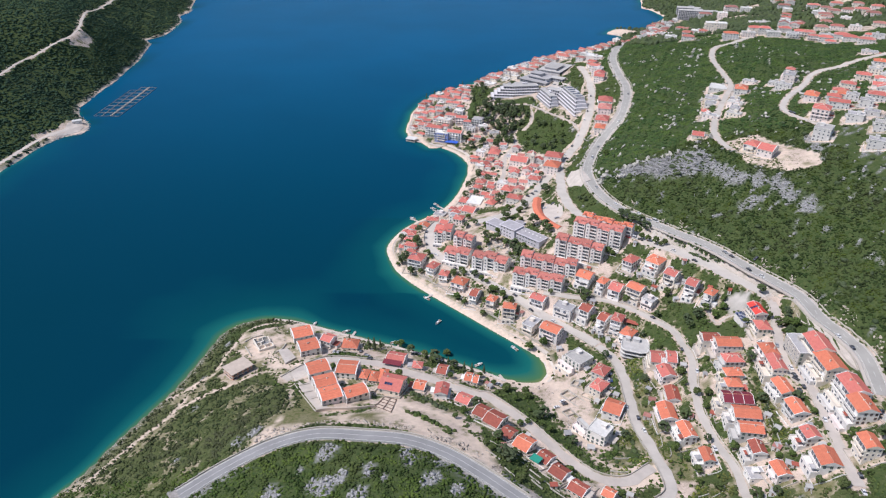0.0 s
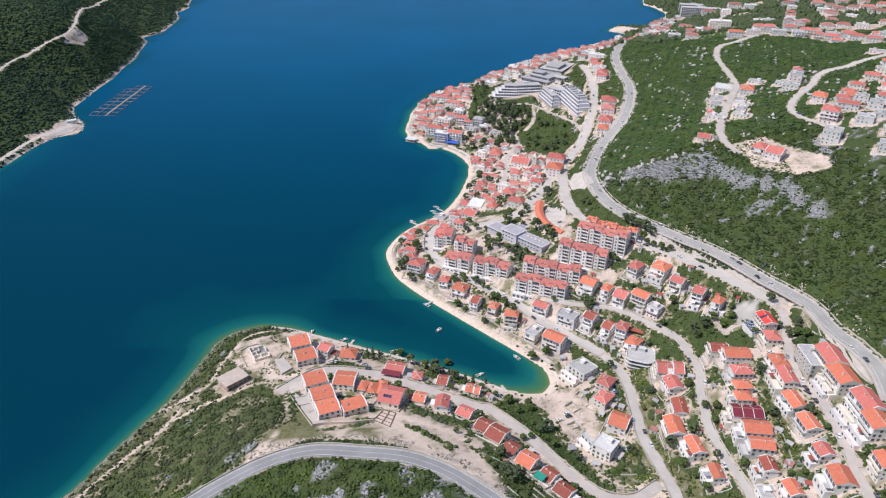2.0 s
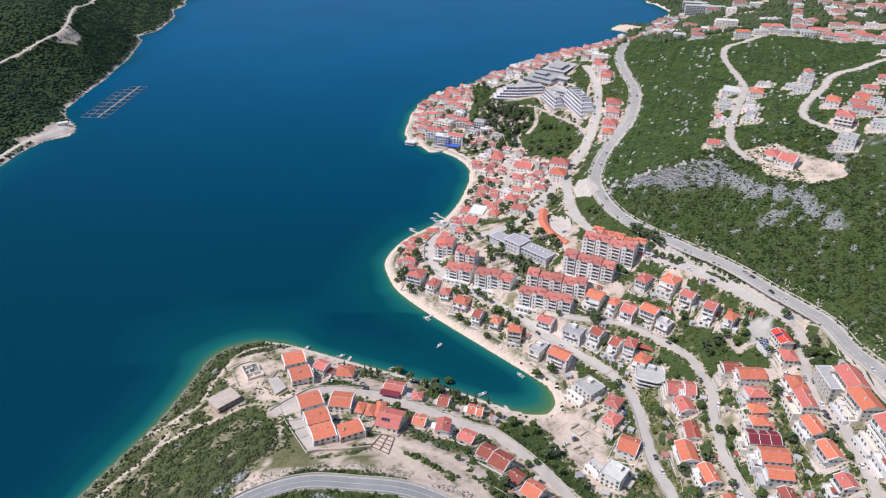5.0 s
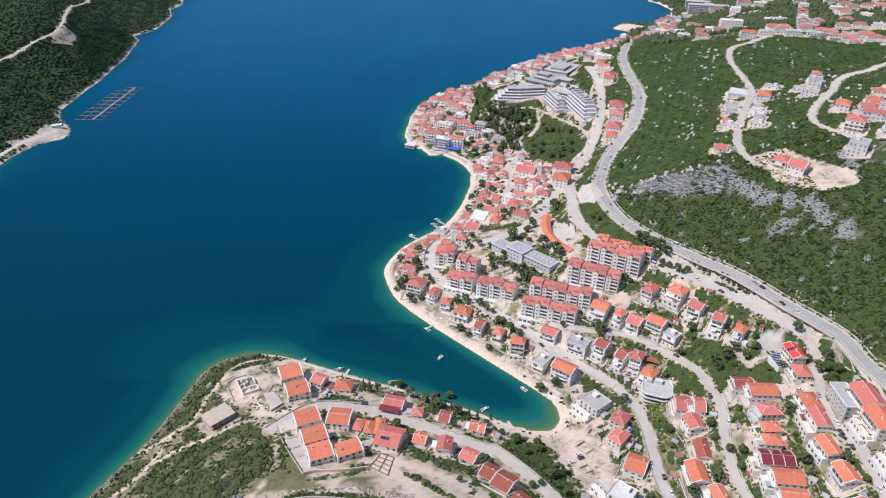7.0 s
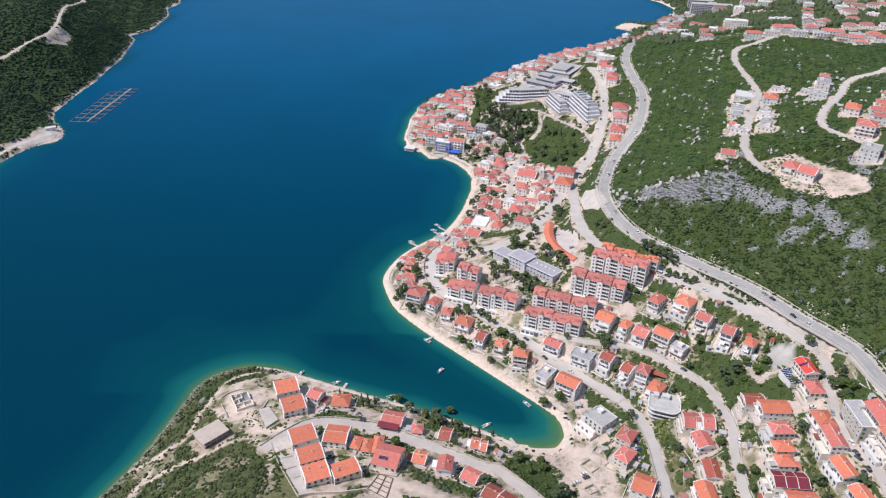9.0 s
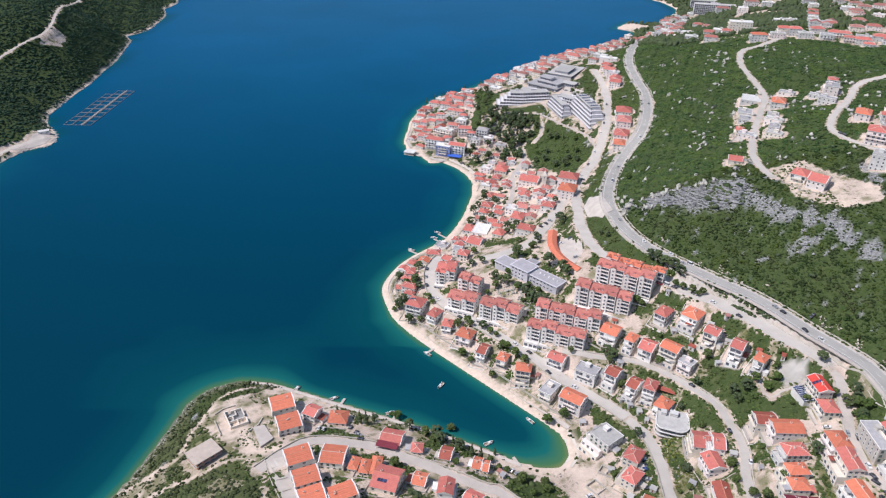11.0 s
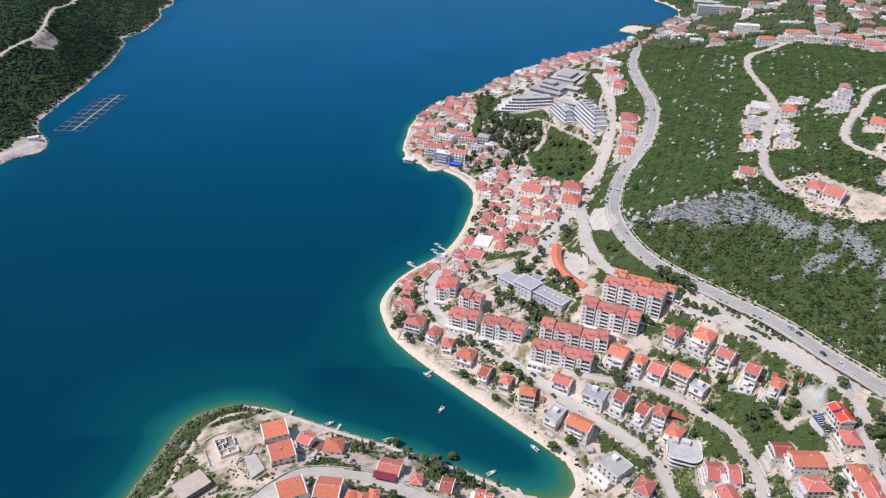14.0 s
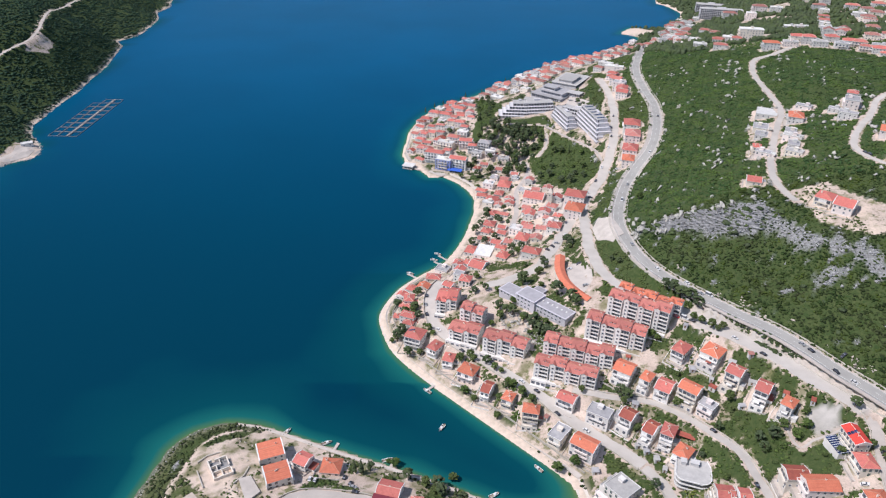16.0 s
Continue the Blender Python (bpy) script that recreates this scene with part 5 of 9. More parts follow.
def quarter(points, turn, w, d, step, seed, colours, storeys=(1, 2, 2), most=40, flat=0.25, join=""):
    """Fills a quarter of the town with close-set houses, row by row."""
    rng = random.Random(seed)
    area = np.array(points, float)
    c, s = math.cos(radians(turn)), math.sin(radians(turn))
    mid = area.mean(0)
    made, built = 0, []
    for i in range(-20, 21):
        for j in range(-20, 21):
            u, v = i * (w + step) + (j % 2) * w * 0.4 + rng.uniform(-1, 1), j * (d + step) + rng.uniform(-1, 1)
            x, y = mid[0] + c * u - s * v, mid[1] + s * u + c * v
            hw, hd, spin = w * rng.uniform(0.8, 1.15), d * rng.uniform(0.8, 1.15), turn + rng.uniform(-9, 9)
            if made >= most or not inside(area, np.array([x]), np.array([y]))[0] or overlaps(x, y, spin, hw, hd):
                continue
            level = rng.random() < flat
            built.append(house(round(x, 1), round(y, 1), round(spin), hw, hd, rng.choice(storeys), "f" if level else rng.choice("hxxy"), rng.choice("WG") if level else rng.choice(colours), "", True))
            made += 1
    if join:
        joined_houses(built)


def joined_houses(built):
    """The houses that are too far off to pick apart, as one mesh."""
    p, mats = Pile(), []
    bpy.context.view_layer.update()
    for ob in built:
        for o in ob.children_recursive:
            if o.type != "MESH":
                continue
            slot = []
            for m in o.data.materials:
                if m not in mats:
                    mats.append(m)
                slot.append(mats.index(m))
            n = len(p.v)
            p.v += [tuple(o.matrix_world @ v.co) for v in o.data.vertices]
            p.f += [tuple(n + i for i in f.vertices) for f in o.data.polygons]
            p.s += [slot[f.material_index] for f in o.data.polygons]
        for o in (*ob.children_recursive, ob):
            bpy.data.objects.remove(o)
    tagged(p.make("houses", mats), "distant white houses with pink tiled roofs", "houses", kind="stuff")

# ---- houses: place, turn, width, depth, storeys, roof, colour ----
# cape villas
villa(-103.1, 427.2, 22, 15.0, 13.7, 2, "h", "O")
villa(-94.6, 406.9, 23, 14.5, 13.7, 2, "h", "O")
villa(-82.3, 374.1, 24, 15.1, 13.1, 2, "h", "O")
villa(-74.5, 355.6, 23, 14.5, 12.1, 2, "h", "O")
villa(-68.4, 339.3, 23, 13.9, 12.6, 2, "h", "O")
villa(-53.6, 343.3, 26, 15.3, 10.7, 2, "h", "O")
villa(-62.7, 375.7, -6, 14.4, 14.1, 2, "h", "O")
house(-82.5, 419.9, -26, 9.3, 10.1, 2, "x", "R")
house(-66.3, 418.4, -4, 12.1, 11.6, 1, "h", "O")
house(-50.8, 371.8, -11, 5.9, 9.8, 1, "h", "O")
house(-44.5, 369.5, -8, 5.8, 10.5, 1, "h", "O")
house(-38.6, 371.0, -6, 6.3, 13.5, 1, "h", "O")
house(-31.0, 356.0, -16, 14.8, 16.5, 2, "x", "R", "solar")
house(-31.7, 399.5, -14, 13.7, 13.7, 1, "x", "R", "hall")
house(-16.3, 390.0, -5, 7.3, 8.1, 1, "h", "R")
house(0.9, 387.9, -14, 7.6, 10.7, 1, "x", "D")
house(-13.5, 360.2, -15, 8.1, 9.8, 1, "x", "O")
house(0.6, 352.0, -8, 8.9, 11.2, 2, "y", "R")
house(18.9, 381.6, -15, 5.8, 9.4, 1, "x", "O")
house(23.8, 379.7, -12, 4.3, 8.9, 1, "x", "O")
house(15.0, 347.6, -30, 10.0, 9.9, 1, "x", "R")
house(25.5, 332.9, -34, 9.0, 11.1, 1, "x", "D")
house(33.1, 325.0, -37, 11.6, 13.2, 1, "x", "D")
house(39.9, 309.8, -39, 8.1, 9.5, 1, "x", "D")
house(48.2, 300.6, -38, 10.5, 12.2, 1, "x", "O")
house(58.8, 289.6, -45, 8.9, 9.7, 1, "x", "D")
house(64.7, 276.6, -44, 10.1, 9.5, 1, "x", "D")
house(72.7, 263.8, -40, 9.9, 9.3, 1, "x", "D")
house(88.9, 263.1, -35, 7.0, 7.5, 1, "x", "O")
# head of the bay
house(110.1, 386.6, -36, 9.9, 12.4, 2, "h", "R")
house(105.8, 371.0, -41, 9.3, 12.4, 2, "h", "R")
house(110.5, 347.1, -28, 12.2, 14.4, 2, "x", "O")
house(98.0, 404.5, -52, 15.0, 15.0, 2, "f", "C")
house(96.5, 321.5, -38, 12.5, 12.5, 3, "f", "W")
# gardens between the two streets
house(147.4, 388.4, -8, 10.3, 13.5, 2, "x", "R")
house(154.5, 382.3, -10, 7.1, 13.1, 2, "x", "R")
house(148.1, 369.8, 7, 10.4, 12.7, 2, "y", "R")
house(146.9, 349.5, -4, 8.8, 13.7, 1, "y", "D")
house(138.6, 332.2, -0, 10.4, 15.9, 2, "y", "O")
house(145.1, 314.3, 7, 8.7, 13.7, 2, "y", "O")
house(150.6, 294.3, 1, 7.0, 10.8, 2, "y", "O")
house(179.9, 387.9, -3, 12.2, 10.3, 2, "x", "D")
house(187.6, 378.5, -1, 16.5, 11.3, 2, "x", "O")
house(185.5, 362.7, 2, 12.9, 9.8, 2, "h", "R")
house(182.0, 350.6, 3, 11.4, 8.5, 2, "h", "O")
house(179.3, 341.5, -1, 10.0, 8.9, 2, "h", "O")
house(177.3, 329.4, -5, 17.9, 11.2, 2, "x", "M")
house(178.7, 317.3, -6, 15.5, 11.3, 2, "x", "O")
house(177.3, 305.7, -7, 13.5, 10.1, 2, "x", "O")
house(175.7, 290.8, -2, 8.4, 11.0, 2, "y", "D")
house(179.3, 271.2, 6, 8.3, 10.8, 2, "y", "O")
house(170.5, 276.8, 2, 9.9, 9.0, 1, "f", "G", "flat")
house(206.5, 362.3, 1, 10.5, 12.9, 2, "h", "O")
house(205.6, 348.0, -2, 9.4, 15.3, 2, "y", "R")
house(204.0, 331.0, 5, 9.6, 14.3, 2, "y", "O")
house(203.3, 311.2, 4, 9.8, 13.5, 2, "y", "O")
house(200.5, 288.6, 4, 9.2, 9.8, 2, "y", "R")
house(199.5, 268.5, -3, 11.5, 12.9, 2, "y", "O")
house(232.3, 354.9, -1, 13.5, 18.3, 3, "y", "R")
house(231.8, 338.3, 2, 13.5, 18.3, 3, "y", "O")
house(231.9, 312.7, 1, 12.8, 17.5, 3, "y", "R")
house(228.3, 296.0, -0, 12.4, 14.3, 3, "y", "O")
house(219.0, 269.6, -2, 9.3, 11.3, 3, "y", "O")
house(213.1, 400.8, 4, 9.1, 14.6, 3, "y", "S", "solar")
house(211.2, 385.6, -1, 9.5, 11.3, 2, "h", "R")
house(223.2, 358.5, -0, 10.2, 21.1, 3, "f", "G", "bare")
# sea front of the bay
house(-22.3, 536.8, -22, 13.2, 13.7, 3, "h", "R", "solar")
house(-8.1, 525.1, -34, 8.5, 11.6, 2, "h", "R")
house(1.6, 512.6, -17, 8.1, 10.0, 2, "h", "R")
house(14.5, 499.3, -28, 12.3, 11.9, 2, "h", "O")
house(26.6, 482.2, -26, 7.1, 12.2, 2, "x", "D")
house(39.6, 472.9, -27, 7.6, 9.7, 2, "h", "O")
house(52.4, 459.8, -12, 10.7, 9.4, 3, "h", "O")
house(68.2, 444.3, -37, 9.6, 14.6, 2, "f", "G", "flat")
house(81.8, 433.5, -36, 15.9, 11.7, 3, "x", "O")
house(-28.7, 562.4, -22, 12.2, 9.1, 2, "h", "R")
house(-28.2, 557.3, -22, 8.8, 8.1, 1, "h", "R")
house(-37.8, 567.9, -5, 5.0, 11.5, 1, "h", "R")
house(-29.1, 585.3, -4, 8.2, 12.9, 2, "h", "R")
house(-31.2, 579.3, -19, 10.3, 8.2, 1, "h", "R")
house(75.4, 466.8, -32, 12.4, 9.8, 2, "x", "R")
house(93.8, 454.5, -32, 14.9, 10.8, 2, "f", "G", "flat")
house(110.2, 450.5, -39, 9.2, 11.2, 2, "x", "D")
house(122.1, 441.5, -40, 7.8, 12.4, 2, "x", "D")
house(130.8, 436.5, -30, 8.4, 11.4, 3, "h", "R")
house(136.2, 423.6, -41, 9.6, 11.9, 2, "h", "O")
house(113.0, 480.8, -34, 12.2, 13.2, 2, "x", "O")
house(125.5, 473.3, -38, 7.2, 10.4, 2, "h", "O")
house(135.2, 466.8, -35, 10.3, 13.7, 2, "x", "R")
house(148.2, 460.1, -41, 13.0, 11.1, 3, "x", "O")
house(156.0, 449.2, -45, 10.1, 8.7, 2, "f", "G", "flat")
house(149.2, 487.9, -43, 9.1, 13.0, 2, "h", "R")
house(166.5, 481.2, -43, 12.3, 14.1, 2, "h", "O")
house(174.2, 462.8, -41, 10.2, 11.3, 3, "x", "R")
house(185.1, 447.3, -37, 8.6, 12.5, 3, "x", "R")
house(193.9, 433.5, -43, 7.3, 10.4, 3, "h", "O")
# apartments
apartments(13.7, 533.8, -25, 23.6, 15.1, 3, "x", "P")
apartments(40.6, 515.9, -26, 31.6, 14.1, 3, "x", "P")
apartments(77.0, 486.1, -23, 41.6, 12.5, 3, "x", "P")
apartments(86.3, 497.9, -20, 46.3, 13.8, 4, "x", "P")
apartments(112.2, 509.3, -26, 40.0, 14.2, 4, "x", "P")
apartments(128.9, 520.7, -31, 42.2, 13.8, 5, "x", "P")
apartments(137.1, 527.1, -32, 43.8, 9.7, 4, "x", "O")
apartments(1.3, 571.1, -14, 16.5, 19.6, 3, "h", "R")
apartments(19.2, 545.8, -26, 18.0, 12.7, 4, "x", "P")
# village by the church
house(86.0, 757.5, -19, 20.1, 19.4, 2, "x", "R")
house(118.6, 720.2, -19, 18.9, 18.0, 3, "h", "R")
house(112.7, 689.1, -22, 16.2, 19.5, 3, "h", "O")
house(77.4, 716.3, -16, 9.2, 22.3, 2, "y", "R")
house(72.0, 698.1, -19, 8.9, 10.3, 1, "h", "R")
house(92.4, 667.5, -18, 12.3, 13.2, 2, "h", "R")
house(65.4, 664.5, -23, 11.5, 15.9, 2, "h", "R")
house(69.3, 630.4, -22, 14.8, 12.6, 2, "h", "R")
house(47.7, 642.3, -29, 9.8, 13.9, 1, "h", "R")
house(32.5, 660.3, -17, 15.0, 25.0, 1, "f", "W", "hall")
house(22.8, 667.6, -19, 12.4, 14.6, 1, "h", "R")
house(26.4, 633.1, -28, 13.6, 16.2, 1, "x", "R")
house(-3.2, 638.0, -25, 11.7, 11.4, 1, "f", "G", "flat")
house(-10.7, 619.5, -5, 12.1, 10.0, 1, "h", "R")
house(45.6, 773.4, -22, 12.1, 17.6, 1, "h", "R")
house(45.0, 740.7, -24, 8.9, 18.1, 1, "h", "R")
house(40.5, 717.6, -17, 11.0, 13.0, 1, "h", "R")
house(54.0, 786.1, -19, 9.1, 14.9, 1, "h", "R")
house(60.1, 800.2, -15, 13.4, 18.2, 2, "h", "R")
house(36.5, 703.2, -23, 9.0, 10.6, 1, "h", "R")
house(14.6, 598.6, -18, 9.7, 11.4, 2, "h", "R")
# houses by the highway
house(195.5, 846.0, -13, 17.4, 20.8, 2, "h", "R")
house(187.0, 807.0, -14, 15.5, 21.2, 3, "h", "B")
house(180.5, 785.0, -18, 15.0, 24.3, 2, "h", "R")
house(175.0, 767.0, -16, 11.9, 17.4, 2, "h", "O")
house(210.5, 965.9, -19, 13.9, 54.5, 2, "y", "R")
house(211.8, 1024.1, -30, 13.6, 23.9, 1, "h", "R")
# upper streets
house(305.5, 783.7, -25, 19.3, 22.8, 1, "f", "W", "hall")
house(317.9, 751.8, -23, 13.5, 25.6, 2, "h", "O")
house(261.9, 693.9, -20, 7.4, 20.8, 2, "h", "R")
house(235.4, 629.1, -20, 11.3, 13.4, 1, "x", "R")
house(299.9, 719.1, -28, 10.1, 15.3, 1, "f", "G", "flat")
house(287.0, 683.8, -27, 9.6, 17.4, 1, "f", "G", "flat")
house(287.5, 750.6, -23, 13.6, 17.7, 1, "f", "G", "flat")
house(279.7, 729.0, -25, 11.4, 15.2, 1, "f", "G", "flat")
house(267.7, 584.1, -41, 12.1, 15.9, 2, "h", "R")
house(275.7, 571.8, -40, 13.5, 18.4, 2, "x", "R")
house(369.1, 759.1, -27, 13.0, 40.7, 3, "f", "G")
house(376.5, 774.5, -30, 9.9, 11.0, 3, "h", "R")
house(349.4, 664.5, -32, 12.5, 21.8, 2, "h", "O")
house(339.6, 622.1, -33, 15.2, 17.4, 3, "h", "R")
house(326.4, 585.9, -36, 14.5, 17.2, 3, "f", "W")
house(373.8, 654.6, -33, 10.9, 18.7, 2, "h", "O")

# ---- houses further along the shore and up the hill ----
# cape village
house(-15, 1015, -25, 15, 12, 2, "h", "R")
house(-1, 992, -20, 15, 12, 2, "h", "R")
house(17, 1003, -25, 14, 11, 2, "h", "R")
house(-26, 994, -20, 14, 11, 2, "h", "R")
house(-34, 999, -30, 9, 8, 1, "h", "R")
house(16, 945, -15, 12, 11, 2, "h", "R")
house(6, 957, -15, 10, 10, 2, "h", "R")
house(21, 928, -15, 10, 9, 2, "h", "R")
house(8, 905, -20, 14, 11, 3, "h", "P")
house(22, 893, -10, 16, 11, 3, "x", "R")
house(29, 882, -10, 10, 9, 3, "h", "R")
house(43, 885, -20, 14, 12, 3, "h", "G")
house(19, 917, -20, 13, 10, 2, "f", "W")
house(-31, 930, -30, 12, 9, 1, "h", "R")
house(-28, 906, -35, 11, 9, 1, "h", "R")
house(-13, 872, -18, 22, 12, 4, "h", "R")
BLUE_RENDER = surface("blue render", (0.30, 0.37, 0.70), (0.24, 0.30, 0.58), 0.4)
blue_house = house(-3, 855, -18, 18, 11, 4, "f", "W")
for ch in blue_house.children:
    if ch.name.startswith("wall"):
        ch.data.materials[0] = BLUE_RENDER
tagged(blue_house, "four-storey pale blue rendered house on the sea front, flat roof", "house", "houses of the town")
house(13, 855, -18, 20, 12, 4, "x", "R")
house(-1, 896, -25, 20, 9, 3, "f", "W")
house(-30, 875, -40, 12, 8, 1, "h", "R")
house(49, 874, -10, 12, 10, 2, "f", "W")
house(63, 864, -5, 13, 9, 1, "f", "G")
house(3, 935, -20, 12, 9, 2, "f", "G")
house(-7, 930, -25, 10, 8, 2, "h", "R")
house(-18, 964, -25, 10, 9, 1, "h", "R")
house(34, 873, -12, 12, 9, 2, "f", "G")
house(-6, 976, -25, 10, 9, 1, "f", "W")
house(-10, 910, -25, 10, 9, 2, "h", "R")
# shore strip below the hotel
house(63, 1105, -40, 15, 12, 2, "h", "F")
house(79, 1153, -40, 15, 12, 2, "h", "P")
house(84, 1108, -40, 12, 9, 1, "f", "W")
house(52, 1071, -40, 14, 11, 2, "h", "F")
house(67, 1042, -30, 16, 12, 1, "f", "W")
house(97, 1090, -40, 13, 10, 2, "f", "G")
house(111, 1110, -40, 15, 12, 2, "h", "F")
house(123, 1118, -40, 13, 12, 2, "h", "P")
house(128, 1078, -40, 14, 11, 2, "h", "F")
house(138, 1097, -40, 13, 11, 2, "h", "P")
house(150, 1128, -40, 14, 11, 2, "h", "F")
house(163, 1150, -40, 13, 11, 2, "h", "P")
house(177, 1161, -40, 14, 12, 2, "h", "F")
house(197, 1185, -40, 20, 15, 2, "h", "P")
house(211, 1182, -40, 14, 12, 2, "h", "F")
house(228, 1202, -40, 14, 12, 2, "h", "P")
house(216, 1091, -40, 20, 10, 2, "f", "W")
house(239, 1179, -40, 14, 12, 2, "h", "P")
house(255, 1196, -40, 15, 12, 2, "h", "P")
house(273, 1224, -40, 14, 12, 2, "h", "F")
house(307, 1311, -40, 15, 12, 2, "h", "F")
house(324, 1330, -40, 14, 12, 2, "h", "F")
house(342, 1346, -40, 15, 12, 2, "h", "P")
house(203, 1072, -40, 13, 10, 2, "h", "F")
house(219, 1054, -20, 24, 10, 2, "f", "W")
house(104, 1046, -40, 12, 10, 2, "f", "W")
house(92, 1059, -40, 12, 9, 1, "f", "W")
# row above the hotel street
house(211, 1025, -30, 13, 11, 2, "h", "R")
house(211, 1001, -30, 15, 13, 2, "x", "P")
house(210, 978, -28, 15, 12, 3, "f", "G")
house(209, 955, -25, 14, 14, 2, "x", "R")
# far town
house(393, 1424, -30, 16, 13, 2, "h", "P")
house(364, 1284, -30, 18, 13, 2, "h", "F")
house(338, 1168, -20, 18, 12, 1, "f", "W")
house(366, 1373, -30, 16, 13, 2, "h", "P")
house(404, 1346, -30, 16, 13, 2, "h", "F")
house(358, 1169, -30, 18, 13, 2, "f", "W")
house(431, 1338, -30, 18, 13, 2, "h", "P")
house(418, 1257, -30, 16, 13, 2, "h", "F")
house(364, 1096, -20, 16, 13, 2, "h", "P")
house(349, 1045, -20, 18, 12, 2, "h", "P")
house(335, 1080, -20, 18, 12, 2, "f", "W")
house(509, 1447, -10, 24, 15, 3, "h", "F")
house(380, 1104, -20, 16, 12, 2, "f", "W")
house(381, 1076, -20, 14, 12, 2, "h", "P")
house(392, 999, -10, 20, 12, 3, "h", "O")
house(431, 1018, -15, 17, 13, 3, "h", "R")
house(441, 1010, -15, 16, 13, 3, "h", "R")
house(472, 1016, -15, 17, 13, 2, "h", "R")
house(448, 995, -10, 18, 12, 2, "f", "W")
house(418, 1005, -10, 18, 12, 2, "f", "W")
house(486, 998, -20, 17, 13, 2, "h", "R")
house(495, 994, -20, 18, 13, 2, "h", "P")
house(530, 1031, -20, 18, 14, 2, "h", "F")
house(582, 1123, -20, 18, 14, 2, "h", "F")
house(632, 1221, -20, 20, 14, 2, "h", "P")
house(660, 1257, -20, 20, 14, 2, "h", "F")
house(658, 1281, -20, 20, 14, 2, "h", "F")
house(638, 1264, -20, 20, 13, 2, "f", "W")
house(681, 1295, -20, 20, 14, 2, "h", "P")
house(650, 1311, -20, 22, 13, 2, "h", "P")
house(504, 963, -20, 18, 13, 2, "h", "R")
house(470, 986, -20, 16, 12, 2, "f", "G")
house(507, 1350, -10, 16, 14, 4, "f", "W")
house(535, 1389, -10, 24, 16, 5, "h", "F")
house(499, 1185, -10, 18, 12, 2, "f", "W")
house(509, 1173, -10, 20, 10, 2, "f", "W")
house(556, 1371, -15, 20, 12, 3, "f", "W")
house(607, 1332, -15, 20, 12, 3, "h", "F")
house(472, 1596, -30, 18, 12, 1, "f", "W")
house(423, 1485, -30, 18, 12, 2, "f", "W")
# right edge, seen from the start
house(630, 1224, -25, 22, 15, 3, "h", "F")
house(660, 1254, -25, 20, 14, 2, "h", "F")
house(679, 1245, -25, 22, 15, 2, "h", "F")
house(687, 1220, -25, 24, 15, 3, "h", "P")
house(675, 1165, -25, 22, 15, 3, "h", "F")
house(712, 1222, -25, 20, 14, 2, "h", "P")
house(643, 1180, -25, 18, 13, 2, "f", "W")
house(554, 1035, -25, 18, 13, 2, "h", "P")
house(511, 977, -25, 18, 12, 2, "f", "G")
house(529, 970, -25, 20, 14, 2, "h", "R")
house(530, 951, -25, 18, 13, 2, "h", "R")
house(535, 921, -25, 20, 13, 2, "h", "P")
house(561, 943, -25, 16, 12, 2, "f", "G")
house(575, 1026, -25, 16, 12, 2, "f", "W")
house(492, 834, -25, 18, 12, 1, "f", "G")
house(469, 768, -25, 16, 13, 2, "h", "O")
house(504, 948, -25, 14, 10, 1, "h", "R")
house(493, 974, -25, 14, 11, 2, "h", "P")
house(397, 692, -30, 14, 11, 2, "h", "R")
house(376, 666, -30, 14, 12, 2, "h", "R")
house(363, 650, -30, 13, 11, 2, "h", "R")
house(360, 634, -25, 18, 11, 2, "x", "R")
house(430, 727, -30, 15, 12, 2, "h", "R")
house(395, 636, -30, 18, 13, 2, "h", "R")
house(359, 601, -30, 14, 12, 2, "f", "G")
house(375, 605, -30, 13, 11, 1, "f", "G")
house(368, 573, -30, 14, 12, 2, "f", "W")
house(351, 547, -30, 14, 11, 2, "f", "G")
house(378, 647, -30, 12, 10, 2, "f", "G")
house(380, 626, -30, 12, 10, 2, "f", "G")
house(450, 743, -30, 14, 11, 2, "f", "W")
house(554, 951, -30, 12, 10, 2, "h", "R")
house(613, 1035, -25, 18, 13, 2, "h", "F")
house(703, 1266, -25, 18, 13, 2, "h", "F")

# ---- the hotel on the point ----
HOTEL_WHITE = surface("white hotel concrete", (0.66, 0.645, 0.665), (0.52, 0.505, 0.53), 0.3)
terrace_block("hotel_wing", 78.5, 946, -2, 33, 24, 5, 2.4, HOTEL_WHITE, "stepped white hotel wing with rows of loggias", 9, 33, left=4.2)
terrace_block("hotel_wing", 109.5, 948, 10, 34, 23.6, 5, 2.4, HOTEL_WHITE, "stepped white hotel wing with rows of loggias", 10, 33.12)
terrace_block("hotel_wing", 134.0, 906, -77, 50, 14, 4, 1.7, HOTEL_WHITE, "stepped white hotel wing running down to the lawn", 15, 38.5, right=4.0)
terrace_block("hotel_wing", 149, 917, -38, 34, 14, 4, 0.9, HOTEL_WHITE, "white hotel link wing with rows of loggias", 10, 40)
terrace_block("hotel_wing", 161, 872, -79, 72, 22, 6, 1.9, HOTEL_WHITE, "long stepped white hotel wing with glazed roof strips", 18, 41, right=5.0, skylights=5)
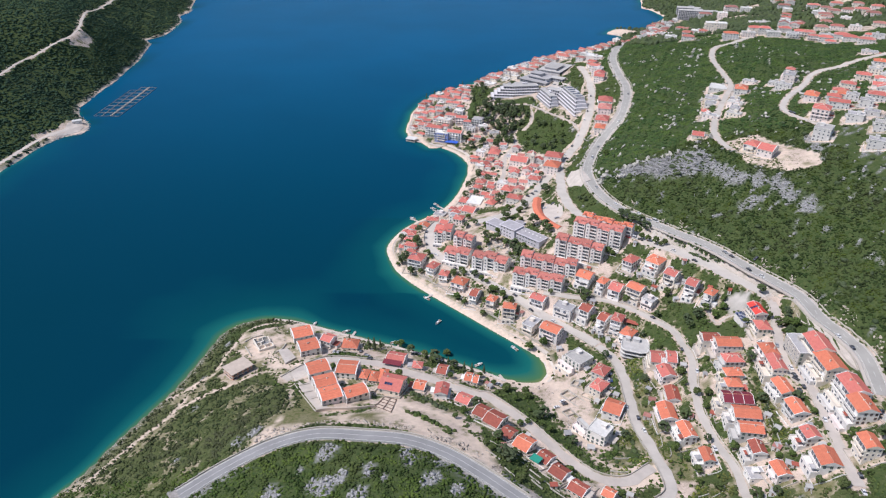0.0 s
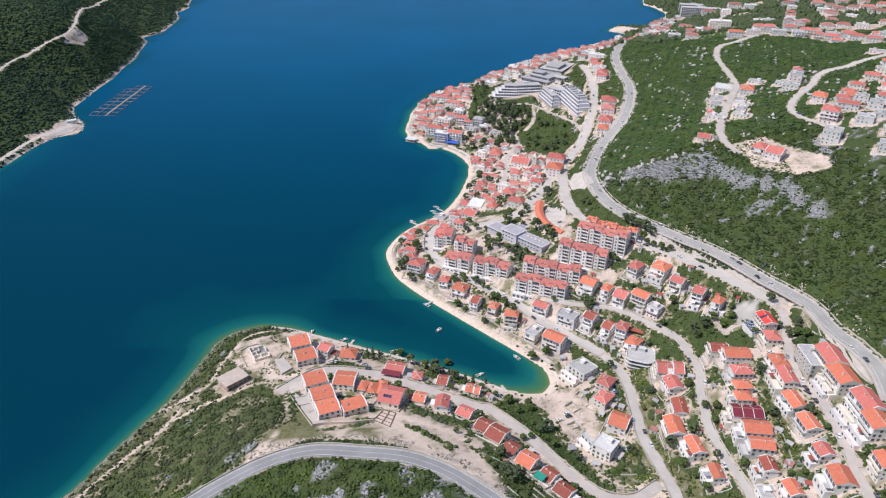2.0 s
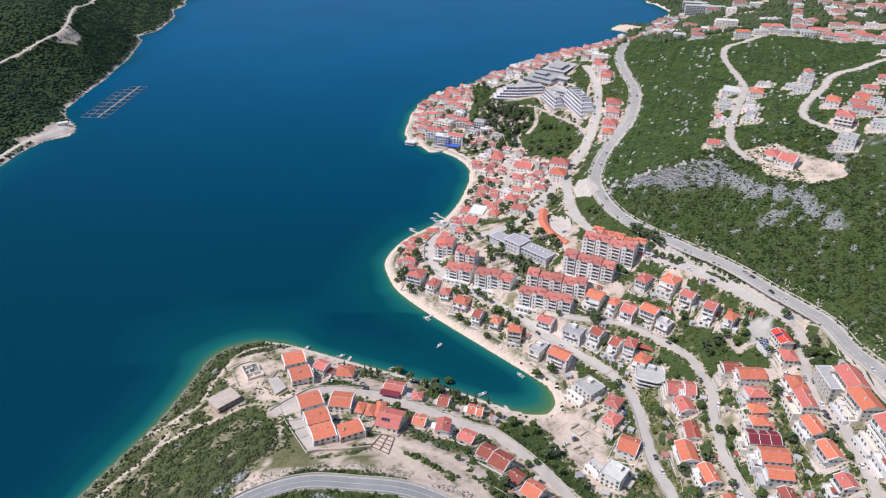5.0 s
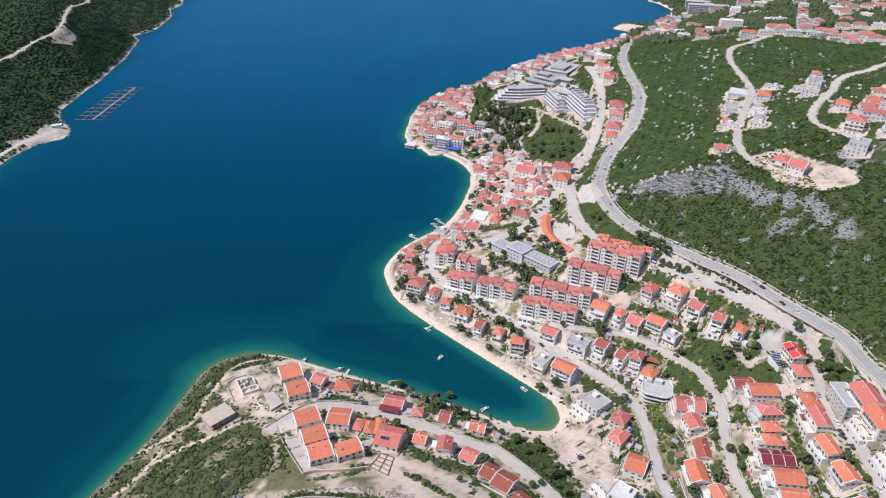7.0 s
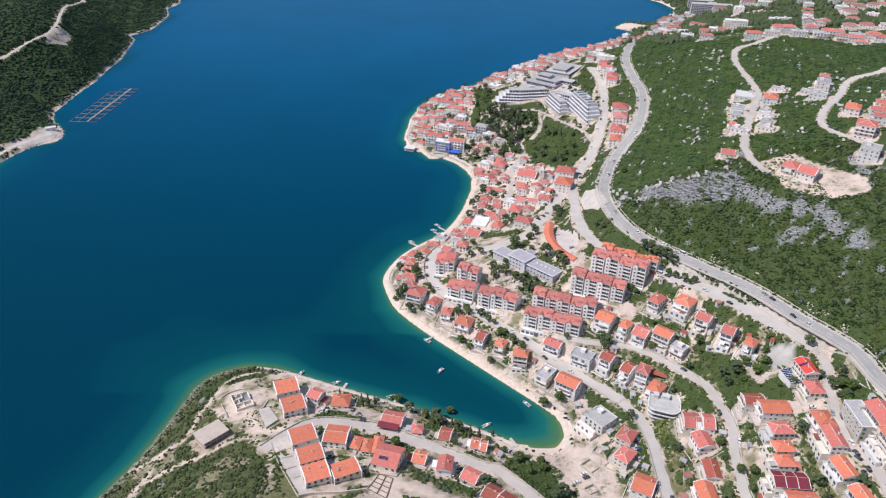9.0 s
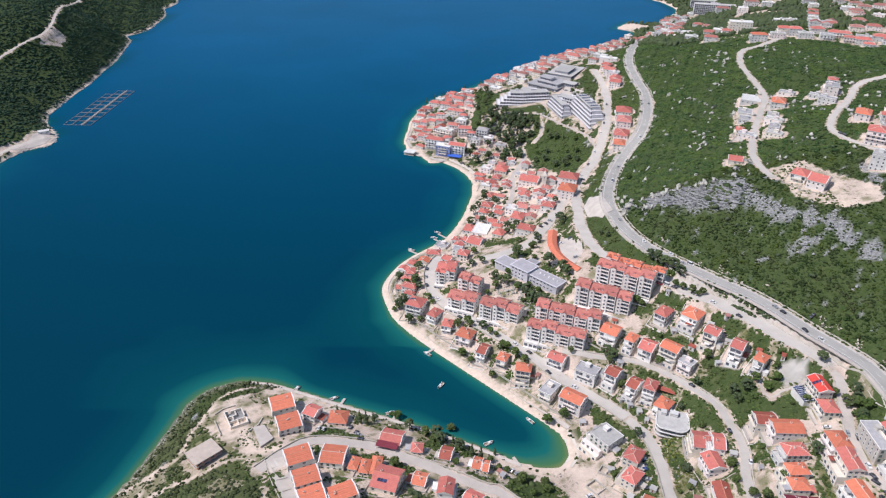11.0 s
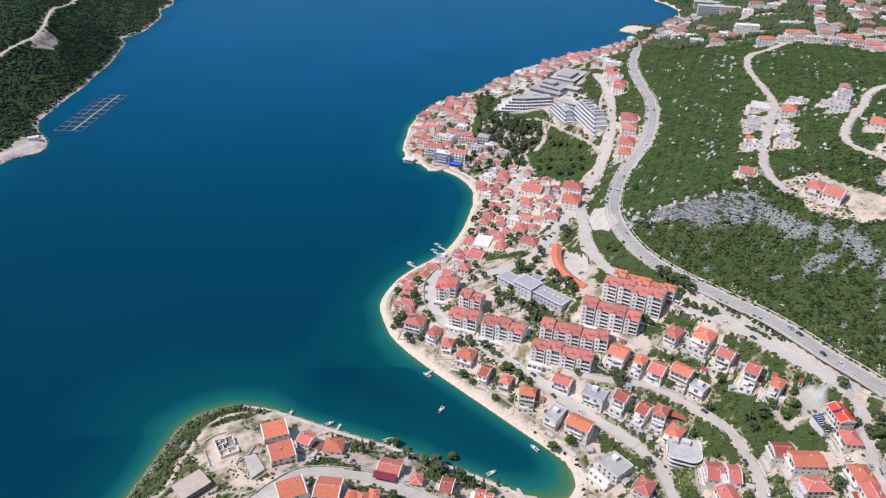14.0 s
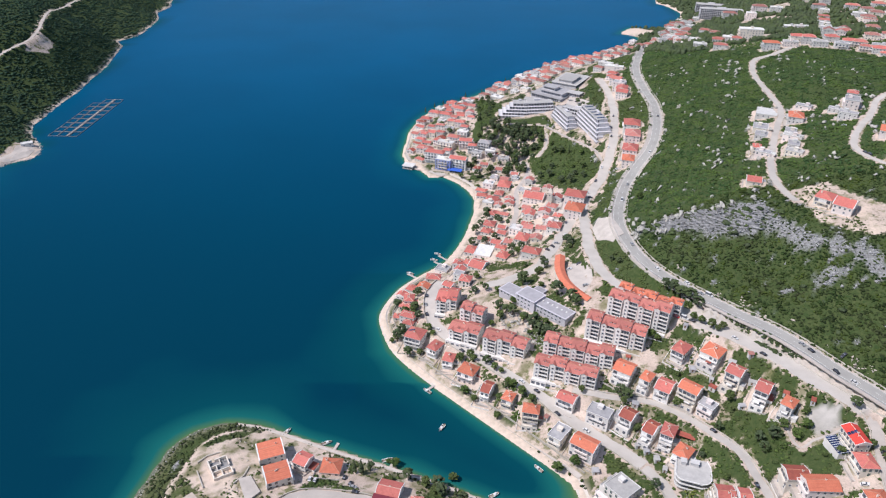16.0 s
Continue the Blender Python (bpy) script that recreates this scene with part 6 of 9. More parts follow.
# the hotel's halls: flat tiers over dark window bands
for hx, hy, ht, tiers in ((133, 996, -39, ((42, 36, 4.5), (30, 22, 3.6), (16, 12, 3.2))), (161, 1038, 60, ((48, 32, 6.5), (28, 18, 3.0))), (158, 985, -35, ((16, 10, 4.0),)), (104, 985, -20, ((14, 9, 3.5),))):
    hall = new("hotel_hall")
    hall.matrix_world = pose(hx, hy, ground_at(hx, hy), 0, 0, ht)
    tagged(hall, "white flat-roofed hotel hall in stacked tiers", "hotel")
    FOOTPRINTS.append((hx, hy, ht, tiers[0][0] + 3, tiers[0][1] + 3))
    z_ = 0.0
    for tw, td, th in tiers:
        ox_ = 0.12 * tw * (z_ > 0) * (1 if z_ < 6 else -1.6)
        p = Pile()
        p.box(ox_ - tw / 2, -td / 2, z_ - (5 if z_ == 0 else 0), ox_ + tw / 2, td / 2, z_ + th)
        p.make("wall", [HOTEL_WHITE], hall)
        for u0 in np.arange(-tw / 2 + 1.0, tw / 2 - 2.6, 3.0):
            p = Pile()
            p.box(ox_ + u0, -td / 2 - 0.06, z_ + 0.7, ox_ + u0 + 2.6, -td / 2 - 0.005, z_ + th - 0.6)
            p.make("window", [GLASS], hall)
        p = Pile()
        p.box(ox_ - tw / 2 - 1.2, -td / 2 - 1.2, z_ + th, ox_ + tw / 2 + 1.2, td / 2 + 1.2, z_ + th + 0.5)
        p.make("roof", [ROOF["C"] if hx != 133 else ROOF["G"]], hall)
        z_ += th + 0.5
house(398, 1078, -10, 30, 14, 5, "f", "W")
terrace_block("hotel_block", 505, 1480, -12, 74, 18, 5, 0.0, HOTEL_WHITE, "long white hotel slab above the far beach", 22)
terrace_block("hotel_block", 543, 1640, -15, 60, 22, 4, 0.0, HOTEL_WHITE, "white hotel slab beside the far beach", 16)

# ---- the curved row with an orange roof ----
curve = curve_through([(88, 604), (85, 586), (86, 570), (92, 555), (101, 544)], 3.0)
zs = surface_height(curve[:, 0], curve[:, 1])
arc = np.column_stack([curve, np.full(len(curve), np.median(zs))])
row = new("shop_row")
row.location = (0, 0, 0)
tagged(row, "long curved single-storey row with orange tiled roof", "building")
p = Pile()
kerbed(p, arc, -3.3, 3.3, 3.4, 7.0)
p.make("wall", [WALLS[1]], row)
p = Pile()
d_ = np.gradient(arc[:, :2], axis=0)
d_ /= np.linalg.norm(d_, axis=1)[:, None]
side_ = np.column_stack([d_[:, 1], -d_[:, 0]])
n0 = []
for off, lift in ((-3.9, 3.4), (0.0, 4.9), (3.9, 3.4)):
    n0.append(len(p.v))
    p.v += [(q[0] + s[0] * off, q[1] + s[1] * off, q[2] + lift) for q, s in zip(arc, side_)]
for a, b in ((n0[0], n0[1]), (n0[1], n0[2])):
    for k in range(len(arc) - 1):
        p.f.append((a + k, b + k, b + k + 1, a + k + 1))
        p.s.append(0)
p.make("roof", [ROOF["O"]], row)
FOOTPRINTS += [(q[0], q[1], 0, 11, 11) for q in arc[::2]]

# ---- the long school building, stepping down the slope ----
school = new("school_building")
z_school = ground_at(61, 553)
school.matrix_world = pose(61, 553, z_school, 0, 0, -44)
tagged(school, "long lilac-grey flat-roofed school building in stepped blocks", "school")
LILAC = surface("pale lilac render", (0.60, 0.58, 0.62), (0.48, 0.46, 0.50), 0.35)
MAUVE_ROOF = surface("mauve-grey felt roof", (0.40, 0.385, 0.41), (0.30, 0.29, 0.31), 0.3, 0.9)
for u0, u1, v0, v1, low_, top_ in ((-26, -9.5, -5.5, 6.0, -5, 3.6), (-9.4, 7.0, -6.5, 6.5, -5, 7.6), (-6.0, 2.0, 6.52, 15.0, -5, 5.6), (7.1, 33.0, -5.0, 6.5, -6, 5.8)):
    p = Pile()
    p.box(u0, v0, low_, u1, v1, top_)
    p.make("wall", [LILAC], school)
    p = Pile()
    p.box(u0 - 0.5, v0 - 0.9, top_, u1 + 0.5, v1 + 0.5, top_ + 0.35)
    p.box(u0 + 0.4, v0 + 0.2, top_ + 0.35, u1 - 0.4, v1 - 0.4, top_ + 0.40, 1)
    p.make("roof", [LILAC, MAUVE_ROOF], school)
    FOOTPRINTS.append((61 + math.cos(radians(-44)) * (u0 + u1) / 2 - math.sin(radians(-44)) * (v0 + v1) / 2, 553 + math.sin(radians(-44)) * (u0 + u1) / 2 + math.cos(radians(-44)) * (v0 + v1) / 2, -44, u1 - u0 + 1, v1 - v0 + 1))
    for zz in np.arange(top_ - 2.6, -2.0, -3.2):
        for u in np.arange(u0 + 2.2, u1 - 1.5, 3.2):
            place("window", WINDOW[3], school, u, v0, zz + 1.2)
for k in range(6):
    p = Pile()
    p.box(9.0 + 4 * k - 0.5, 1.0, 6.15, 9.0 + 4 * k + 0.5, 2.2, 6.6)
    p.make("roof_vent", [TRIM], school)

# ---- church tower ----
church = new("church_tower")
church.matrix_world = pose(98, 737, ground_at(98, 737), 0, 0, -18)
tagged(church, "white stone church tower with pyramid cap", "church tower")
p = Pile()
p.box(-2.2, -2.2, -1, 2.2, 2.2, 13)
p.box(-2.5, -2.5, 9.2, 2.5, 2.5, 9.5)
p.box(-2.5, -2.5, 13, 2.5, 2.5, 13.4)
p.make("wall", [WALLS[1]], church)
p = Pile()
cap = (0, 0, 18.5)
for q, s in (((-2.5, -2.5), (2.5, -2.5)), ((2.5, -2.5), (2.5, 2.5)), ((2.5, 2.5), (-2.5, 2.5)), ((-2.5, 2.5), (-2.5, -2.5))):
    p.face([(*q, 13.4), (*s, 13.4), cap])
p.make("roof", [WALLS[1]], church)
for spin, x_, y_ in ((0, 0, -2.2), (-90, -2.2, 0), (90, 2.2, 0)):
    place("window", WINDOW[0], church, x_, y_, 11.2, spin)

# ---- unfinished buildings on the cape ----
PINK_SLAB = surface("dusty pinkish concrete", (0.60, 0.51, 0.44), (0.46, 0.385, 0.33), 0.3, 0.9)
shell = new("unfinished_building")
shell.matrix_world = pose(-138, 380.5, ground_at(-138, 380.5), 0, 0, 46)
tagged(shell, "unfinished flat-roofed building of red hollow brick", "building site")
FOOTPRINTS.append((-138, 380.5, 46, 18, 14))
p = Pile()
p.box(-7.5, -5.5, -4, 7.5, 5.5, 5.2)
p.make("wall", [BLOCKWORK], shell)
p = Pile()
p.box(-8.5, -6.5, 5.2, 8.5, 6.3, 5.6)
p.make("roof", [PINK_SLAB], shell, "bare dusty concrete roof slab")
for z_ in (-0.4, 2.3):
    p = Pile()
    p.box(-8.0, -6.0, z_, 8.0, 5.8, z_ + 0.3)
    p.make("slab", [BARE], shell)
    for u, w_ in ((-5.4, 2.2), (-1.6, 2.6), (2.2, 2.2), (5.6, 1.8)):
        p = Pile()
        p.box(u - w_ / 2, -5.56, z_ + 0.9, u + w_ / 2, -5.505, z_ + 2.3)
        p.make("opening", [GLASS], shell)
    for v in (-2.8, 2.4):
        p = Pile()
        p.box(-7.56, v - 1.1, z_ + 0.9, -7.505, v + 1.1, z_ + 2.3)
        p.make("opening", [GLASS], shell)
frame_ob = new("concrete_frame")
frame_ob.matrix_world = pose(-128.5, 413.5, ground_at(-128.5, 413.5), 0, 0, 31 + 90)
tagged(frame_ob, "roofless concrete shell of an unfinished house", "building site")
FOOTPRINTS.append((-128.5, 413.5, 121, 15, 12))
p = Pile()
p.box(-7.5, -5.5, -3.0, 7.5, 5.5, 0.1)
p.make("slab", [ASPHALT], frame_ob, "dark bare floor slab")
for q in ((-7.5, 5.0, 7.5, 5.5, 2.9), (-7.5, -5.5, -2.5, -5.0, 2.3), (0.5, -5.5, 7.5, -5.0, 1.6), (-7.5, -5.0, -7.0, 5.0, 2.6), (7.0, -5.0, 7.5, 1.5, 2.0), (7.0, 3.0, 7.5, 5.0, 2.8),
          (-2.2, -5.0, -1.8, 5.0, 2.2), (2.6, -1.0, 3.0, 5.0, 1.8), (-7.0, -0.2, -2.2, 0.2, 1.9), (-1.8, 1.6, 2.6, 2.0, 2.4), (3.0, -1.2, 7.0, -0.8, 1.5)):
    p = Pile()
    p.box(q[0], q[1], 0.1, q[2], q[3], q[4])
    p.box(q[0] - 0.05, q[1] - 0.05, q[4], q[2] + 0.05, q[3] + 0.05, q[4] + 0.2)
    p.make("wall", [WALLS[1]], frame_ob, "pale unfinished blockwork wall")
for u in (-4.5, 5.0):
    p = Pile()
    p.box(u - 0.2, -3.2, 0.1, u + 0.2, -2.8, 3.3)
    p.make("column", [BARE], frame_ob)
for pts in ([(-142, 413), (-138, 406), (-134, 399)], [(-144, 420), (-140, 425), (-133, 428)], [(-118, 402), (-114, 408), (-113, 416)]):
    line = polyline(pts, 2.0)
    tagged(wall_strip("field_wall", np.column_stack([line, surface_height(line[:, 0], line[:, 1])]), 0.6, 1.0, 1.0, STONE), "broken pale stone wall on the headland", "wall", kind="structure")


# ---- a white house whose balconies sweep round the corner ----
def prism(pile, ring, low, high, slot=0):
    """A solid on a ring of corners."""
    n, m = len(pile.v), len(ring)
    pile.v += [(x, y, low) for x, y in ring] + [(x, y, high) for x, y in ring]
    for k in range(m):
        j = (k + 1) % m
        pile.f.append((n + k, n + j, n + m + j, n + m + k))
        pile.s.append(slot)
    pile.f.append(tuple(n + m + k for k in range(m)))
    pile.s.append(slot)


curved = new("house")
curved.matrix_world = pose(137.5, 411.5, ground_at(137.5, 411.5), 0, 0, -17)
tagged(curved, "white two-storey house with balconies curving round its corner", "house", "houses of the town")
FOOTPRINTS.append((137.5, 411.5, -17, 18, 16))
outline = [(-8.5, 8.5), (-8.5, -6)] + [(-4.5 + 4 * math.cos(a), -6 + 4 * math.sin(a)) for a in (3.5, 3.9, 4.3, 4.7)] + [(5 + 6 * math.cos(a), -4.5 + 6 * math.sin(a)) for a in (-1.4, -1.0, -0.6, -0.2, 0.2)] + [(10.5, 3.5), (8.5, 8.5)]
inset = [(0.6 + 0.80 * (x_ - 0.6), 0.6 + 0.80 * (y_ - 0.6)) for x_, y_ in outline]
p = Pile()
prism(p, inset, -5.0, 4.6)
p.make("wall", [WALLS[0]], curved)
for low_, high_ in ((-3.2, -1.45), (-0.9, 1.6), (2.1, 4.55)):
    p = Pile()
    prism(p, [(0.6 + 0.81 * (x_ - 0.6), 0.6 + 0.81 * (y_ - 0.6)) for x_, y_ in outline], low_, high_)
    p.make("glazing", [GLASS], curved, "dark glazing behind the balconies")
for z_ in (-1.0, 2.0, 5.0):
    p = Pile()
    prism(p, outline, z_ - 0.35, z_ - 0.1)
    p.make("slab", [ROOF["C"]], curved, "curved white balcony slab")
    p = Pile()
    for (ax, ay), (bx, by) in zip(outline[:-1], outline[1:]):
        ix, iy, jx, jy = 0.6 + 0.97 * (ax - 0.6), 0.6 + 0.97 * (ay - 0.6), 0.6 + 0.97 * (bx - 0.6), 0.6 + 0.97 * (by - 0.6)
        prism(p, [(ax, ay), (bx, by), (jx, jy), (ix, iy)], z_ - 0.35, z_ + 0.7)
    p.make("parapet", [TRIM], curved, "white curved balcony parapet")
for u, v, w_ in ((-4.5, 3.5, 3.0), (1.5, 4.0, 4.5)):
    p = Pile()
    p.box(u - w_ / 2, v - 1.6, 4.9, u + w_ / 2, v + 1.6, 7.2)
    p.box(u - w_ / 2 - 0.25, v - 1.85, 7.2, u + w_ / 2 + 0.25, v + 1.85, 7.4)
    p.make("roof_room", [WALLS[2]], curved, "white room on the roof terrace")


# ---- stepped terraces before the taller houses ----
def stepped_terraces(x, y, turn, width, top, steps, run, label):
    """Flat-roofed white storeys that step down from a house, each with a parapet and dark openings; the front faces -y."""
    ob = new("terraced_wing")
    ob.matrix_world = pose(x, y, ground_at(x, y), 0, 0, turn)
    tagged(ob, label, "house wing")
    FOOTPRINTS.append((x, y, turn, width + 1, steps * run + 1))
    half = steps * run / 2
    for k in range(steps):
        back, front, z = half - k * run, half - (k + 1) * run, top - 2.9 * k
        p = Pile()
        p.box(-width / 2, front, -6.0, width / 2, back - 0.02, z)
        for q in ((-width / 2, front, width / 2, front + 0.15), (-width / 2, front + 0.15, -width / 2 + 0.15, back - 0.05), (width / 2 - 0.15, front + 0.15, width / 2, back - 0.05)):
            p.box(q[0], q[1], z, q[2], q[3], z + 0.85)
        step = p.make("storey", [WALLS[(1, 2, 3)[(k + int(width)) % 3]]], ob)
        n = max(2, int(width / 3.0))
        for i in range(n):
            if (i + k) % 4 != 3:
                place("balcony_door", GLASS_DOOR, step, (i + 0.5) / n * width - width / 2, front, z - 2.9 + 1.15)
    return ob


stepped_terraces(86.5, 327.5, -60, 13, 5.8, 3, 3.2, "white terraced storeys stepping down beside an unfinished block")
stepped_terraces(86.8, 396.5, -52, 14, 5.6, 2, 2.6, "white terraced storeys before a flat-roofed block")
for x_, y_, t_, w_, top_, words in ((221.5, 338.5, -88, 15, 5.2, "white terraced storeys below an orange-roofed house"), (221.2, 312.5, -89, 15, 5.4, "cream terraced storeys with stairs below a red-roofed house"), (219.0, 296.0, -90, 13, 4.8, "white terraced storeys below a corner house")):
    stepped_terraces(x_, y_, t_, w_, top_, 2, 3.0, words)


# ---- walls, promenade, yards ----
def stone_wall(points, height, thick=0.35, name="retaining_wall", material=None, label="pale stone retaining wall along the slope"):
    line = curve_through(points, 2.5)
    z = surface_height(line[:, 0], line[:, 1])
    p = Pile()
    kerbed(p, np.column_stack([line, z]), -thick / 2, thick / 2, height, height + 1.5)
    return tagged(p.make(name, [material or STONE]), label, "wall", kind="structure")


def offset_line(points, off, step=4.0):
    line = curve_through(points, step)
    d = np.gradient(line, axis=0)
    d /= np.linalg.norm(d, axis=1)[:, None]
    return line + np.column_stack([d[:, 1], -d[:, 0]]) * off


def promenade(points, inner, outer, z, label):
    """A paved walk beside the water with a low sea wall; the shore line runs with the land on its right or left by the sign."""
    line = offset_line(points, (inner + outer) / 2)
    p = Pile()
    half = abs(outer - inner) / 2
    kerbed(p, np.column_stack([line, np.full(len(line), z)]), -half, half, 0.0, 2.2)
    for s in (-half, half):
        kerbed(p, np.column_stack([line, np.full(len(line), z)]), s - 0.15, s + 0.15, 0.35, 0.8)
    return tagged(p.make("pavement", [PAVING]), label, "promenade", kind="structure")


bay_side = SHORE_BAY[2:17]
promenade(bay_side, -7.5, -4.2, 1.75, "pale paved promenade along the pebble beach")
promenade(SHORE_BAY[22:31], -3.6, -1.4, 1.2, "narrow concrete quay along the cape")
promenade([(29, 783), (28, 755), (18, 707), (8, 677)], -13, -9, 1.9, "paved walk behind the village beach")
promenade([(-37, 1011), (-46, 974), (-49, 933), (-51, 897), (-46, 876)], -6, -3, 1.6, "paved walk round the point")
stone_wall([(p_[0] * 1.0 + 0.0, p_[1]) for p_ in offset_line(bay_side, -9.5, 12)], 1.4)
for name, off in (("highway", 7.7), ("highway", -6.9), ("ridge_road", -4.8), ("bay_street", 4.9), ("bay_lane", 3.9), ("cape_street", -3.8), ("terrace_street", 3.4), ("middle_street", -3.2)):
    line = ROADS[name][1]
    pts = offset_line(line[:, :2], off, 6.0)[::2]
    if name == "highway":
        pts = pts[(pts[:, 1] > 330) & (pts[:, 1] < 1050)]
    stone_wall([tuple(q) for q in pts], 0.9 if name not in ("bay_street", "bay_lane") else 1.3, 0.4)


stone_wall([(-102.3, 376), (-95, 359), (-87.5, 345), (-80.3, 332.5), (-74.5, 322.5)], 0.6, 0.4, material=STONE, label="pale rendered wall round the villas' yard")
stone_wall([(-74.5, 322.5), (-67, 325.5), (-52, 326), (-40, 328.5)], 2.0, 0.5, material=PINK_SLAB, label="pale retaining wall below the villas")


def guard_rail(line, off):
    """Steel guard rail on posts beside a road."""
    pts = offset_line(line[:, :2], off, 4.0)
    z = np.interp(np.arange(len(pts)), np.linspace(0, len(pts) - 1, len(line)), line[:, 2]) + 0.2
    rail = new("guard_rail")
    tagged(rail, "galvanised steel guard rail along the road", "guard rail", kind="structure")
    p = Pile()
    kerbed(p, np.column_stack([pts, z]), -0.06, 0.06, 0.8, 0.32)
    p.make("beam", [STEEL], rail)
    p = Pile()
    for q, h in zip(pts, z):
        p.box(q[0] - 0.06, q[1] - 0.06, h - 0.3, q[0] + 0.06, q[1] + 0.06, h + 0.7)
    p.make("posts", [STEEL], rail)


guard_rail(ROADS["ridge_road"][1], 4.7)
guard_rail(ROADS["highway"][1][60:], 5.4)


def yard(points, name, material, label, lift=0.12, thick=1.0):
    """A levelled paved yard with a kerb."""
    pts = np.array(points, float)
    c = pts.mean(0)
    ring = polyline(np.vstack([pts, pts[:1]]), 4.0)[:-1]
    z = surface_height(ring[:, 0], ring[:, 1])
    p = Pile()
    rings = []
    for f in (0.0, 0.35, 0.7, 1.0):
        q = c + (ring - c) * f
        h = surface_height(q[:, 0], q[:, 1]) + lift
        rings.append(len(p.v))
        p.v += [(a[0], a[1], b) for a, b in zip(q, h)]
    n = len(ring)
    for a, b in zip(rings[:-1], rings[1:]):
        for k in range(n):
            p.f.append((a + k, b + k, b + (k + 1) % n, a + (k + 1) % n))
            p.s.append(0)
    e = len(p.v)
    p.v += [(q[0], q[1], h - thick) for q, h in zip(ring, z)]
    for k in range(n):
        p.f.append((rings[-1] + k, e + k, e + (k + 1) % n, rings[-1] + (k + 1) % n))
        p.s.append(0)
    return tagged(p.make(name, [material]), label, "yard", kind="structure")


yard([(96, 598), (108, 588), (106, 565), (98, 552), (91, 565), (90, 585)], "parking_yard", PAVING, "pale gravel car park inside the curved row")
yard([(152, 985), (172, 960), (160, 935), (142, 955)], "parking_yard", PAVING, "paved hotel forecourt with parked cars")
yard([(-101, 376.5), (-93.8, 359.5), (-86.3, 345.5), (-79, 333), (-73.5, 324), (-66.5, 326.5), (-71, 334), (-77.5, 349.5), (-84.5, 366), (-92, 380.5)], "parking_yard", PAVING, "pale concrete yard beside the villas")
for a_, b_ in (((-96.5, 369.5), (-91.5, 372)), ((-91, 357), (-85.5, 359.5)), ((-85.5, 347.5), (-81.5, 350)), ((-80.5, 339), (-76.5, 342))):
    line = polyline([a_, b_], 1.5)
    tagged(wall_strip("yard_step", np.column_stack([line, surface_height(line[:, 0], line[:, 1])]), 0.4, 0.6, 1.0, BARE), "low concrete step between the levels of a yard", "step", kind="structure")
yard([(-116, 405), (-110, 408), (-101.5, 395), (-107, 386.5)], "slab_terrace", PAVING, "pale concrete slab terrace beside the villas", 1.3, 3.0)
yard([(128, 664), (136, 640), (138, 615), (128, 606), (120, 625), (121, 650)], "parking_yard", PAVING, "bright gravel lay-by below the highway", 0.6)


# ---- water front ----
def pier(points, width, z, name, label, category="pier"):
    line = polyline(points, 3.0)
    ob = new(name)
    tagged(ob, label, category)
    p = Pile()
    kerbed(p, np.column_stack([line, np.full(len(line), z)]), -width / 2, width / 2, 0, 0.35)
    p.make("deck", [PAVING], ob)
    for q in line[:: max(1, len(line) // 4)]:
        p = Pile()
        p.tube([(q[0], q[1], -4), (q[0], q[1], z - 0.3)], [0.25, 0.25], 8)
        p.make("pile", [BARE], ob)
    return ob


pier([(-17, 852), (-3, 838)], 9, 1.3, "pier", "broad pale concrete bathing pier")
raft = new("bathing_pavilion")
raft.matrix_world = pose(-42, 860, 0, 0, 0, -20)
tagged(raft, "white flat-roofed bathing pavilion standing in the water", "pavilion")
p = Pile()
p.box(-6, -5, 0.4, 6, 5, 0.9)
p.make("deck", [BARE], raft)
p = Pile()
p.box(-6.5, -5.5, 3.6, 6.5, 5.5, 4.1)
p.make("roof", [ROOF["W"]], raft)
for u in (-5.5, 0, 5.5):
    for v in (-4.5, 4.5):
        p = Pile()
        p.box(u - 0.15, v - 0.15, -3, u + 0.15, v + 0.15, 3.6)
        p.make("post", [TRIM], raft)
pier([(-30, 852), (-36, 857)], 3, 1.2, "jetty", "short concrete footbridge to the pavilion")
for a, b in (((1, 660), (-7, 668)), ((-4, 652), (-11, 658)), ((-24, 630), (-33, 637)), ((44, 388), (41, 394)), ((-68, 437), (-66, 443)), ((-33, 424), (-31, 430)), ((-8, 497), (-13, 492))):
    pier([a, b], 1.8, 0.7, "jetty", "small concrete boat jetty")

# blue awnings before the sea-front restaurants
for x_, y_, w_, turn_ in ((-3, 858, 12, -18), (9, 846, 16, -18)):
    ob = new("awning")
    z_ = ground_at(x_, y_)
    ob.matrix_world = pose(x_, y_, z_, 0, 0, turn_)
    tagged(ob, "bright blue cloth awning on steel posts", "awning")
    p = Pile()
    p.face([(-w_ / 2, -3, 2.7), (w_ / 2, -3, 2.7), (w_ / 2, 3, 3.5), (-w_ / 2, 3, 3.5)])
    p.box(-w_ / 2, -3.05, 2.3, w_ / 2, -2.99, 2.7)
    p.make("canopy", [BLUE_CLOTH], ob)
    for u in (-w_ / 2 + 0.2, 0, w_ / 2 - 0.2):
        p = Pile()
        p.box(u - 0.05, -2.95, -0.5, u + 0.05, -2.85, 2.65)
        p.make("post", [STEEL], ob)

# fish farm: two rows of square net cages with a central walkway
farm = new("fish_farm")
farm.matrix_world = pose(-459, 1008, 0.1, 0, 0, -1)
tagged(farm, "floating fish farm of square net cages", "fish farm")
FLOAT = surface("weathered float timber", (0.33, 0.31, 0.31), (0.20, 0.19, 0.19), 0.6)
p = Pile()
p.box(-0.55, -70, 0, 0.55, 70, 0.7)
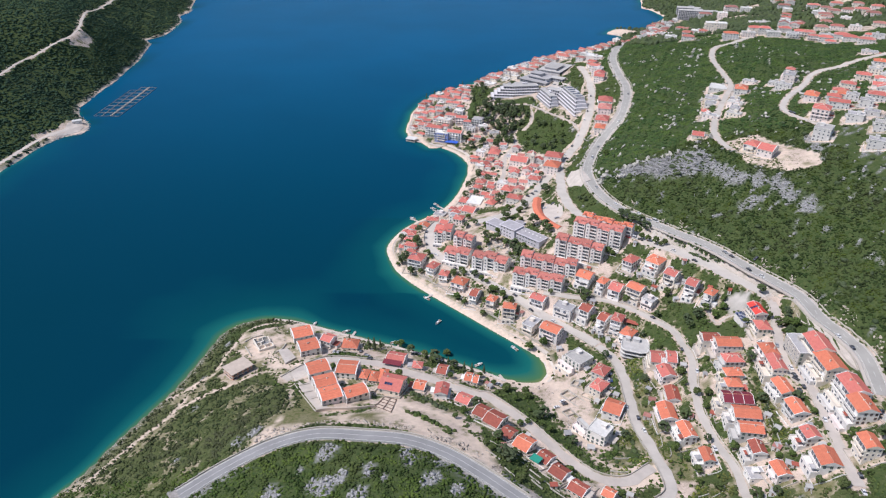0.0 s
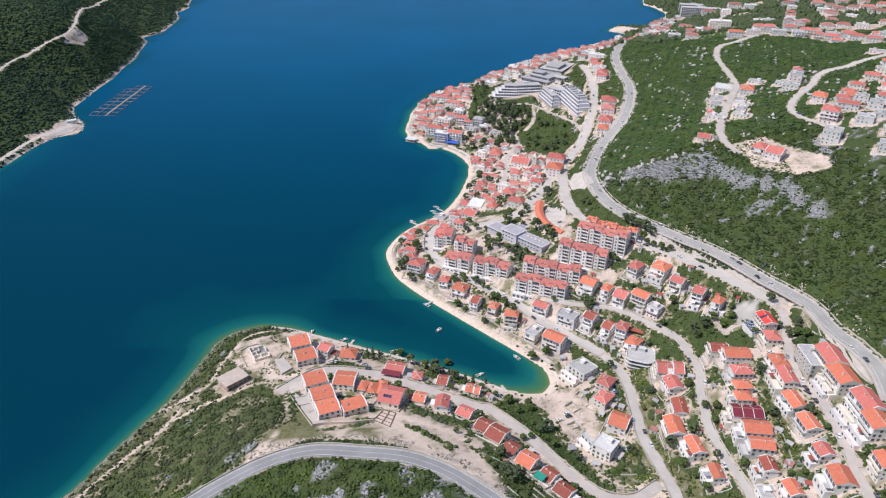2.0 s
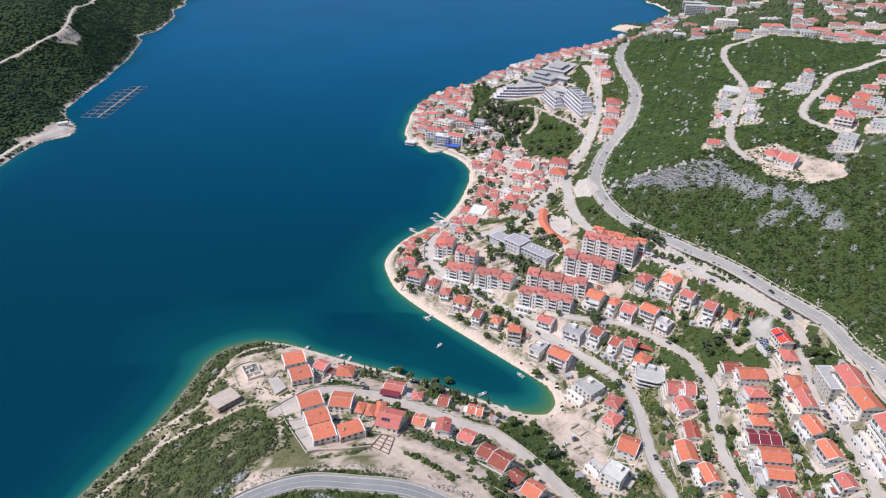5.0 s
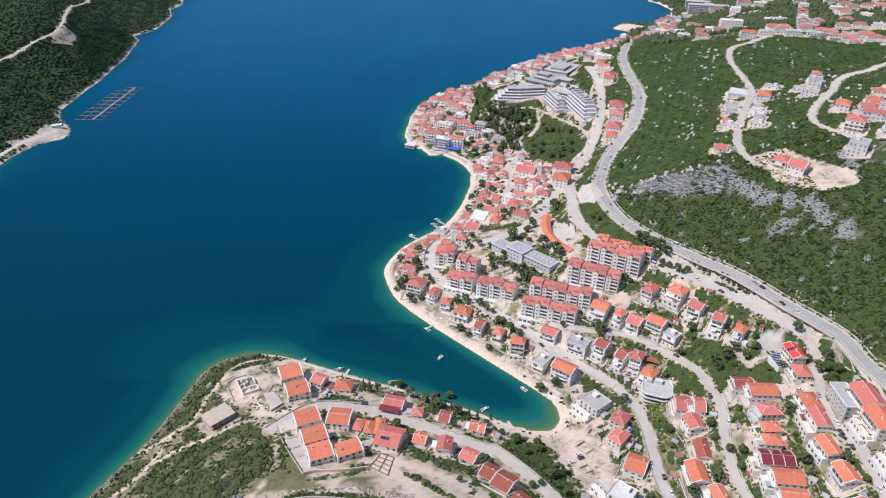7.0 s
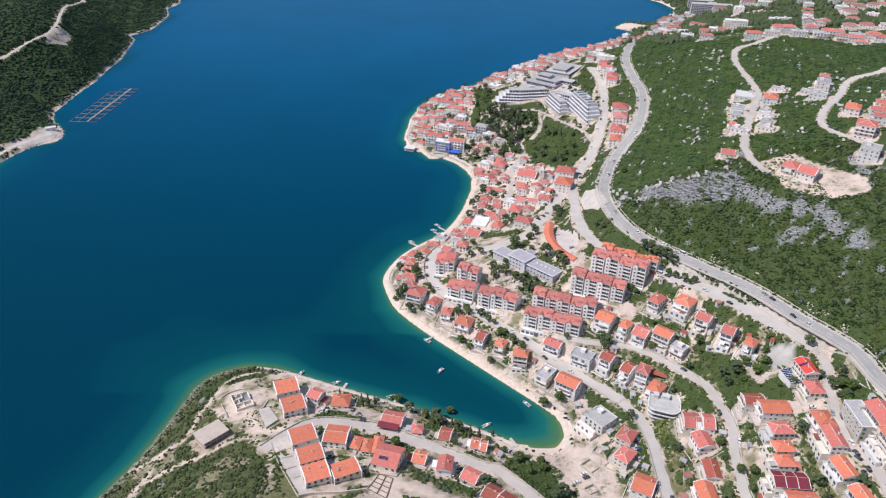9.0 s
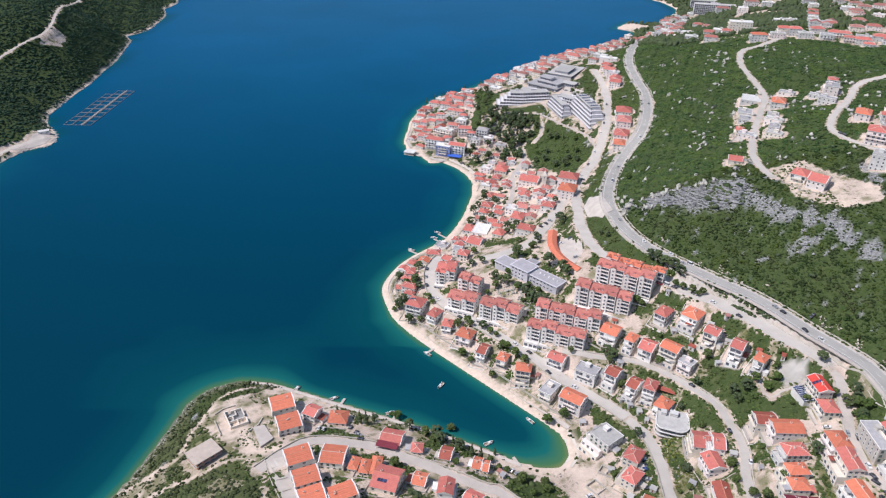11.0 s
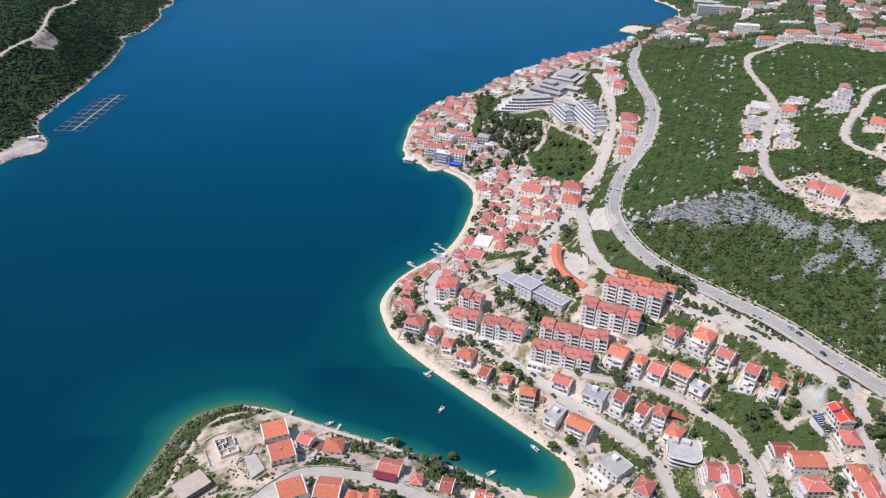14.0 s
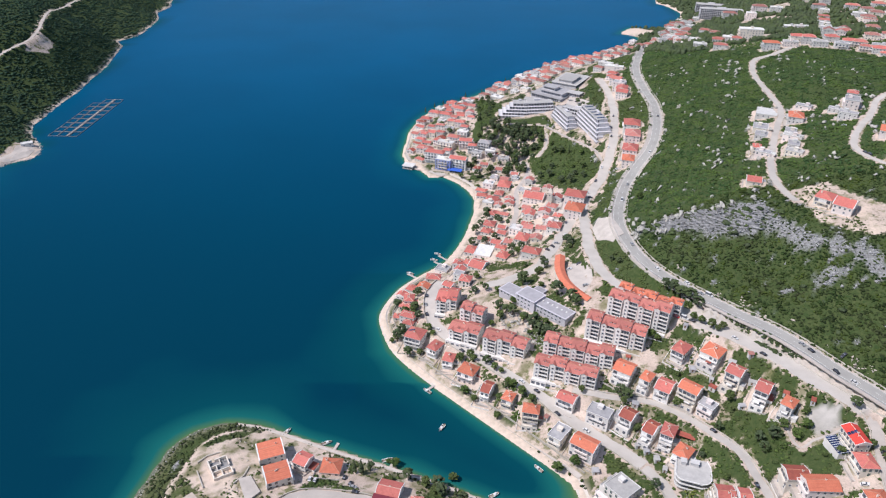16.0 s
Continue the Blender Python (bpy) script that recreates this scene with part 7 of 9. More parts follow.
p.make("walkway", [PAVING], farm, "pale central walkway")
for k in range(9):
    for near_, far_ in ((1.6, 12.0), (-12.0, -1.6), (-23.0, -12.6)):
        if far_ < -12 and k > 7:
            continue
        y0, y1 = -70 + k * 15.5, -70 + k * 15.5 + 14.5
        p = Pile()
        for q in ((near_, y0, far_, y0 + 0.32), (near_, y1 - 0.32, far_, y1), (near_, y0 + 0.32, near_ + 0.32, y1 - 0.32), (far_ - 0.32, y0 + 0.32, far_, y1 - 0.32)):
            p.box(q[0], q[1], 0, q[2], q[3], 0.6)
        p.make("cage", [FLOAT], farm)

# quay house and breakwater on the west shore
house(-487, 899, 30, 13, 9, 1, "f", "W", "hall")

# the rock-edged quay
yard([(-500, 844), (-486, 857), (-473, 872), (-474, 889), (-486, 903), (-495, 893), (-492, 873), (-504, 856)], "quay", PAVING, "pale levelled stone quay on the west shore", 0.3)


def beach(points, off_sea, off_land, z_land, label):
    """A pebble strip sloping into the water."""
    line = curve_through(points, 3.0)
    p = Pile()
    rows = []
    for off, z in ((off_sea, -0.5), (off_sea * 0.2, 0.12), (off_land * 0.5, 0.7), (off_land, z_land)):
        q = offset_line(points, off, 3.0)
        rows.append(len(p.v))
        p.v += [(a[0], a[1], z) for a in q]
    n = len(line)
    for a, b in zip(rows[:-1], rows[1:]):
        for k in range(n - 1):
            p.f.append((a + k, a + k + 1, b + k + 1, b + k))
            p.s.append(0)
    return tagged(p.make("beach", [PEBBLES], smooth=True), label, "beach", kind="structure")


PEBBLES = surface("pale pebbles", (0.66, 0.60, 0.54), (0.50, 0.44, 0.385), 0.12, 0.95, fine=2.5)
beach(SHORE_BAY[2:20], 2.5, -5.0, 1.5, "pale pebble beach round the bay")
beach(SHORE_FAR[29:36] + SHORE_BAY[:1], 2.5, -10.0, 1.7, "pale sandy village beach")

# ---- rows of low flat houses along the spur street ----
for x_, y_, w_, d_, n_, roof_, tint_ in ((303, 779, 20, 12, 1, "f", "W"), (291, 756, 17, 9, 1, "f", "G"), (281, 735, 15, 9, 1, "f", "W"), (262, 680, 13, 9, 1, "f", "G"), (320, 752, 15, 13, 2, "h", "P"),
                                         (337, 779, 15, 9, 1, "f", "G"), (303, 722, 15, 8, 1, "f", "G"), (295, 704, 16, 8, 1, "f", "W"), (288, 685, 16, 9, 1, "f", "G"), (281, 668, 14, 9, 1, "f", "W"),
                                         (352, 730, 16, 9, 2, "f", "G"), (354, 756, 12, 9, 1, "f", "G")):
    if not overlaps(x_, y_, -35, w_ * 0.75, d_ * 0.75):
        house(x_, y_, -35, w_, d_, n_, roof_, tint_)

# ---- close-set quarters ----
quarter([(-44, 985), (-46, 900), (-30, 872), (15, 838), (45, 850), (30, 900), (30, 960), (40, 1080), (5, 1070), (-25, 1030)], -22, 10, 9, 1.2, 1, "RBRPD", (1, 1, 2, 2), 50, 0.10)
quarter([(36, 640), (20, 760), (34, 800), (60, 850), (90, 815), (112, 735), (100, 690), (70, 650)], -20, 10.5, 9.5, 0.9, 2, "RBBPB", (1, 1, 1, 2), 40, 0.15)
quarter([(45, 1110), (65, 1075), (150, 1080), (260, 1200), (330, 1340), (345, 1430), (300, 1380), (190, 1285), (100, 1180)], -40, 13, 11, 2.0, 3, "PFPF", (2, 2, 3), 60, 0.25, "far")
quarter([(0, 655), (-38, 605), (-42, 575), (-22, 590), (25, 590), (30, 640)], -25, 9, 9, 1.5, 4, "RRRO", (1, 1, 2), 14)
quarter([(350, 1400), (392, 1470), (440, 1560), (520, 1500), (600, 1350), (520, 1100), (400, 1100), (350, 1180)], -25, 15, 12, 5.0, 5, "FPFB", (2, 3, 3), 36, 0.4, "far")
quarter([(480, 1050), (760, 1000), (820, 1400), (640, 1500), (600, 1300)], -25, 15, 12, 5.0, 6, "FPFB", (2, 2, 3), 30, 0.3, "far")
quarter([(405, 665), (470, 640), (500, 740), (440, 755)], -30, 13, 11, 6.0, 7, "PBPR", (1, 2), 9, 0.35, "far")


# ---- yards, canopies and sheds among the houses ----
yard([(98, 752), (116, 745), (112, 706), (96, 706), (92, 735)], "church_square", PAVING, "pale paved square before the church")
yard([(238, 405), (246, 407), (247, 376), (251, 345), (250, 318), (246, 320), (244, 345), (240, 372), (235, 385)], "parking_yard", PAVING, "pale gravel apron between the houses and the highway", 0.08)


def canopy_roof(name, x, y, turn, w, d, low, high, material, label, category):
    """A thin sloping roof on four posts."""
    ob = new(name)
    ob.matrix_world = pose(x, y, ground_at(x, y), 0, 0, turn)
    tagged(ob, label, category)
    p = Pile()
    a, b = w / 2, d / 2
    for lift, flip in ((0.0, 1), (0.14, 0)):
        q = [(-a, -b, low + lift), (a, -b, low + lift), (a, b, high + lift), (-a, b, high + lift)]
        p.face(q[::-1] if flip else q)
    for (x0, y0, z0), (x1, y1, z1) in (((-a, -b, low), (a, -b, low)), ((a, -b, low), (a, b, high)), ((a, b, high), (-a, b, high)), ((-a, b, high), (-a, -b, low))):
        p.face([(x0, y0, z0), (x1, y1, z1), (x1, y1, z1 + 0.14), (x0, y0, z0 + 0.14)])
    p.make("roof", [material], ob)
    for u in (-a + 0.3, a - 0.3):
        for v, top in ((-b + 0.2, low), (b - 0.2, high)):
            p = Pile()
            p.box(u - 0.08, v - 0.08, -1.0, u + 0.08, v + 0.08, top)
            p.make("post", [TRIM], ob)
    return ob


canopy_roof("canopy", -34, 390.5, -14, 13, 4.5, 2.5, 3.2, ROOF["M"], "maroon sheet-metal canopy beside the red hall", "canopy")
canopy_roof("canopy", 53, 286, -40, 6, 5, 2.3, 2.8, GREEN_SHEET, "green tarpaulin shelter in a back garden", "canopy")
canopy_roof("canopy", 140, 436, -28, 13, 4, 2.6, 2.9, ROOF["D"], "long brown shed roof beside the street", "shed")
wing = canopy_roof("greenhouse", 205.2, 401, -84, 13, 6, 4.2, 5.0, SOLAR, "white lean-to wing with a blue glass roof", "lean-to")
p = Pile()
p.box(-6.3, -2.8, -3, 6.3, 2.8, 4.1)
p.make("wall", [WALLS[0]], wing)
for u in np.arange(-6.0, 6.1, 1.5):
    p = Pile()
    p.face([(u - 0.12, -3.05, 4.36), (u + 0.12, -3.05, 4.36), (u + 0.12, 3.05, 5.17), (u - 0.12, 3.05, 5.17)])
    p.make("glazing_bar", [TRIM], wing)
# a lattice of concrete ground beams before the solar-roofed house
lattice = new("ground_beams")
tagged(lattice, "lattice of bare concrete ground beams on a levelled plot", "footing")
# the beams' shadow is painted in: concrete given a dark brown colour
SHADED_CONCRETE = surface("concrete darkened as in shadow", (0.20, 0.145, 0.12), (0.13, 0.095, 0.08), 0.8, 0.9)
corner = [np.array(q, float) for q in ((-35.3, 345.5), (-27.6, 341.5), (-29.5, 320.5), (-40.0, 330.0))]
for f in (0.0, 0.5, 1.0):
    a, b = corner[0] + (corner[1] - corner[0]) * f, corner[3] + (corner[2] - corner[3]) * f
    line = polyline([a, b], 2.0)
    wall_strip("beam", np.column_stack([line, surface_height(line[:, 0], line[:, 1])]), 0.35, 0.5, 1.0, SHADED_CONCRETE, lattice)
for f in (0.02, 0.26, 0.5, 0.75, 0.98):
    a, b = corner[0] + (corner[3] - corner[0]) * f, corner[1] + (corner[2] - corner[1]) * f
    line = polyline([a, b], 2.0)
    wall_strip("beam", np.column_stack([line, surface_height(line[:, 0], line[:, 1])]), 0.28, 0.45, 1.0, SHADED_CONCRETE, lattice)
# footings and low walls on the cleared plot at the bay's head
for x_, y_, t_, w_, d_ in ((88, 366, -52, 16, 8), (94, 380, -35, 9, 6), (84, 348, -60, 10, 7)):
    ob = new("footing")
    ob.matrix_world = pose(x_, y_, ground_at(x_, y_), 0, 0, t_)
    tagged(ob, "low concrete footing walls on the cleared plot", "footing")
    p = Pile()
    for q in ((-w_ / 2, -d_ / 2, w_ / 2, -d_ / 2 + 0.4), (-w_ / 2, d_ / 2 - 0.4, w_ / 2, d_ / 2), (-w_ / 2, -d_ / 2 + 0.4, -w_ / 2 + 0.4, d_ / 2 - 0.4), (0, -d_ / 2 + 0.4, 0.4, d_ / 2 - 0.4)):
        p.box(q[0], q[1], -1.0, q[2], q[3], 1.1)
    p.make("wall", [BARE], ob)

# an excavator at work on the bank above the bay's head
DIGGER = surface("orange machine paint", (0.62, 0.26, 0.05), (0.50, 0.20, 0.04), 0.8, 0.5)
digger = new("excavator")
digger.matrix_world = pose(86.0, 397.5, ground_at(86.0, 397.5), 0, 0, 35)
tagged(digger, "orange tracked excavator standing on bare earth", "excavator")
for s_ in (-1, 1):
    p = Pile()
    p.box(-1.9, s_ * 1.1 - 0.3, 0.15, 1.9, s_ * 1.1 + 0.3, 0.8)
    p.tube([(-1.9, s_ * 1.1 - 0.3, 0.47), (-1.9, s_ * 1.1 + 0.3, 0.47)], [0.35, 0.35], 8)
    p.tube([(1.9, s_ * 1.1 - 0.3, 0.47), (1.9, s_ * 1.1 + 0.3, 0.47)], [0.35, 0.35], 8)
    p.make("track", [BARE], digger)
p = Pile()
p.box(-1.9, -1.2, 0.85, 1.2, 1.2, 1.7)
p.box(-1.9, -1.2, 1.7, -0.6, 1.2, 2.2)
p.make("body", [DIGGER], digger)
p = Pile()
p.box(-0.4, 0.2, 1.72, 1.1, 1.15, 2.9)
p.make("cabin", [GLASS], digger)
p = Pile()
p.tube([(1.0, -0.3, 1.6), (3.2, -0.3, 3.6), (5.0, -0.3, 2.9)], [0.28, 0.26, 0.18], 4)
p.tube([(5.0, -0.3, 3.0), (5.6, -0.3, 1.0)], [0.18, 0.14], 4)
p.make("boom", [DIGGER], digger)
p = Pile()
p.box(5.2, -0.8, 0.3, 6.1, 0.2, 1.0)
p.make("bucket", [BARE], digger)

# ---- what covers the ground ----
feet = np.array([(f[0], f[1], radians(f[2]), f[3] / 2, f[4] / 2) for f in FOOTPRINTS])


def from_houses(x, y, reach=40.0):
    """Distance to the nearest house wall (0 inside)."""
    best = np.full(np.shape(x), 1e3)
    for fx, fy, a, hw, hd in feet:
        near = np.nonzero((np.abs(x - fx) < hw + hd + reach) & (np.abs(y - fy) < hw + hd + reach))
        if not near[0].size:
            continue
        dx, dy = x[near] - fx, y[near] - fy
        u, v = math.cos(a) * dx + math.sin(a) * dy, -math.sin(a) * dx + math.cos(a) * dy
        d = np.hypot((np.abs(u) - hw).clip(0), (np.abs(v) - hd).clip(0))
        best[near] = np.minimum(best[near], d)
    return best


GREEN_PATCHES = [BANK, WEDGE, GARDENS, HEDGE, BACK_GARDENS, TERRACES, CORNER, LOWER, LOWER_EAST, PARK, STREET_BANK, LAWN, GROVE]
HOTEL_LAWN = np.array([(60, 932), (126, 937), (128, 914), (111, 910), (62, 924)], float)
PAVED = [np.array(q, float) for q in ([(127, 668), (138, 642), (140, 613), (128, 602), (117, 625), (119, 652)], [(96, 602), (111, 590), (109, 563), (98, 549), (90, 563), (88, 587)],
                                      [(96, 754), (118, 747), (114, 704), (94, 704), (90, 735)], [(234, 408), (249, 409), (250, 376), (254, 345), (253, 314), (244, 316), (241, 345), (237, 372)], SERVICE, LEVELLED,
                                      [(-101, 377), (-94, 359.5), (-86.5, 346), (-79, 333), (-73.5, 322), (-66, 324), (-71, 334), (-78, 349.5), (-85, 366), (-92, 381)], [(-40, 346), (-26, 343), (-27, 318), (-41, 328)])]


def off_paving(x, y):
    ok = np.ones(np.shape(x), bool)
    for q in PAVED:
        ok &= ~inside(q, x, y)
    return ok


QUAY = np.array([(-510, 832), (-486, 850), (-466, 868), (-466, 892), (-484, 912), (-498, 902), (-500, 872), (-518, 838)], float)


def greenness(x, y):
    """1 for scrub and wood, 0 for built or bare ground."""
    g = np.ones(np.shape(x))
    g[inside(BUILT_BAY, x, y)] = 0
    far = inside(BUILT_FAR, x, y)
    g[far] = np.where(wobble(x[far], y[far], 35.0, 3.0) > -0.45, 0.7, 0.0)
    g[inside(GREEN_CAPE, x, y)] = 1
    for patch in GREEN_PATCHES:
        g[inside(patch, x, y)] = 1
    for patch in (QUARRY, CLEARING, SCREE, CUTTING, QUAY, SERVICE, GROUNDS, LEVELLED):
        g[inside(patch, x, y)] = 0
    return g


def garden_green(x, y):
    return smooth_step(-0.25, 0.35, wobble(x, y, 9.0, 7.0) + 0.35 * wobble(x, y, 3.5, 1.0) + 0.6 * (np.asarray(x) > 95) * (np.asarray(y) < 480) + 0.25 * (np.asarray(x) > 60) * (np.asarray(y) < 600) * (np.asarray(y) > 400))


gX, gY = GX.ravel(), GY.ravel()
house_d = from_houses(gX, gY)
green = greenness(gX, gY) * smooth_step(1.0, 5.0, house_d)
built = 1 - greenness(gX, gY)
green = np.maximum(green, built * (gX > -95) * 0.85 * garden_green(gX, gY) * smooth_step(1.0, 3.0, house_d) * (gY < 1300))
# dirt tracks over the cape
for track in TRACKS:
    green *= smooth_step(0.6, 2.4, distance(track, gX, gY, closed=False))
bank_cut = (1 - smooth_step(2.0, 9.0, np.abs(gap_all))) * (gX < 60) * (gY < 330)
rock = np.maximum(rock_at(gX, gY) * greenness(gX, gY), bank_cut * 0.8 * (gY < 275))
rock = np.where(gX < -350, 0.3 * rock, rock)
coast_rock = (1 - np.where(gX < -350, smooth_step(0.5, 1.6, land_d), smooth_step(1.0, 3.0, land_d))) * ((gX < -120) | (gY > 1060))
sand = sand * (1 - coast_rock) * np.where((gX < 30) & (gY < 470) & (gY < 480 - 0.62 * gX - 20), np.where(gX < -118, 0.2, 0.45), 1.0)
rock = np.maximum(rock, coast_rock * np.where(gX < -118, np.where(gX > -300, 0.35, 1.0), 1.0))
bare_ground = np.zeros(len(gX))
for patch, bare in ((QUARRY, 0.75), (CLEARING, 0.75), (CUTTING, 0.6), (SERVICE, 0.8)):
    bare_ground[inside(patch, gX, gY)] = bare
sand = np.maximum(sand, bare_ground * smooth_step(-0.3, 0.5, wobble(gX, gY, 6.0, 2.0)))
# dry grass: the field beside the villas' yard, the cut bank, the headland
field = np.array([(-94, 352), (-82, 346), (-70, 318), (-60, 309), (-92, 307), (-100, 300), (-97, 320)], float)
dry = np.maximum(inside(field, gX, gY) * 1.0, inside(GREEN_CAPE, gX, gY) * (gX < -85) * (0.25 + 0.6 * smooth_step(0.2, 0.7, wobble(gX, gY, 9.0, 3.0) + 0.5 * wobble(gX, gY, 3.0, 5.0))))
sand *= 1 - inside(field, gX, gY) * 0.9
grassy = distance(np.array([(-104, 302), (-96, 311), (-85, 315), (-70, 316), (-55, 315), (-39, 315.5), (-26, 317)], float), gX, gY, closed=False)
stony = bank_cut * inside(CUTTING, gX, gY) * (gY > 275)
sand = np.maximum(sand, stony * (0.75 + 0.25 * wobble(gX, gY, 3.0, 2.0)).clip(0, 1))
dry = np.maximum(dry, inside(CUTTING, gX, gY) * (1 - smooth_step(2.5, 6.0, grassy + 2.5 * wobble(gX, gY, 4.0, 3.0) + 1.2 * wobble(gX, gY, 1.6, 5.0))))
for patch in (GARDENS, TERRACES, CORNER, LOWER, LOWER_EAST):
    dry = np.maximum(dry, inside(patch, gX, gY) * smooth_step(-0.5, 0.2, wobble(gX, gY, 6.0, 8.0)))
headland = (gX < -100) & (gY > 372) & (gY < 460)
uneven = wobble(gX, gY, 8.0, 6.0) + 0.6 * wobble(gX, gY, 2.5, 2.0)
dry = np.maximum(dry, headland * built * 0.9 * smooth_step(-0.1, 0.5, uneven))
sand = np.maximum(sand, headland * built * 0.5 * (1 - smooth_step(-0.4, 0.3, uneven)) * (land_d > 4))
dry = np.maximum(dry, built * (gX > -60) * 0.8 * smooth_step(0.25, 0.6, wobble(gX, gY, 5.0, 11.0) + 0.4 * wobble(gX, gY, 2.0, 4.0)))
# earth tracks: over the headland, and along the cut bank to the back gardens
ramp_ = np.minimum(distance(np.array([(90, 315), (88, 303), (93, 296), (101, 290), (109, 290), (119, 299)], float), gX, gY, closed=False), distance(np.array([(104, 273), (113, 281), (121, 282), (122, 290)], float), gX, gY, closed=False) - 2.0)
lane = distance(np.array([(2, 287), (-6, 296), (-13, 306), (-21, 319), (-28, 329), (-34, 335)], float), gX, gY, closed=False) - 1.6
lane = np.minimum(lane, distance(np.array([(-26, 337), (-14, 330.5), (4, 322), (17, 309), (22, 292), (26, 273)], float), gX, gY, closed=False) - 1.0)
lane = np.minimum(lane, distance(np.array([(-95, 387), (-105, 384), (-114, 388), (-121, 400), (-126, 409)], float), gX, gY, closed=False) - 1.0)
lane = np.minimum(lane, np.where(inside(np.array([(-41, 329), (-36, 347), (-27, 343), (-28, 318)], float), gX, gY), 0.0, 9.0))
worn = 1 - smooth_step(1.2, 3.2, np.minimum(lane, ramp_))
for track in TRACKS:
    worn = np.maximum(worn, 0.75 * (1 - smooth_step(0.2, 1.6, distance(track, gX, gY, closed=False))))
dry *= 1 - worn
sand = np.maximum(sand, worn * (GZ.ravel() > 0.4))
# the stripped band of earth along the top of the far slope
strip = distance(np.array([(300, 1140), (320, 1100), (345, 1068), (362, 1050), (400, 1045), (421, 1009), (480, 1020), (511, 972)], float), gX, gY, closed=False)
sand = np.maximum(sand, 0.85 * (1 - smooth_step(5, 14, strip + 5 * wobble(gX, gY, 12.0, 3.0))))
green *= smooth_step(4, 12, strip)
green *= (1 - 0.8 * bare_ground) * (1 - dry)
# the far sand spit and beach
far_sand = np.maximum((1 - smooth_step(10, 22, land_d)) * (gX > 395) * (gY > 1530) * (gY < 1900), (1 - smooth_step(18, 34, np.hypot((gX - 362) * 0.8, gY - 1520))))
sand = np.maximum(sand, far_sand * (GZ.ravel() > -0.5))
green *= 1 - far_sand
# trodden pale ground between the village houses
village = np.array([(30, 640), (16, 700), (26, 790), (45, 835), (95, 800), (120, 735), (106, 690), (78, 640)], float)
trodden = inside(village, gX, gY) * smooth_step(3.0, 9.0, land_d) * smooth_step(-0.7, -0.1, wobble(gX, gY, 11.0, 5.0))
sand = np.maximum(sand, 0.75 * trodden)
green *= 1 - 0.6 * trodden
for name, values in (("cover", green * smooth_step(0.5, 3.0, gap_all)), ("rock", rock), ("sand", sand), ("dry", dry * (1 - sand)), ("paved", (inside(SERVICE, gX, gY) | inside(LEVELLED, gX, gY)) * (0.75 + 0.25 * wobble(gX, gY, 7.0, 4.0)).clip(0, 1))):
    attr = ground.data.attributes.new(name, "FLOAT", "POINT")
    attr.data.foreach_set("value", np.asarray(values, dtype=np.float32))


# ---- scrub ----
def blob_shapes(count, subdivisions, rough, seed):
    """Uneven clumps from a sphere, no two alike."""
    rng = np.random.default_rng(seed)
    bm = bmesh.new()
    bmesh.ops.create_icosphere(bm, subdivisions=subdivisions, radius=1.0)
    v = np.array([q.co[:] for q in bm.verts])
    f = np.array([[q.index for q in face.verts] for face in bm.faces])
    bm.free()
    return [v * (1 + rough * rng.standard_normal((len(v), 1))) * (1, 1, 0.75) for _ in range(count)], f


def strewn(name, x, y, z, radius, material, label, category, shapes, faces, seed, squash=(0.45, 0.9), sink=0.22, along=None):
    """One mesh of many clumps lying at the given places."""
    rng = np.random.default_rng(seed)
    n, m, k = len(x), len(shapes[0]), len(faces)
    pick = rng.integers(len(shapes), size=n)
    a = rng.uniform(0, 2 * math.pi, n)
    base = np.array(shapes)[pick]
    if along is not None:  # slabs that lie along the beds of the rock
        a = radians(along) + rng.uniform(-0.35, 0.35, n)
        base = base * (1.9, 0.8, 1.0)
    c, s = np.cos(a)[:, None], np.sin(a)[:, None]
    sc = np.asarray(radius)[:, None]
    tall = rng.uniform(*squash, n)[:, None]
    out = np.empty((n, m, 3), np.float32)
    out[..., 0] = (c * base[..., 0] - s * base[..., 1]) * sc + np.asarray(x)[:, None]
    out[..., 1] = (s * base[..., 0] + c * base[..., 1]) * sc * rng.uniform(0.8, 1.2, n)[:, None] + np.asarray(y)[:, None]
    out[..., 2] = (base[..., 2] + 0.75 - sink * 2) * sc * tall + np.asarray(z)[:, None]
    index = (faces[None] + (np.arange(n) * m)[:, None, None]).reshape(-1, 3).astype(np.int32)
    me = bpy.data.meshes.new(name)
    me.vertices.add(n * m)
    me.vertices.foreach_set("co", out.ravel())
    me.loops.add(index.size)
    me.loops.foreach_set("vertex_index", index.ravel())
    me.polygons.add(len(index))
    me.polygons.foreach_set("loop_start", np.arange(0, index.size, 3, dtype=np.int32))
    me.update(calc_edges=True)
    me.materials.append(material)
    return tagged(new(name, me), label, category, kind="stuff")


def scatter(x0, x1, y0, y1, step, seed):
    rng = np.random.default_rng(seed)
    X, Y = np.meshgrid(np.arange(x0, x1, step), np.arange(y0, y1, step))
    return X.ravel() + rng.uniform(-0.9, 0.9, X.size) * step, Y.ravel() + rng.uniform(-0.9, 0.9, X.size) * step


def in_view(x, y, margin=25.0):
    """The wedge of land that can be seen along the whole way."""
    return (np.abs(x) < 0.66 * (y + 60) + margin) & (y > 205)


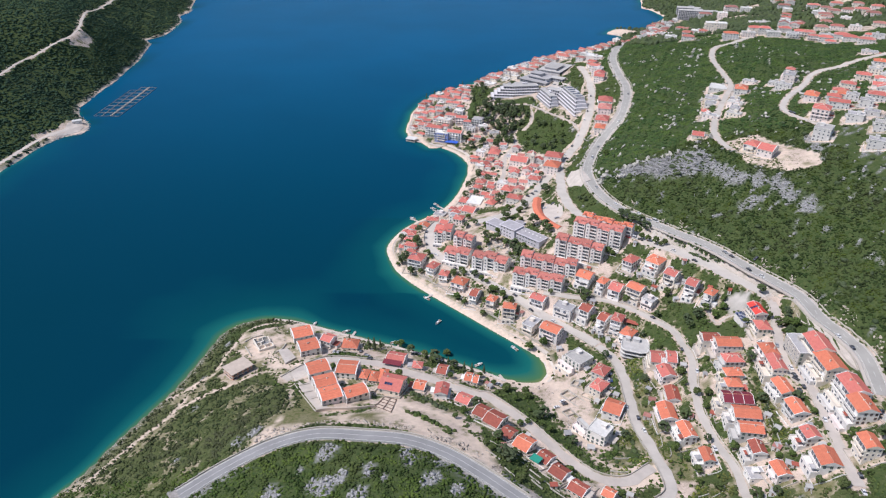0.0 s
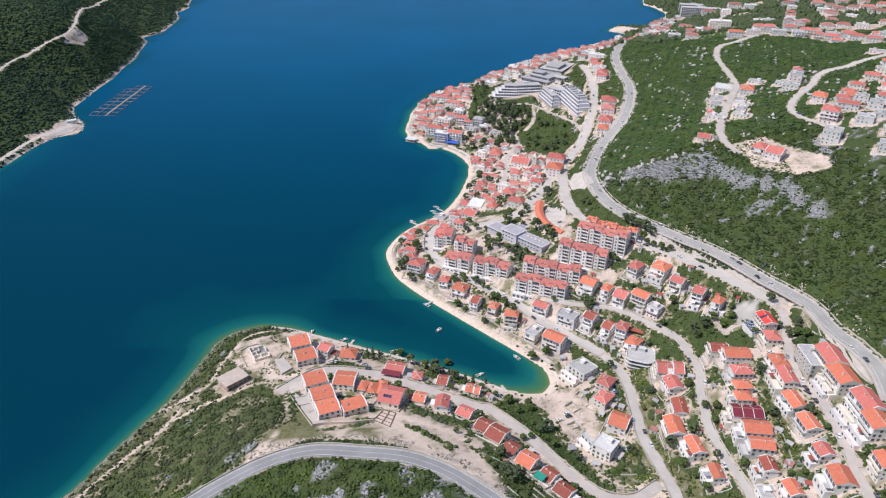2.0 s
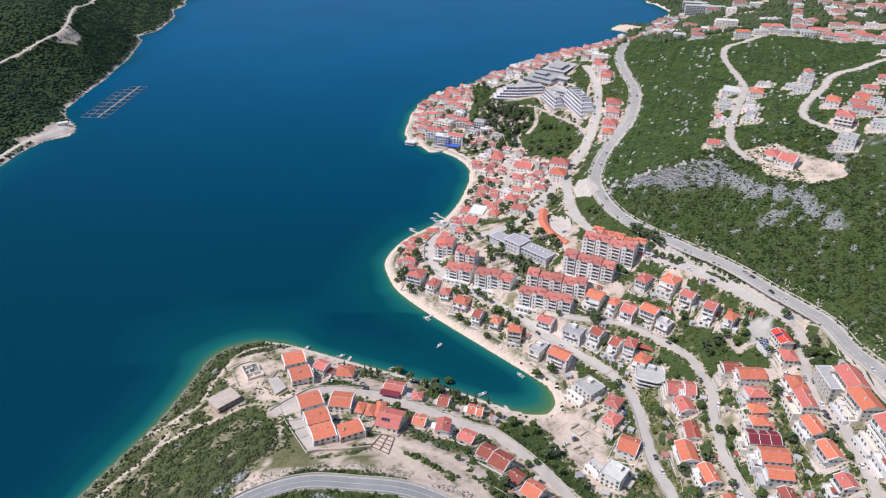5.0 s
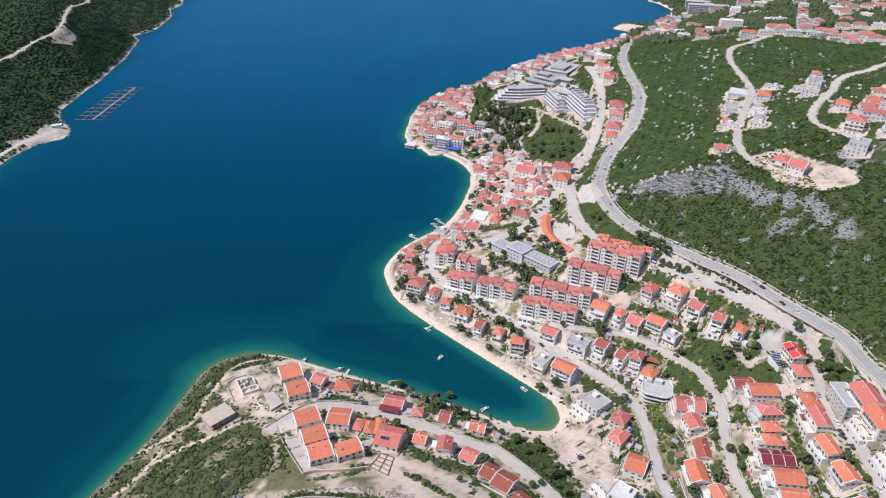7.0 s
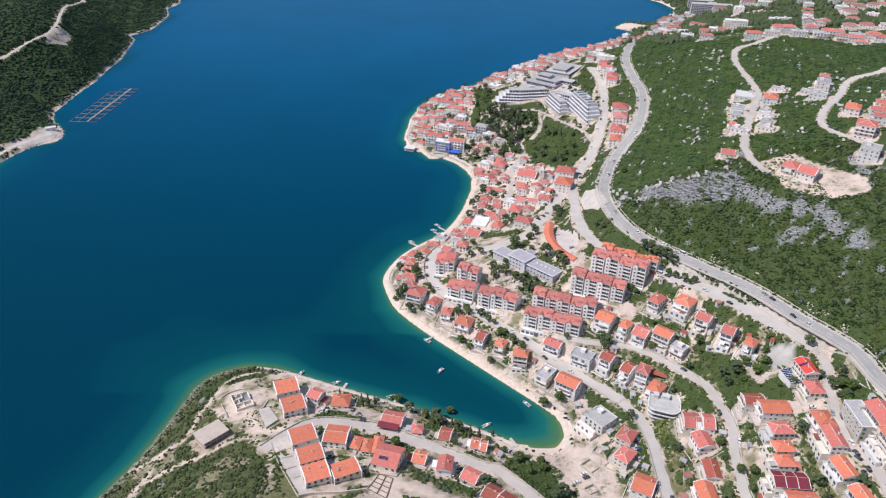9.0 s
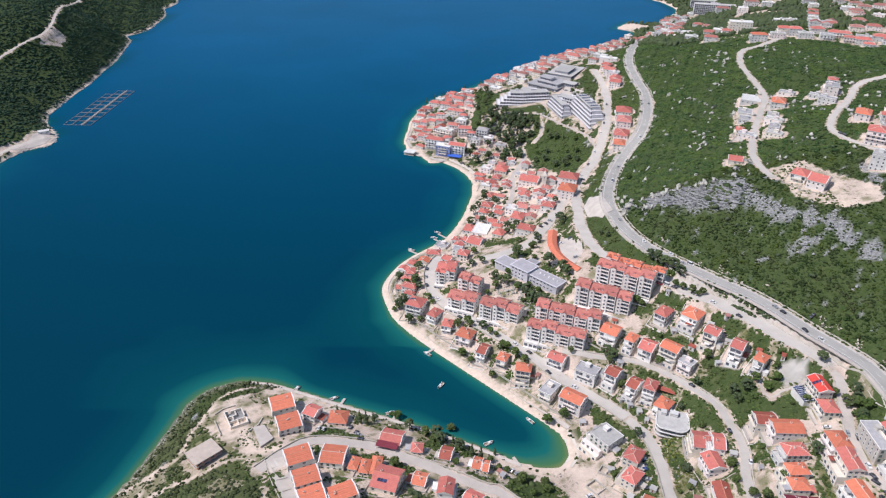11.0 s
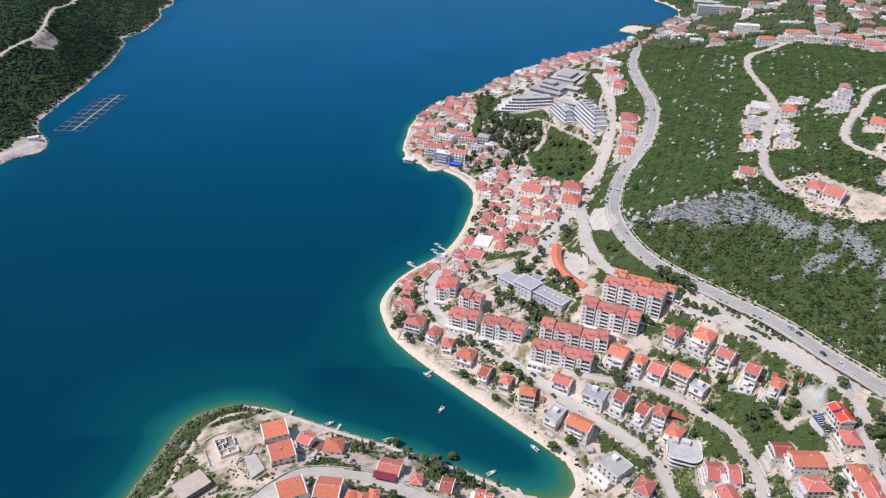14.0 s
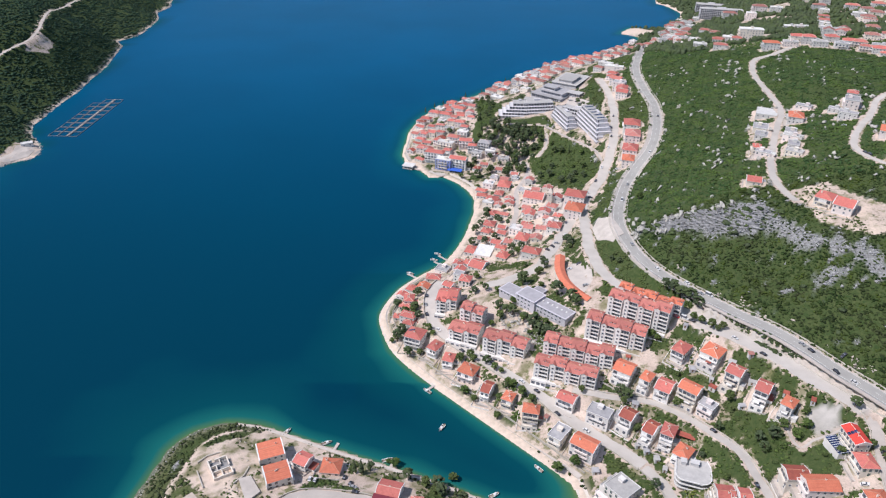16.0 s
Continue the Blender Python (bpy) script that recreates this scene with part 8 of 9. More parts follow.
def grow(x, y, seed, rock_keep=0.42, near_house=2.5, density=1.0):
    rng = np.random.default_rng(seed)
    keep = in_view(x, y)
    x, y = x[keep], y[keep]
    g = greenness(x, y)
    ok = (g > 0.5) & off_paving(x, y) & ~inside(HOTEL_LAWN, x, y) & (from_houses(x, y) > near_house) & (road_field(x, y)[0] > 1.6) & (inside(EAST, x, y) | inside(WEST, x, y))
    x, y = x[ok], y[ok]
    d = np.minimum(distance(EAST, x, y), distance(WEST, x, y))
    r = rock_at(x, y) * (x > -350)
    open_ground = smooth_step(0.3, 0.8, wobble(x, y, 12.0, 9.0)) * 0.7
    open_ground = np.where((x < -85) & (y < 420), 0.6 * smooth_step(0.3, 0.8, wobble(x, y, 9.0, 3.0) + 0.5 * wobble(x, y, 3.0, 5.0)), open_ground)
    for track in (*TRACKS, np.array([(90, 315), (88, 303), (93, 296), (101, 290), (109, 290), (119, 299)], float), np.array([(106, 274), (113, 281), (121, 282), (122, 290)], float)):
        open_ground = np.maximum(open_ground, 1 - smooth_step(0.4, 1.3, distance(track, x, y, closed=False)))
    density = density * np.where((x < -85) & (y < 420), 0.86 + 0.14 * smooth_step(0.0, 0.5, wobble(x, y, 9.0, 2.0)), 1.0)
    chance = density * (1 - (1 - rock_keep) * smooth_step(0.15, 0.6, r)) * (1 - open_ground) * np.where((x < -100) & ((y < 470) | (x < -350)), smooth_step(0.8, 3.2, d), smooth_step(2.0, 6.0, d))
    ok = rng.random(len(x)) < chance
    return x[ok], y[ok]


small_clumps, small_faces = blob_shapes(24, 1, 0.30, 2)
rng_ = np.random.default_rng(5)


def canopy(x, y):
    """The lie of the leaf canopy: bushes a few metres across."""
    return surface_height(x, y) + 0.9 * (wobble(x, y, 2.3, 6.0) + 0.6 * wobble(x, y, 0.9, 8.0)).clip(-0.7, 1.2)


for (x0, x1, y0, y1), step, low, high, label in (((-240, 330, 205, 320), 1.15, 0.40, 1.10, "dense green evergreen scrub on the ridge"),
                                                 ((-240, 330, 320, 620), 1.4, 0.42, 1.22, "dense green evergreen scrub on the slope"),
                                                 ((40, 640, 620, 1150), 1.8, 0.6, 1.5, "green evergreen scrub on the upper slope")):
    x, y = grow(*scatter(x0, x1, y0, y1, step, int(y0)), 12)
    size = low + (high - low) * rng_.random(len(x)) ** 1.7
    town_, cape_ = inside(BUILT_BAY, x, y), (x < -60 - 0.3 * (y - 300)) & (y > 285)
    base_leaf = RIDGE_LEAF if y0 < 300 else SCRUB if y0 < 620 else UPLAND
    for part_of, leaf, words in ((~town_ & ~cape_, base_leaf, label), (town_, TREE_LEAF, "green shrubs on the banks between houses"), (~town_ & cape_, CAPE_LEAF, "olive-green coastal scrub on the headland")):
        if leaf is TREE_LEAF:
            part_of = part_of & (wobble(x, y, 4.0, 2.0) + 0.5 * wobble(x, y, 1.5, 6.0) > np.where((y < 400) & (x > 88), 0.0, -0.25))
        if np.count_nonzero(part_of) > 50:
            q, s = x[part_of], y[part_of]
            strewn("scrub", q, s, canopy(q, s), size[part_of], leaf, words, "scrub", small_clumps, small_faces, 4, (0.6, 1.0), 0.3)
# taller thickets standing out of the scrub
x, y = grow(*scatter(-200, 420, 300, 800, 5.5, 35), 36, density=0.5)
thick = (wobble(x, y, 22.0, 4.0) + 0.5 * wobble(x, y, 8.0, 2.0) > 0.1) & (x > -60)
x, y = x[thick], y[thick]
strewn("thicket", x, y, canopy(x, y) - 0.3, 1.0 + 1.5 * rng_.random(len(x)) ** 1.5, PINE_LEAF, "dark taller thickets in the scrub", "scrub", small_clumps, small_faces, 37, (0.6, 1.0), 0.25)
x, y = grow(*scatter(-760, -460, 760, 1800, 3.1, 31), 32)
strewn("wood", x, y, surface_height(x, y) + 0.8 * wobble(x, y, 5.0, 6.0).clip(-0.6, 1.2), 1.3 + 1.7 * rng_.random(len(x)) ** 1.6, WOOD_LEAF, "dark evergreen wood on the far shore", "wood", small_clumps, small_faces, 7, (0.3, 0.55), 0.3)
x, y = grow(*scatter(300, 1100, 1060, 1900, 4.6, 41), 42, density=1.0, near_house=1.5)
far_off = (np.hypot((x - 362) * 0.8, y - 1520) > 30)
x, y = x[far_off], y[far_off]
clear = from_houses(x, y) > 1.8
x, y = x[clear], y[clear]
strewn("wood", x, y, surface_height(x, y), rng_.uniform(2.2, 4.2, len(x)), PINE_LEAF, "dark trees among the far town houses", "wood", small_clumps, small_faces, 8, (0.9, 1.9))
x, y = grow(*scatter(300, 900, 1090, 1700, 9.0, 43), 44, density=0.6)
belt = (wobble(x, y, 60.0, 2.0) + 0.4 * wobble(x, y, 20.0, 1.0) > 0.0) & (from_houses(x, y) > 4.0)
x, y = x[belt], y[belt]
strewn("wood", x, y, surface_height(x, y), rng_.uniform(2.0, 3.4, len(x)), PINE_LEAF, "tall dark cypresses above the far beach", "wood", small_clumps, small_faces, 9, (2.2, 3.6))

# limestone
stones, stone_faces = blob_shapes(24, 1, 0.62, 9)
LIMESTONE = surface("grey limestone", (0.42, 0.42, 0.427), (0.17, 0.17, 0.174), 0.9, 0.95, relief=0.9, fine=3.0)
x, y = scatter(-240, 420, 205, 1000, 1.25, 51)
keep = in_view(x, y) & (greenness(x, y) > 0.5) & off_paving(x, y)
x, y = x[keep], y[keep]
r = rock_at(x, y)
ok = (np.random.default_rng(8).random(len(x)) < 0.75 * smooth_step(0.2, 0.7, r)) & (road_field(x, y)[0] > 1.5) & inside(EAST, x, y) & (distance(EAST, x, y) > 3)
x, y = x[ok], y[ok]
low = ~inside(MASSIF, x, y)
x, y = x[low], y[low]
up = y > 600
strewn("rocks", x[~up], y[~up], surface_height(x[~up], y[~up]), 0.25 + 0.95 * rng_.random(np.count_nonzero(~up)) ** 2.2, LIMESTONE, "grey weathered limestone outcrops in the scrub", "rocks", stones, stone_faces, 10, (0.35, 1.1), 0.32)
PALE_STONE = surface("sunlit pale limestone", (0.50, 0.48, 0.44), (0.30, 0.29, 0.265), 0.7, 0.95, relief=0.8, fine=3.0)
strewn("rocks", x[up], y[up], surface_height(x[up], y[up]) + 0.55, 0.45 + 1.5 * rng_.random(np.count_nonzero(up)) ** 2.0, PALE_STONE, "pale boulders and wall stones scattered over the upper slope", "rocks", stones, stone_faces, 12, (0.4, 0.9), 0.25, along=60)
x, y = scatter(150, 235, 562, 612, 4.2, 56)
ok = (distance(MASSIF, x, y) * ~inside(MASSIF, x, y) < 6) & (wobble(x, y, 6.0, 7.0) > 0.0)
x, y = x[ok], y[ok]
strewn("thicket", x, y, surface_height(x, y), 1.1 + 2.2 * rng_.random(len(x)) ** 1.5, PINE_LEAF, "dark rounded shrubs in the clefts of the bare rock", "scrub", small_clumps, small_faces, 57, (0.6, 0.9), 0.25)
x, y = scatter(145, 240, 555, 615, 1.15, 55)
ok = (rock_at(x, y) > 0.5) & (road_field(x, y)[0] > 1.5) & (distance(MASSIF, x, y) * np.where(inside(MASSIF, x, y), 0, 1) < 3)
x, y = x[ok], y[ok]
strewn("rocks", x, y, surface_height(x, y), 0.5 + 1.2 * rng_.random(len(x)) ** 1.8, LIMESTONE, "bare grey limestone slabs in tilted beds", "rocks", stones, stone_faces, 11, (0.25, 0.6), 0.3, along=-32)
shore = np.vstack([offset_line(SHORE_CAPE, -1.0, 2.0), offset_line(SHORE_WEST, 1.5, 3.0), offset_line(SHORE_FAR[8:24], -1.0, 3.0), offset_line(SHORE_CAPE, -3.5, 2.2)])
x, y = shore[:, 0] + rng_.uniform(-1, 1, len(shore)), shore[:, 1] + rng_.uniform(-1, 1, len(shore))
strewn("shore_rocks", x, y, surface_height(x, y).clip(-0.3, 3), np.where(x > -300, rng_.uniform(0.2, 0.6, len(x)), rng_.uniform(0.4, 1.3, len(x))), PALE_STONE, "pale shore boulders at the water's edge", "rocks", stones, stone_faces, 13, (0.4, 0.8), 0.2)


# rubble on the cut bank above the ridge road
x, y = scatter(-115, 60, 240, 330, 1.3, 53)
ok = inside(CUTTING, x, y) & (road_field(x, y)[0] > 1.5) & (from_houses(x, y) > 1.0) & (road_field(x, y)[0] < 11 + 3 * wobble(x, y, 4.0, 2.0)) & (wobble(x, y, 5.0, 3.0) + 0.6 * wobble(x, y, 1.8, 4.0) > -0.25)
x, y = x[ok], y[ok]
RUBBLE = surface("pale limestone rubble", (0.60, 0.53, 0.47), (0.40, 0.345, 0.295), 0.5, 0.95, relief=0.6, fine=3.0)
strewn("rubble", x, y, surface_height(x, y), 0.2 + 0.7 * rng_.random(len(x)) ** 2, RUBBLE, "pale limestone rubble on the cut bank", "rubble", stones, stone_faces, 16, (0.4, 0.9), 0.25)
x, y = scatter(-115, 60, 240, 330, 2.6, 54)
ok = inside(CUTTING, x, y) & (road_field(x, y)[0] > 2) & (from_houses(x, y) > 1.0) & (wobble(x, y, 8.0, 5.0) > 0.75) & off_paving(x, y) & (road_field(x, y)[0] > 7)
x, y = x[ok], y[ok]
strewn("dry_bushes", x, y, surface_height(x, y), rng_.uniform(0.4, 1.3, len(x)), TREE_LEAF, "dry low bushes on the cut bank", "bushes", small_clumps, small_faces, 17, (0.5, 0.9), 0.3)


for row, wide, label in (([(-20, 323), (-11.5, 317), (-3, 310), (7, 300)], 2.6, "green hedge of shrubs beside the dirt track"), ([(-19, 353), (-12.5, 346.5), (-5, 339), (2, 331.5)], 1.6, "dark hedge behind the gardens"), ([(180, 506.5), (190, 494), (203.5, 478), (212, 464)], 0.7, "dusty low hedge on the strip beside the highway"), ([(193, 484), (198, 478), (203, 471)], 1.0, "dark hedge on an island in the paved yard")):
    line = polyline(row, 0.55)
    x, y = line[:, 0] + rng_.uniform(-wide, wide, len(line)), line[:, 1] + rng_.uniform(-wide, wide, len(line)) * 0.8
    strewn("hedge", x, y, surface_height(x, y), rng_.uniform(0.7, 1.5, len(x)), TREE_LEAF if wide > 2 else PINE_LEAF, label, "hedge", small_clumps, small_faces, 71, (0.8, 1.2), 0.2)


# ---- garden bushes and grass tufts ----
x, y = scatter(-110, 280, 225, 640, 1.7, 61)
keep = in_view(x, y) & inside(EAST, x, y) & (greenness(x, y) < 0.5) & off_paving(x, y)
x, y = x[keep], y[keep]
ok = (from_houses(x, y) > 0.8) & (road_field(x, y)[0] > 1.0) & (garden_green(x, y) * np.random.default_rng(62).random(len(x)) > 0.30) & (distance(EAST, x, y) > np.where((x < 30) & (y < 460) & (y > 380), 3.5, 11)) & ~inside(CLEARING, x, y) & ~inside(CUTTING, x, y)
x, y = x[ok], y[ok]
strewn("bushes", x, y, surface_height(x, y), rng_.uniform(0.4, 1.25, len(x)), TREE_LEAF, "green garden bushes between the houses", "bushes", small_clumps, small_faces, 14)
x, y = scatter(-50, 240, 640, 1120, 4.0, 63)
keep = inside(EAST, x, y) & (greenness(x, y) < 0.5) & off_paving(x, y)
x, y = x[keep], y[keep]
ok = (from_houses(x, y) > 0.8) & (road_field(x, y)[0] > 1.2) & (garden_green(x, y) * np.random.default_rng(64).random(len(x)) > 0.30) & (distance(EAST, x, y) > 9)
x, y = x[ok], y[ok]
strewn("bushes", x, y, surface_height(x, y), rng_.uniform(0.8, 2.2, len(x)), PINE_LEAF, "dark bushes and small trees between village houses", "bushes", small_clumps, small_faces, 15)


GARDEN_LEAF = leafage("garden leaves", (0.20, 0.24, 0.055), (0.11, 0.15, 0.04), (0.16, 0.15, 0.06), (0.24, 0.26, 0.06), 0.5)
x, y = scatter(85, 215, 240, 420, 1.3, 65)
ok = np.zeros(len(x), bool)
for patch in (GARDENS, TERRACES, CORNER, LOWER, LOWER_EAST):
    ok |= inside(patch, x, y)
ok &= off_paving(x, y) & (from_houses(x, y) > 0.6) & (road_field(x, y)[0] > 1.0) & (wobble(x, y, 6.0, 4.0) > 0.0)
x, y = x[ok], y[ok]
strewn("vegetable_beds", x, y, canopy(x, y) + 0.3, rng_.uniform(0.35, 0.85, len(x)), GARDEN_LEAF, "yellow-green vegetable beds and vines in terraced gardens", "garden", small_clumps, small_faces, 66, (0.5, 0.9), 0.25)
# bare rock below the school
x, y = scatter(25, 85, 505, 560, 1.5, 58)
knoll = np.array([(34, 553), (46, 548), (60, 536), (74, 522), (84, 512), (70, 512), (55, 522), (40, 534)], float)
ok = inside(knoll, x, y) & (from_houses(x, y) > 1.0) & (road_field(x, y)[0] > 1.0) & (wobble(x, y, 5.0, 3.0) + 0.5 * wobble(x, y, 1.8, 1.0) > -0.1)
x, y = x[ok], y[ok]
strewn("rocks", x, y, surface_height(x, y), 0.3 + 1.0 * rng_.random(len(x)) ** 2, PALE_STONE, "pale rock outcrop on the bank below the school", "rocks", stones, stone_faces, 21, (0.4, 1.0), 0.25)
# broken rock beside the highway's cut
cut = np.vstack([offset_line(ROADS["highway"][1][:, :2], off, 1.4) for off in (-8.2, -9.3, -10.6, -12.0)])
cut = cut[(cut[:, 1] < 560) & (cut[:, 1] > 250)] + rng_.uniform(-0.8, 0.8, (np.count_nonzero((cut[:, 1] < 560) & (cut[:, 1] > 250)), 2))
cut = cut[wobble(cut[:, 0], cut[:, 1], 5.0, 2.0) + 0.5 * wobble(cut[:, 0], cut[:, 1], 1.7, 2.0) > 0.35]
strewn("rubble", cut[:, 0], cut[:, 1], surface_height(cut[:, 0], cut[:, 1]), 0.25 + 0.8 * rng_.random(len(cut)) ** 2, RUBBLE, "broken pale rock along the road cut", "rubble", stones, stone_faces, 18, (0.5, 1.1), 0.25)
# spoil and debris on the cleared plot and round the unfinished shells
x, y = np.hstack([np.array(scatter(60, 105, 300, 395, 1.6, 67)), np.array(scatter(-160, -95, 380, 455, 2.0, 68))])
ok = (inside(CLEARING, x, y) | (x < 0)) & (greenness(x, y) < 0.5) & (from_houses(x, y) > 0.5) & (road_field(x, y)[0] > 1.0) & (wobble(x, y, 7.0, 1.0) + 0.6 * wobble(x, y, 2.5, 3.0) > 0.45) & inside(EAST, x, y)
x, y = x[ok], y[ok]
strewn("spoil", x, y, surface_height(x, y), 0.15 + 0.6 * rng_.random(len(x)) ** 2, RUBBLE, "heaps of spoil and debris on cleared ground", "rubble", stones, stone_faces, 19, (0.4, 0.9), 0.2)
x, y = scatter(-165, -95, 385, 458, 2.4, 69)
ok = (greenness(x, y) < 0.5) & (from_houses(x, y) > 1.0) & (road_field(x, y)[0] > 1.5) & (wobble(x, y, 8.0, 6.0) > 0.35) & inside(EAST, x, y) & (distance(EAST, x, y) > 2.5)
x, y = x[ok], y[ok]
strewn("dry_bushes", x, y, surface_height(x, y), rng_.uniform(0.35, 1.1, len(x)), TREE_LEAF, "dry low bushes on the headland", "bushes", small_clumps, small_faces, 20, (0.5, 0.9), 0.3)


# ---- trees ----
def make_tree(name, seed, height, spread, leaf, label, cypress=False):
    """A tapered trunk with limbs, and a crown of many small leaf clumps with gaps."""
    rng = random.Random(seed)
    ob = new(name)
    p = Pile()
    if cypress:
        p.tube([(0, 0, -0.6), (0.05, 0, height * 0.3), (0, 0.05, height * 0.92)], [0.22, 0.16, 0.03])
    else:
        fork = height * 0.32
        p.tube([(0, 0, -0.8), (0.1, 0.05, fork * 0.6), (0.05, 0.1, fork)], [0.28, 0.22, 0.18], 7)
        for k in range(6):
            a = k * 1.05 + rng.uniform(-0.3, 0.3)
            r = spread * rng.uniform(0.5, 0.8)
            p.tube([(0.05, 0.1, fork * rng.uniform(0.75, 1.0)), (r * 0.5 * math.cos(a), r * 0.5 * math.sin(a), height * 0.5), (r * math.cos(a), r * math.sin(a), height * rng.uniform(0.6, 0.8))], [0.12, 0.08, 0.03], 5)
    p.make("trunk", [BARK], ob)
    v, f = [], []
    shapes, faces = small_clumps, small_faces
    for k in range(26 if cypress else 46):
        if cypress:
            t = (k + 0.5) / 26
            z = height * (0.12 + 0.86 * t)
            a, r = rng.uniform(0, 6.28), spread * 0.55 * min(1.0, 2.6 * t + 0.3) * (1 - t) ** 0.55
            q, s = (r * math.cos(a), r * math.sin(a), z), max(0.25, spread * 0.62 * (1 - 0.75 * t))
            stretch = 1.7
        else:
            u, a = rng.uniform(-0.6, 1.0), rng.uniform(0, 6.28)
            r = spread * math.sqrt(max(0.0, 1 - u * u)) * rng.uniform(0.55, 1.0)
            q, s = (r * math.cos(a), r * math.sin(a), height * 0.66 + u * height * 0.30), spread * rng.uniform(0.20, 0.36)
            stretch = 0.8
        sh = shapes[rng.randrange(len(shapes))]
        n = len(v)
        v += [(q[0] + s * c[0], q[1] + s * c[1], q[2] + s * stretch * c[2]) for c in sh]
        f += [tuple(int(n + i) for i in face) for face in faces]
    mesh_object("crown", v, f, leaf, ob)
    return tagged(ob, label, "tree", "trees in the town")


TREES = [make_tree("tree", 1, 6.5, 2.7, TREE_LEAF, "broad green garden tree beside the houses"), make_tree("tree", 2, 5.0, 2.2, TREE_LEAF, "small round green garden tree"),
         make_tree("tree", 3, 8.0, 3.2, PINE_LEAF, "dark spreading pine among the houses"), make_tree("tree", 4, 4.0, 1.8, TREE_LEAF, "low olive tree in a garden"),
         make_tree("tree", 5, 9.5, 3.4, PINE_LEAF, "tall dark pine on the slope")]
CYPRESS = make_tree("cypress", 6, 11.0, 1.7, PINE_LEAF, "slender dark cypress beside the street", True)
used = set()


def plant(kind, x, y, size=1.0, turn=0.0):
    m = pose(x, y, ground_at(x, y) - 0.1, 0, 0, turn) @ Matrix.Scale(size, 4)
    if kind.name not in used:
        used.add(kind.name)
        kind.matrix_world = m
        return kind
    ob = copy_thing(kind, pose(x, y, ground_at(x, y) - 0.1, 0, 0, turn))
    ob.scale = (size, size, size)
    return ob


for x, y, s in ((-53, 417, 1.0), (-49, 416, 1.1), (-45, 420, 0.8), (16, 393, 0.9), (21, 388, 1.1), (55, 463, 1.2), (-68, 425, 0.8), (30, 395, 0.7), (190, 318, 1.0), (5, 403, 0.7)):
    plant(CYPRESS, x, y, s, 40 * s)
rng = random.Random(77)
for group, kinds in ((STREET_TREES, (0, 1, 2, 0)), (GARDEN_TREES, (0, 1, 3, 2)), (VILLAGE_TREES, (2, 4, 2, 1)), (MORE_TREES, (2, 2, 0, 4)), (PALMS, (1, 3))):
    for x, y in group:
        if from_houses(np.array([float(x)]), np.array([float(y)]))[0] > 0.5:
            plant(TREES[rng.choice(kinds)], x, y, rng.uniform(0.75, 1.15), rng.uniform(0, 360))
for x, y in ((-22, 414), (-3, 403), (9, 398), (27, 388), (-12, 409), (36, 380), (-32, 412), (44, 372), (58, 366), (152, 402), (160, 345), (176, 350), (225, 425), (232, 398), (226, 378), (238, 360), (228, 356)):
    plant(rng.choice(TREES), x, y, rng.uniform(0.8, 1.1), rng.uniform(0, 360))
for x, y, s in ((57, 578, 1.2), (67, 568, 1.3), (72, 562, 1.1), (79, 556, 1.3), (88, 547, 1.2), (91, 542, 1.0), (47, 545, 1.0), (60, 533, 1.2), (68, 524, 1.1), (154, 535, 1.1), (158, 530, 1.2), (163, 525, 1.2), (167, 520, 1.1), (150, 540, 1.0)):
    if from_houses(np.array([float(x)]), np.array([float(y)]))[0] > 0.5:
        plant(TREES[rng.choice((2, 4, 2))], x, y, s, rng.uniform(0, 360))
# gardens and verges, thicker on the green banks
tx, ty = scatter(-60, 280, 230, 650, 8.0, 71)
keep = in_view(tx, ty) & off_paving(tx, ty) & inside(EAST, tx, ty) & (distance(EAST, tx, ty) > 12) & ~inside(CLEARING, tx, ty) & ~inside(CUTTING, tx, ty)
tx, ty = tx[keep], ty[keep]
hd, rd, gg = from_houses(tx, ty), road_field(tx, ty)[0], greenness(tx, ty)
town = inside(BUILT_BAY, tx, ty)
for q, s, h, r, g, b in zip(tx, ty, hd, rd, gg, town):
    if b and h > 2.2 and r > 2.2 and rng.random() < (0.26 if g > 0.5 else 0.24 if q > 110 and s < 420 else 0.13):
        plant(rng.choice(TREES[:4]), q, s, rng.uniform(0.55, 1.0), rng.uniform(0, 360))
tx, ty = scatter(-45, 160, 650, 1100, 11.0, 72)
keep = inside(EAST, tx, ty) & (distance(EAST, tx, ty) > 9)
tx, ty = tx[keep], ty[keep]
hd, rd = from_houses(tx, ty), road_field(tx, ty)[0]
park = inside(PARK, tx, ty)
for q, s, h, r, pk in zip(tx, ty, hd, rd, park):
    if h > 2.0 and r > 2.5 and rng.random() < (0.4 if pk else 0.08):
        plant(TREES[rng.choice((2, 2, 4, 0))] if rng.random() < 0.85 else CYPRESS, q, s, rng.uniform(0.7, 1.1), rng.uniform(0, 360))
for k in range(24):
    t = k / 23
    plant(CYPRESS, -30 + 350 * t + rng.uniform(-6, 6), 1052 + 350 * t + rng.uniform(-6, 0), rng.uniform(0.6, 1.0), k * 40)

# the hotel grounds: dark pines over dry grass
tx, ty = scatter(30, 112, 800, 940, 5.6, 73)
keep = inside(GROUNDS, tx, ty) & (from_houses(tx, ty) > 2.5) & (road_field(tx, ty)[0] > 1.5)
for q, s in zip(tx[keep], ty[keep]):
    if rng.random() < 0.8:
        plant(TREES[rng.choice((2, 4, 2, 4, 0))] if rng.random() < 0.92 else CYPRESS, q, s, rng.uniform(0.65, 1.1), rng.uniform(0, 360))


